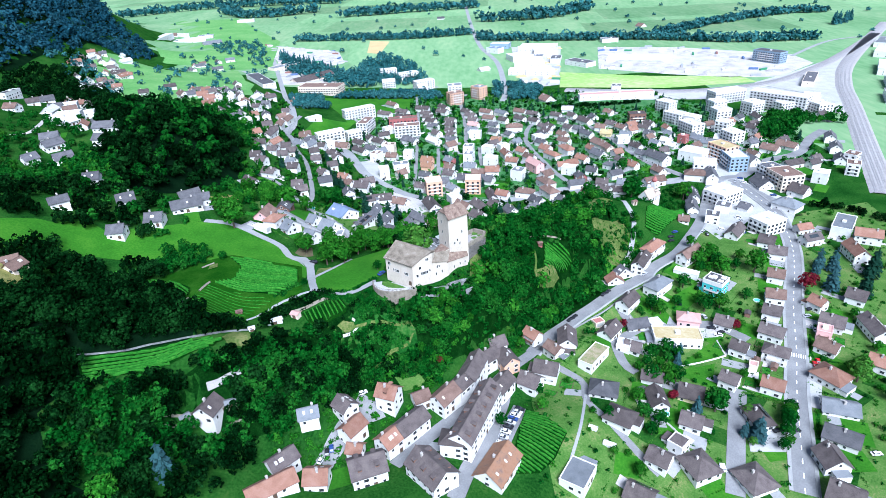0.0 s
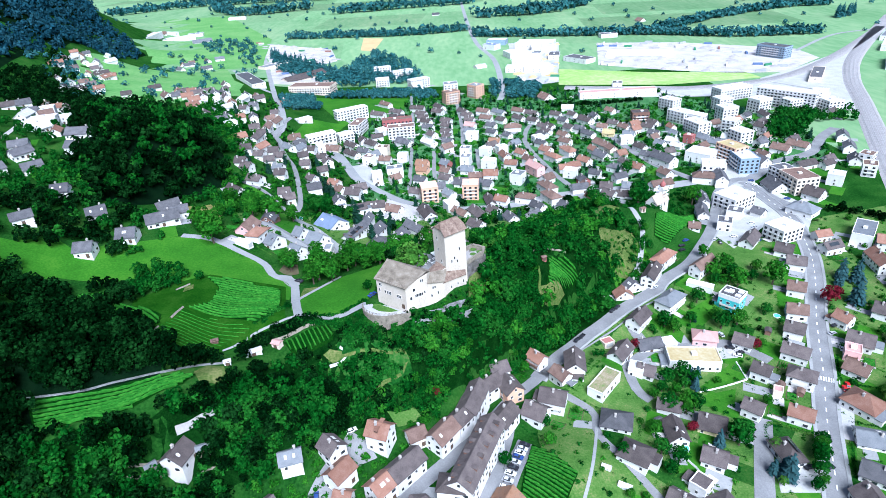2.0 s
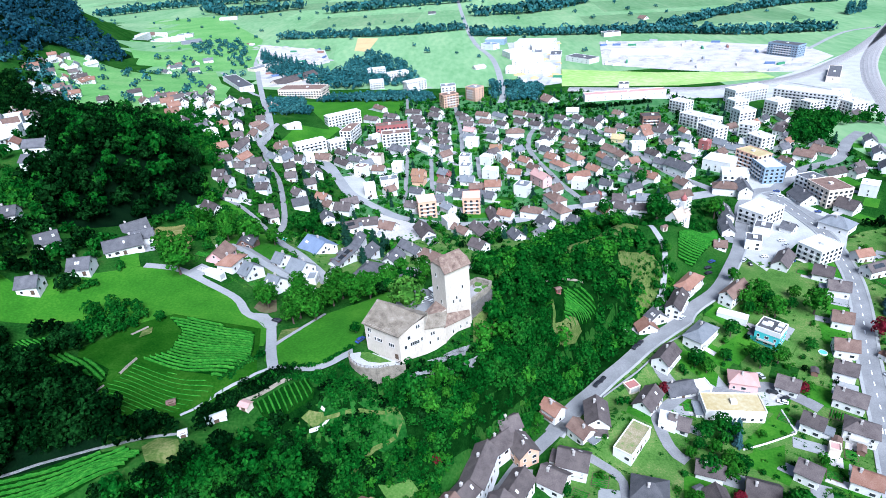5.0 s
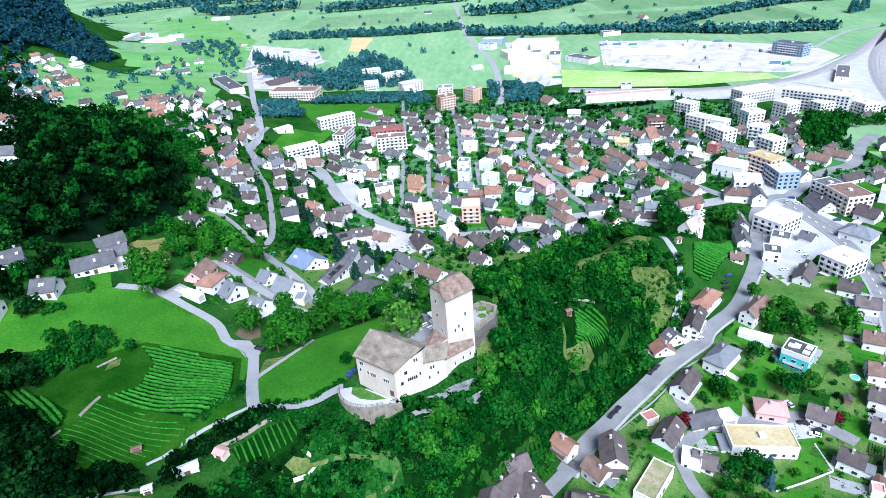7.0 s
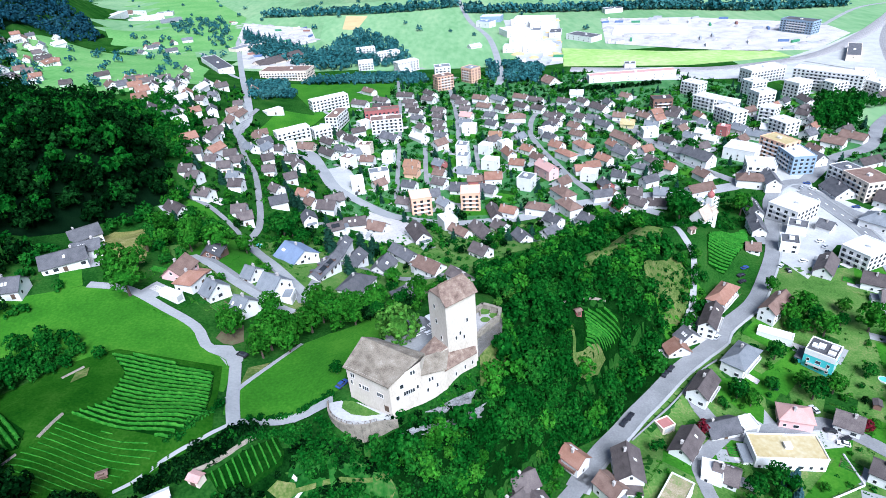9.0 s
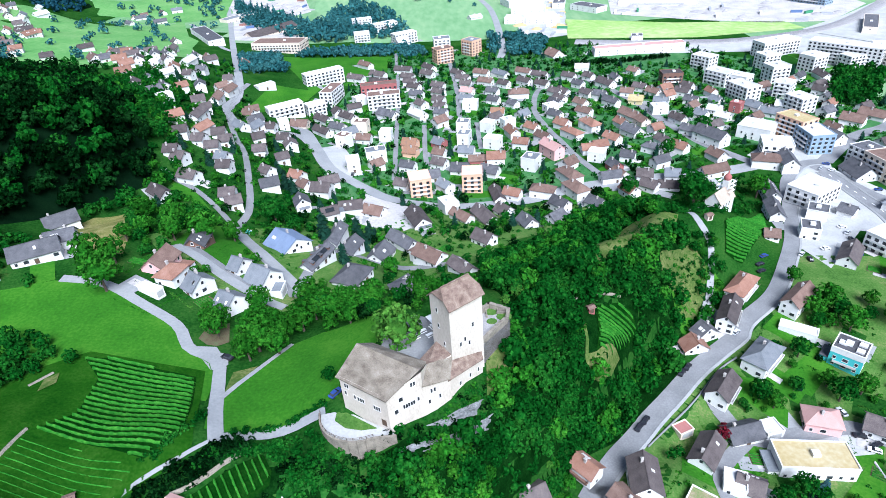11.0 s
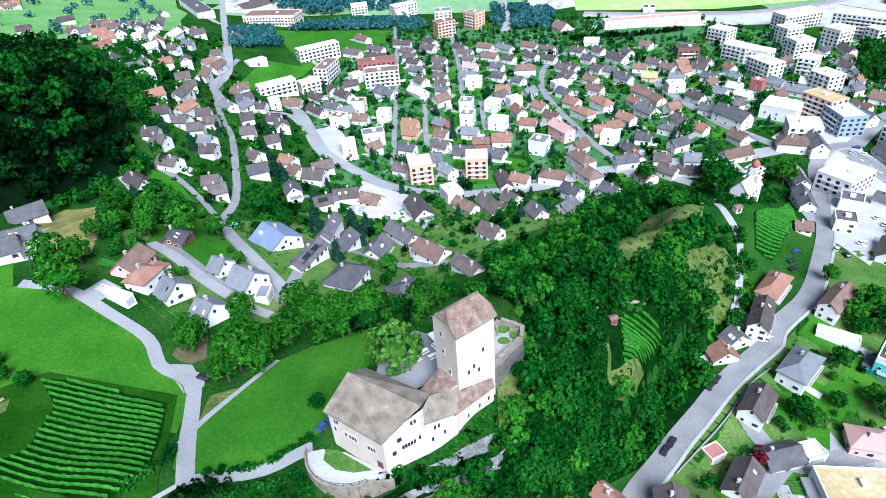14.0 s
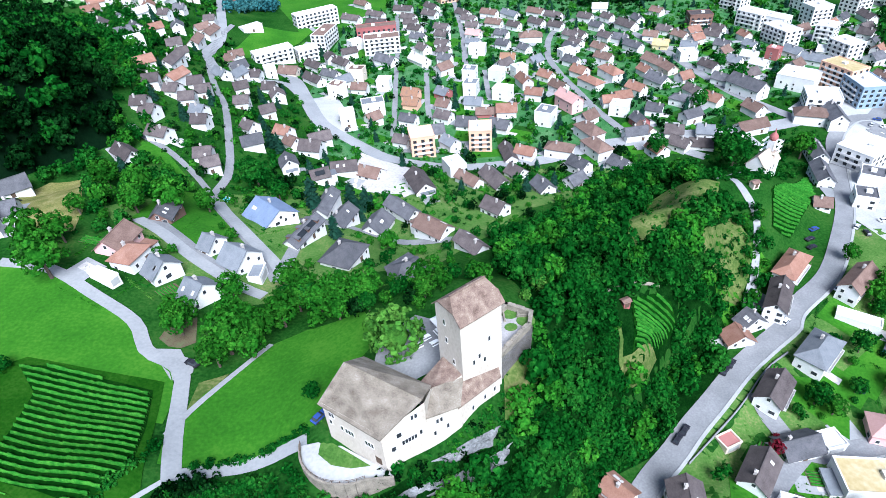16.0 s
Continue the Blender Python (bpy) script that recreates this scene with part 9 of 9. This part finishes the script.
for x, y, s, k in ((-73.1, -2.0, 1.46, "green"), (-60.7, -13.2, 1.53, "green"), (-52.4, -9.7, 1.53, "green"), (-47.9, 14.2, 1.26, "dark"), (-40.7, 12.4, 1.33, "dark"), (-30.0, 0.2, 1.38, "green"), (-21.1, -1.7, 0.87, "dark"), (-5.3, -7.3, 0.99, "green"), (-115.7, 19.0, 2.26, "green"), (-123.7, 78.8, 1.76, "green"), (-111.9, 77.8, 1.85, "green"), (-102.9, 78.6, 1.84, "dark"), (-106.3, 59.3, 1.60, "green"), (-77.8, 107.1, 2.12, "dark"), (-65.1, 90.5, 1.49, "dark"), (-121.8, 53.2, 1.15, "green"), (-37.9, 101.6, 1.55, "fir"), (-32.2, 102.6, 1.37, "fir"), (-51.6, 88.9, 1.66, "fir"), (-40.3, 65.1, 1.18, "fir"), (26.1, 1.3, 0.89, "bright"), (21.1, -5.7, 0.54, "bright"), (27.2, -5.7, 0.55, "bright"), (136.8, 111.7, 2.49, "dark"), (114.8, 145.5, 1.76, "dark"), (154.3, 190.6, 1.66, "dark"), (191.7, 250.1, 1.41, "dark"), (185.9, 136.5, 2.06, "green"), (135.1, 6.5, 1.29, "dark"), (150.9, 25.8, 1.47, "green"), (158.7, 28.9, 1.91, "green"), (160.6, 23.6, 1.49, "dark"), (155.3, 48.2, 1.14, "green"), (111.3, -11.1, 1.37, "dark"), (114.8, -15.0, 1.15, "green"), (138.4, -7.3, 1.11, "green"), (139.3, -13.9, 1.57, "dark"), (130.3, 1.7, 0.56, "green"), (112.1, -89.8, 1.76, "dark"), (96.9, -52.3, 1.22, "dark"), (105.2, -49.5, 1.38, "dark"), (102.4, -69.9, 1.30, "dark"), (79.9, -84.3, 1.09, "green"), (64.4, -95.7, 0.92, "dark"), (148.4, -30.4, 0.85, "red"), (122.4, -106.6, 1.49, "blue"), (148.3, -12.0, 1.35, "green"), (91.3, -26.6, 0.79, "red"), (165.8, -6.0, 0.99, "dark"), (201.0, -1.8, 1.58, "red"), (176.6, -9.1, 0.75, "green"), (18.5, -99.6, 0.87, "dark"), (37.7, -87.8, 0.92, "green"), (38.3, -75.1, 0.84, "dark"), (183.6, -75.0, 1.78, "bright"), (214.6, -3.0, 1.9, "blue"), (228.4, -10.2, 1.9, "fir"), (161.6, 16.8, 1.68, "green"), (181.4, 17.6, 2.10, "green"), (-98.4, -137.1, 1.67, "blue"), (-110.8, -150.2, 1.64, "green"), (146.6, 139.0, 2.34, "dark"), (189.8, 221.1, 1.94, "dark"), (98.1, -72.1, 1.43, "green"), (91.2, -69.6, 1.29, "dark")):
    tree(x, y, s * 0.82, k, "among houses and meadows")

POOL_WATER = material("pool_water", [(0.1, 0.42, 0.46), (0.16, 0.5, 0.54)], 0.8, 0.08, 0.1, 6)
TARP = material("pale_tarpaulin", [(0.6, 0.6, 0.58), (0.72, 0.72, 0.7)], 1.0, 0.6, 0.1)


def ring(x, y, rx, ry, z0, z1, n=20):
    p = [(x + rx * math.cos(2 * math.pi * i / n), y + ry * math.sin(2 * math.pi * i / n)) for i in range(n)]
    return p, z0, z1


def pool(x, y, rx, ry, turn):
    root = thing("swimming_pool", pose(x, y, ground_z(x, y), 0, 0, turn), "oval garden swimming pool with pale rim and turquoise water", "pool")
    part("rim", Build().prism(*ring(0, 0, rx + 0.35, ry + 0.35, -0.6, 0.45)).mesh("rim", TARP), root)
    part("water", Build().prism(*ring(0, 0, rx, ry, 0.3, 0.47)).mesh("water", POOL_WATER), root)


def greenhouse(x, y, long, wide, turn):
    root = thing("greenhouse", pose(x, y, ground_z(x, y), 0, 0, turn), "long low garden greenhouse under pale plastic", "greenhouse")
    prof = [(-wide / 2, 0), (-wide / 2, 1.2), (-wide / 4, 1.9), (wide / 4, 1.9), (wide / 2, 1.2), (wide / 2, 0)]
    n = len(prof)
    p = [(x0, a, z) for x0 in (-long / 2, long / 2) for a, z in prof]
    part("cover", Build().poly(p, [tuple(range(n)), tuple(range(2 * n - 1, n - 1, -1))] + [(i, i + n, i + 1 + n, i + 1) for i in range(n - 1)]).mesh("cover", TARP), root)
    for k in range(4):
        a = -long / 2 + long * k / 3
        part("rib", Build().box(a - 0.05, -wide / 2 - 0.04, 0, a + 0.05, -wide / 2, 1.25).box(a - 0.05, wide / 2, 0, a + 0.05, wide / 2 + 0.04, 1.25).box(a - 0.05, -wide / 4, 1.9, a + 0.05, wide / 4, 1.95).mesh("rib", STEEL), root)


pool(89.4, -90.4, 1.9, 2.8, 20)
pool(171, -8, 1.6, 1.6, 0)
pool(-88, 92, 1.7, 2.4, 40)
greenhouse(61.1, -108.5, 5.0, 2.4, -32)
greenhouse(56.1, -101.5, 3.6, 1.8, -32)
greenhouse(120, 4, 4.0, 2.0, 15)
hut(145.3, -58.7, 4.5, 3.2, 55, 2.3, WALLS["t"], ROOFS["t"], "red-roofed garden shed beside a house")
hut(152, -63, 3.2, 2.6, 55, 2.2, WALLS["b"], ROOFS["t"], "small wooden garden shed with tiled roof")
hut(84, -78, 3.0, 2.4, 20, 2.1, WALLS["b"], ROOFS["k"], "small dark wooden garden shed")
hut(160, -20, 3.4, 2.6, 60, 2.2, WALLS["b"], ROOFS["b"], "small brown garden shed between houses")
hut(-52, 72, 3.2, 2.6, 10, 2.2, WALLS["b"], ROOFS["k"], "small dark garden shed behind the castle")
hut(-86, 22, 5.0, 4.0, 50, 2.4, WALLS["w"], ROOFS["w"], "low white outbuilding with a pale flat roof")

# ---- tables in the castle courtyard ----
def bench_table(x, y, turn):
    root = thing("bench_table", pose(x, y, 56.0, 0, 0, turn), "white table with two benches in the courtyard", "table", "tables in the courtyard")
    part("tabletop", Build().box(-1.1, -0.4, 0.7, 1.1, 0.4, 0.76).mesh("tabletop", MARK), root)
    for s in (-1, 1):
        part("bench", Build().box(-1.1, s * 0.75 - 0.15, 0.4, 1.1, s * 0.75 + 0.15, 0.45).mesh("bench", MARK), root)
        for y0, y1, h in ((-0.85, -0.75, 0.4), (0.75, 0.85, 0.4), (-0.3, 0.3, 0.7)):
            part("leg", Build().box(s * 0.8 - 0.05, y0, 0, s * 0.8 + 0.05, y1, h).mesh("leg", STEEL), root)


for x, y, a in ((-5.5, -20.5, 30), (-3.5, -22.5, 30), (-7.5, -23, 30), (-2.5, -19, 120)):
    bench_table(x, y, a)
tent = thing("party_tent", pose(-1.0, -17.0, 55.9, 0, 0, 30), "white pointed party tent beside the courtyard", "tent")
part("canopy", mesh_of("canopy", [(-2.5, -2.5, 2.3), (2.5, -2.5, 2.3), (2.5, 2.5, 2.3), (-2.5, 2.5, 2.3), (0, 0, 4.0), (-2.5, -2.5, 2.0), (2.5, -2.5, 2.0), (2.5, 2.5, 2.0), (-2.5, 2.5, 2.0)], [(0, 1, 4), (1, 2, 4), (2, 3, 4), (3, 0, 4), (5, 6, 1, 0), (6, 7, 2, 1), (7, 8, 3, 2), (8, 5, 0, 3)], MARK), tent)
for x, y in ((-2.4, -2.4), (2.4, -2.4), (2.4, 2.4), (-2.4, 2.4)):
    part("pole", Build().tube(x, y, 0, 2.3, 0.05, 0.05, 6).mesh("pole", STEEL), tent)

# ---- rail along the terrace edge ----
rail = thing("terrace_rail", pose(0, 0, 51.1), "thin dark metal rail on the terrace parapet", "railing")
edge = along(TERRACE[:-3], 1.6)
post = Build().box(-0.05, -0.05, -0.05, 0.05, 0.05, 0.95).mesh("post", WOOD)
for x, y in edge:
    part("post", post, rail, pose(x, y, 0))
for (x0, y0), (x1, y1) in zip(edge, edge[1:]):
    d = math.hypot(x1 - x0, y1 - y0)
    part("bar", Build().box(0, -0.03, 0.85, d, 0.03, 0.93).box(0, -0.02, 0.4, d, 0.02, 0.45).mesh("bar", WOOD), rail, pose(x0, y0, 0, 0, 0, math.degrees(math.atan2(y1 - y0, x1 - x0))))

# ---- containers, lorries and heaps on the works yards ----
CONTAINER = {n: material(n + "_container", [c, tuple(v * 1.2 for v in c)], 0.8, 0.6, 0.2, 8) for n, c in (("blue", (0.09, 0.14, 0.26)), ("grey", (0.3, 0.31, 0.33)), ("rust-red", (0.22, 0.11, 0.09)), ("white", (0.65, 0.65, 0.63)), ("green", (0.05, 0.2, 0.1)))}
site_rng = random.Random(9)


def container(x, y, turn, colour):
    root = thing("container", pose(x, y, ground_z(x, y) + 0.2, 0, 0, turn), "%s steel container on a works yard" % colour, "container", "containers on the works yards")
    plan = [(-6 + 0.5 * k, -1.2 - 0.08 * (k % 2)) for k in range(25)] + [(6 - 0.5 * k, 1.2 + 0.08 * (k % 2)) for k in range(25)]
    part("body", Build().prism(plan, 0.1, 2.7).mesh("body", CONTAINER[colour]), root)
    part("door", Build().box(6.0, -1.15, 0.2, 6.08, -0.03, 2.6).box(6.0, 0.03, 0.2, 6.08, 1.15, 2.6).mesh("door", CONTAINER[colour]), root)


for zone, count in ((yard_building_site, 26), (yard_industry, 12), (quarry_yard, 14)):
    xs, ys = [p[0] for p in zone], [p[1] for p in zone]
    done = 0
    while done < count:
        x, y = site_rng.uniform(min(xs), max(xs)), site_rng.uniform(min(ys), max(ys))
        if inside(zone, [x], [y])[0] and all(math.hypot(x - a, y - b) > r + 6 for a, b, r in TAKEN):
            container(x, y, site_rng.choice([70, 72, 160, 158, 20]), site_rng.choice(["blue", "grey", "rust-red", "white", "white", "green"]))
            TAKEN.append((x, y, 5))
            done += 1


def heaps(zone, count, mat, label, seed):
    g = np.random.default_rng(seed)
    V, Q = [], []
    xs, ys = [p[0] for p in zone], [p[1] for p in zone]
    while count:
        x, y = g.uniform(min(xs), max(xs)), g.uniform(min(ys), max(ys))
        if not inside(zone, [x], [y])[0]:
            continue
        count -= 1
        r, h, o, n = g.uniform(3, 11), g.uniform(1.2, 4.0), len(V), 12
        for k, f in ((1.0, 0), (0.65, 0.55), (0.3, 0.9), (0.04, 1.0)):
            V += [(x + r * k * math.cos(2 * math.pi * i / n) * g.uniform(0.8, 1.2), y + 0.7 * r * k * math.sin(2 * math.pi * i / n) * g.uniform(0.8, 1.2), ground_z(x, y) + h * f) for i in range(n)]
        Q += [(o + a * n + i, o + a * n + (i + 1) % n, o + (a + 1) * n + (i + 1) % n, o + (a + 1) * n + i) for a in range(3) for i in range(n)]
    tagged(new("heaps", quads_mesh("heaps", V, Q, mat)), label, "heaps", kind="stuff")


heaps(yard_building_site, 34, BALLAST, "grey and tan heaps of earth on the building site", 1)
heaps(quarry_yard, 40, BALLAST, "grey heaps of gravel on the works yard", 2)
heaps(yard_industry, 14, STUBBLE, "tan heaps of sand beside the sheds", 3)

# ---- zebra crossing, parked cars and clipped hedges near the main road ----
crossing = Build()
for k in range(-4, 5):
    a = radians(-119)
    u, v = (math.cos(a), math.sin(a)), (-math.sin(a), math.cos(a))
    p = [(169.3 + u[0] * i + v[0] * (k + j), -55.3 + u[1] * i + v[1] * (k + j)) for i, j in ((-1.6, -0.25), (1.6, -0.25), (1.6, 0.25), (-1.6, 0.25))]
    crossing.poly([(x, y, ground_z(x, y) + 0.38) for x, y in p], [(0, 1, 2, 3)])
tagged(new("zebra_crossing", crossing.mesh("zebra_crossing", MARK)), "pale painted stripes of a zebra crossing", "crossing", kind="structure")
for (x, y), a, colour in zip([(-51.8, -117.6), (-49.9, -114.9), (-48.3, -113.6), (-37.9, -89.2)], (70, 100, 100, 30), ("white", "black", "blue", "white")):
    car(x, y, a, colour, "in an old-town yard")
line = along([(129.7, -78.8), (132.8, -79.6), (144.1, -87.0)], 0.8)
forest("hedge", (line[:, 0], line[:, 1], np.random.default_rng(3)), BUSH, LEAF_BRIGHT, "tall clipped yellow-green hedge beside a house", 0.2, 0.26)
for (x, y), k, size in zip([(143.9, -91.5), (139.0, -98.8), (133.7, -109.5), (191.5, -66.3), (184.9, -68.2), (109.0, -50.5), (118.2, -83.1)], ("dark", "dark", "green", "green", "green", "blue", "dark"), (0.8, 0.85, 0.6, 0.9, 0.8, 0.7, 0.7)):
    tree(x, y, size, k)
tree(143.8, -114.8, 0.5, "red")

# ---- hedges, lawns and walls plot by plot ----
hedge_line([(125.0, -87.4), (128.6, -79.9), (139.3, -82.8), (146.3, -85.7)], 0.7, 1312, LEAF_MID, "tall clipped hedge round a garden", TUFT, 0.16, 0.22, 2)
hedge_line([(140.3, -65.4), (139.8, -74.8), (149.6, -79.7)], 0.7, 1330, LEAF_MID, "tall clipped hedge round a garden", TUFT, 0.16, 0.22, 2)
hedge_line([(183.0, -39.2), (174.8, -56.3), (187.0, -62.6)], 0.7, 1417, LEAF_MID, "tall clipped hedge round a garden", TUFT, 0.16, 0.22, 2)
hedge_line([(147.2, -107.2), (154.6, -94.2)], 0.7, 1428, LEAF_MID, "tall clipped hedge round a garden", TUFT, 0.16, 0.22, 2)
sheet("lawn", [(111.4, -55.3), (133.8, -38.8), (135.1, -50.0), (112.5, -57.9)], MEADOW, "bright mown garden lawn", 3.0, 0.26)
sheet("lawn", [(135.8, -75.6), (139.7, -77.1), (148.1, -81.5), (145.7, -85.1), (135.0, -81.3)], MEADOW, "bright mown garden lawn", 3.0, 0.26)
sheet("lawn", [(151.3, -92.6), (157.0, -92.4), (151.1, -103.2), (144.8, -103.9)], MEADOW, "bright mown garden lawn", 3.0, 0.26)
sheet("lawn", [(106.7, -0.7), (116.4, -2.6), (119.5, -16.5), (115.5, -23.5), (104.8, -9.2)], MEADOW, "bright mown garden lawn", 3.0, 0.26)
sheet("lawn", [(122.8, -2.6), (145.7, 11.2), (146.7, 1.2), (130.8, -11.3)], MEADOW, "bright mown garden lawn", 3.0, 0.26)
sheet("lawn", [(179.3, -38.8), (185.1, -38.7), (176.3, -54.0), (172.1, -53.7)], MEADOW, "bright mown garden lawn", 3.0, 0.26)
sheet("lawn", [(110.0, -60.8), (126.7, -57.0), (121.6, -66.7), (111.1, -68.2)], MEADOW, "bright mown garden lawn", 3.0, 0.26)
sheet("lawn", [(63.2, -110.8), (75.9, -114.0), (69.2, -121.4), (59.9, -119.2)], MEADOW, "bright mown garden lawn", 3.0, 0.26)
wall_line([(109.8, -58.6), (120.2, -56.0), (134.3, -51.7)], 0.8, "low white garden wall", 0.4, WALLS["w"])
wall_line([(135.4, -39.0), (134.3, -51.7)], 0.8, "low white garden wall beside a path", 0.4, WALLS["w"])
wall_line([(85.4, -92.2), (91.3, -102.6), (92.9, -113.8), (93.8, -120.3)], 1.0, "grey garden wall beside the lane", 0.4, PAVING)
for x, y, a, c in ((102.2, -119.0, 60, "white"), (132.9, -102.4, 10, "black"), (114.4, -80.3, 20, "black"), (140.0, -33.2, 20, "black"), (174.6, -60.1, 70, "red"), (194.1, -19.2, 10, "black"), (189.5, -24.7, 15, "silver"), (187.1, -35.7, 70, "white"), (164.3, -116.8, 0, "white"), (200.3, -60.0, 70, "black")):
    car(x, y, a, c, "beside a house")
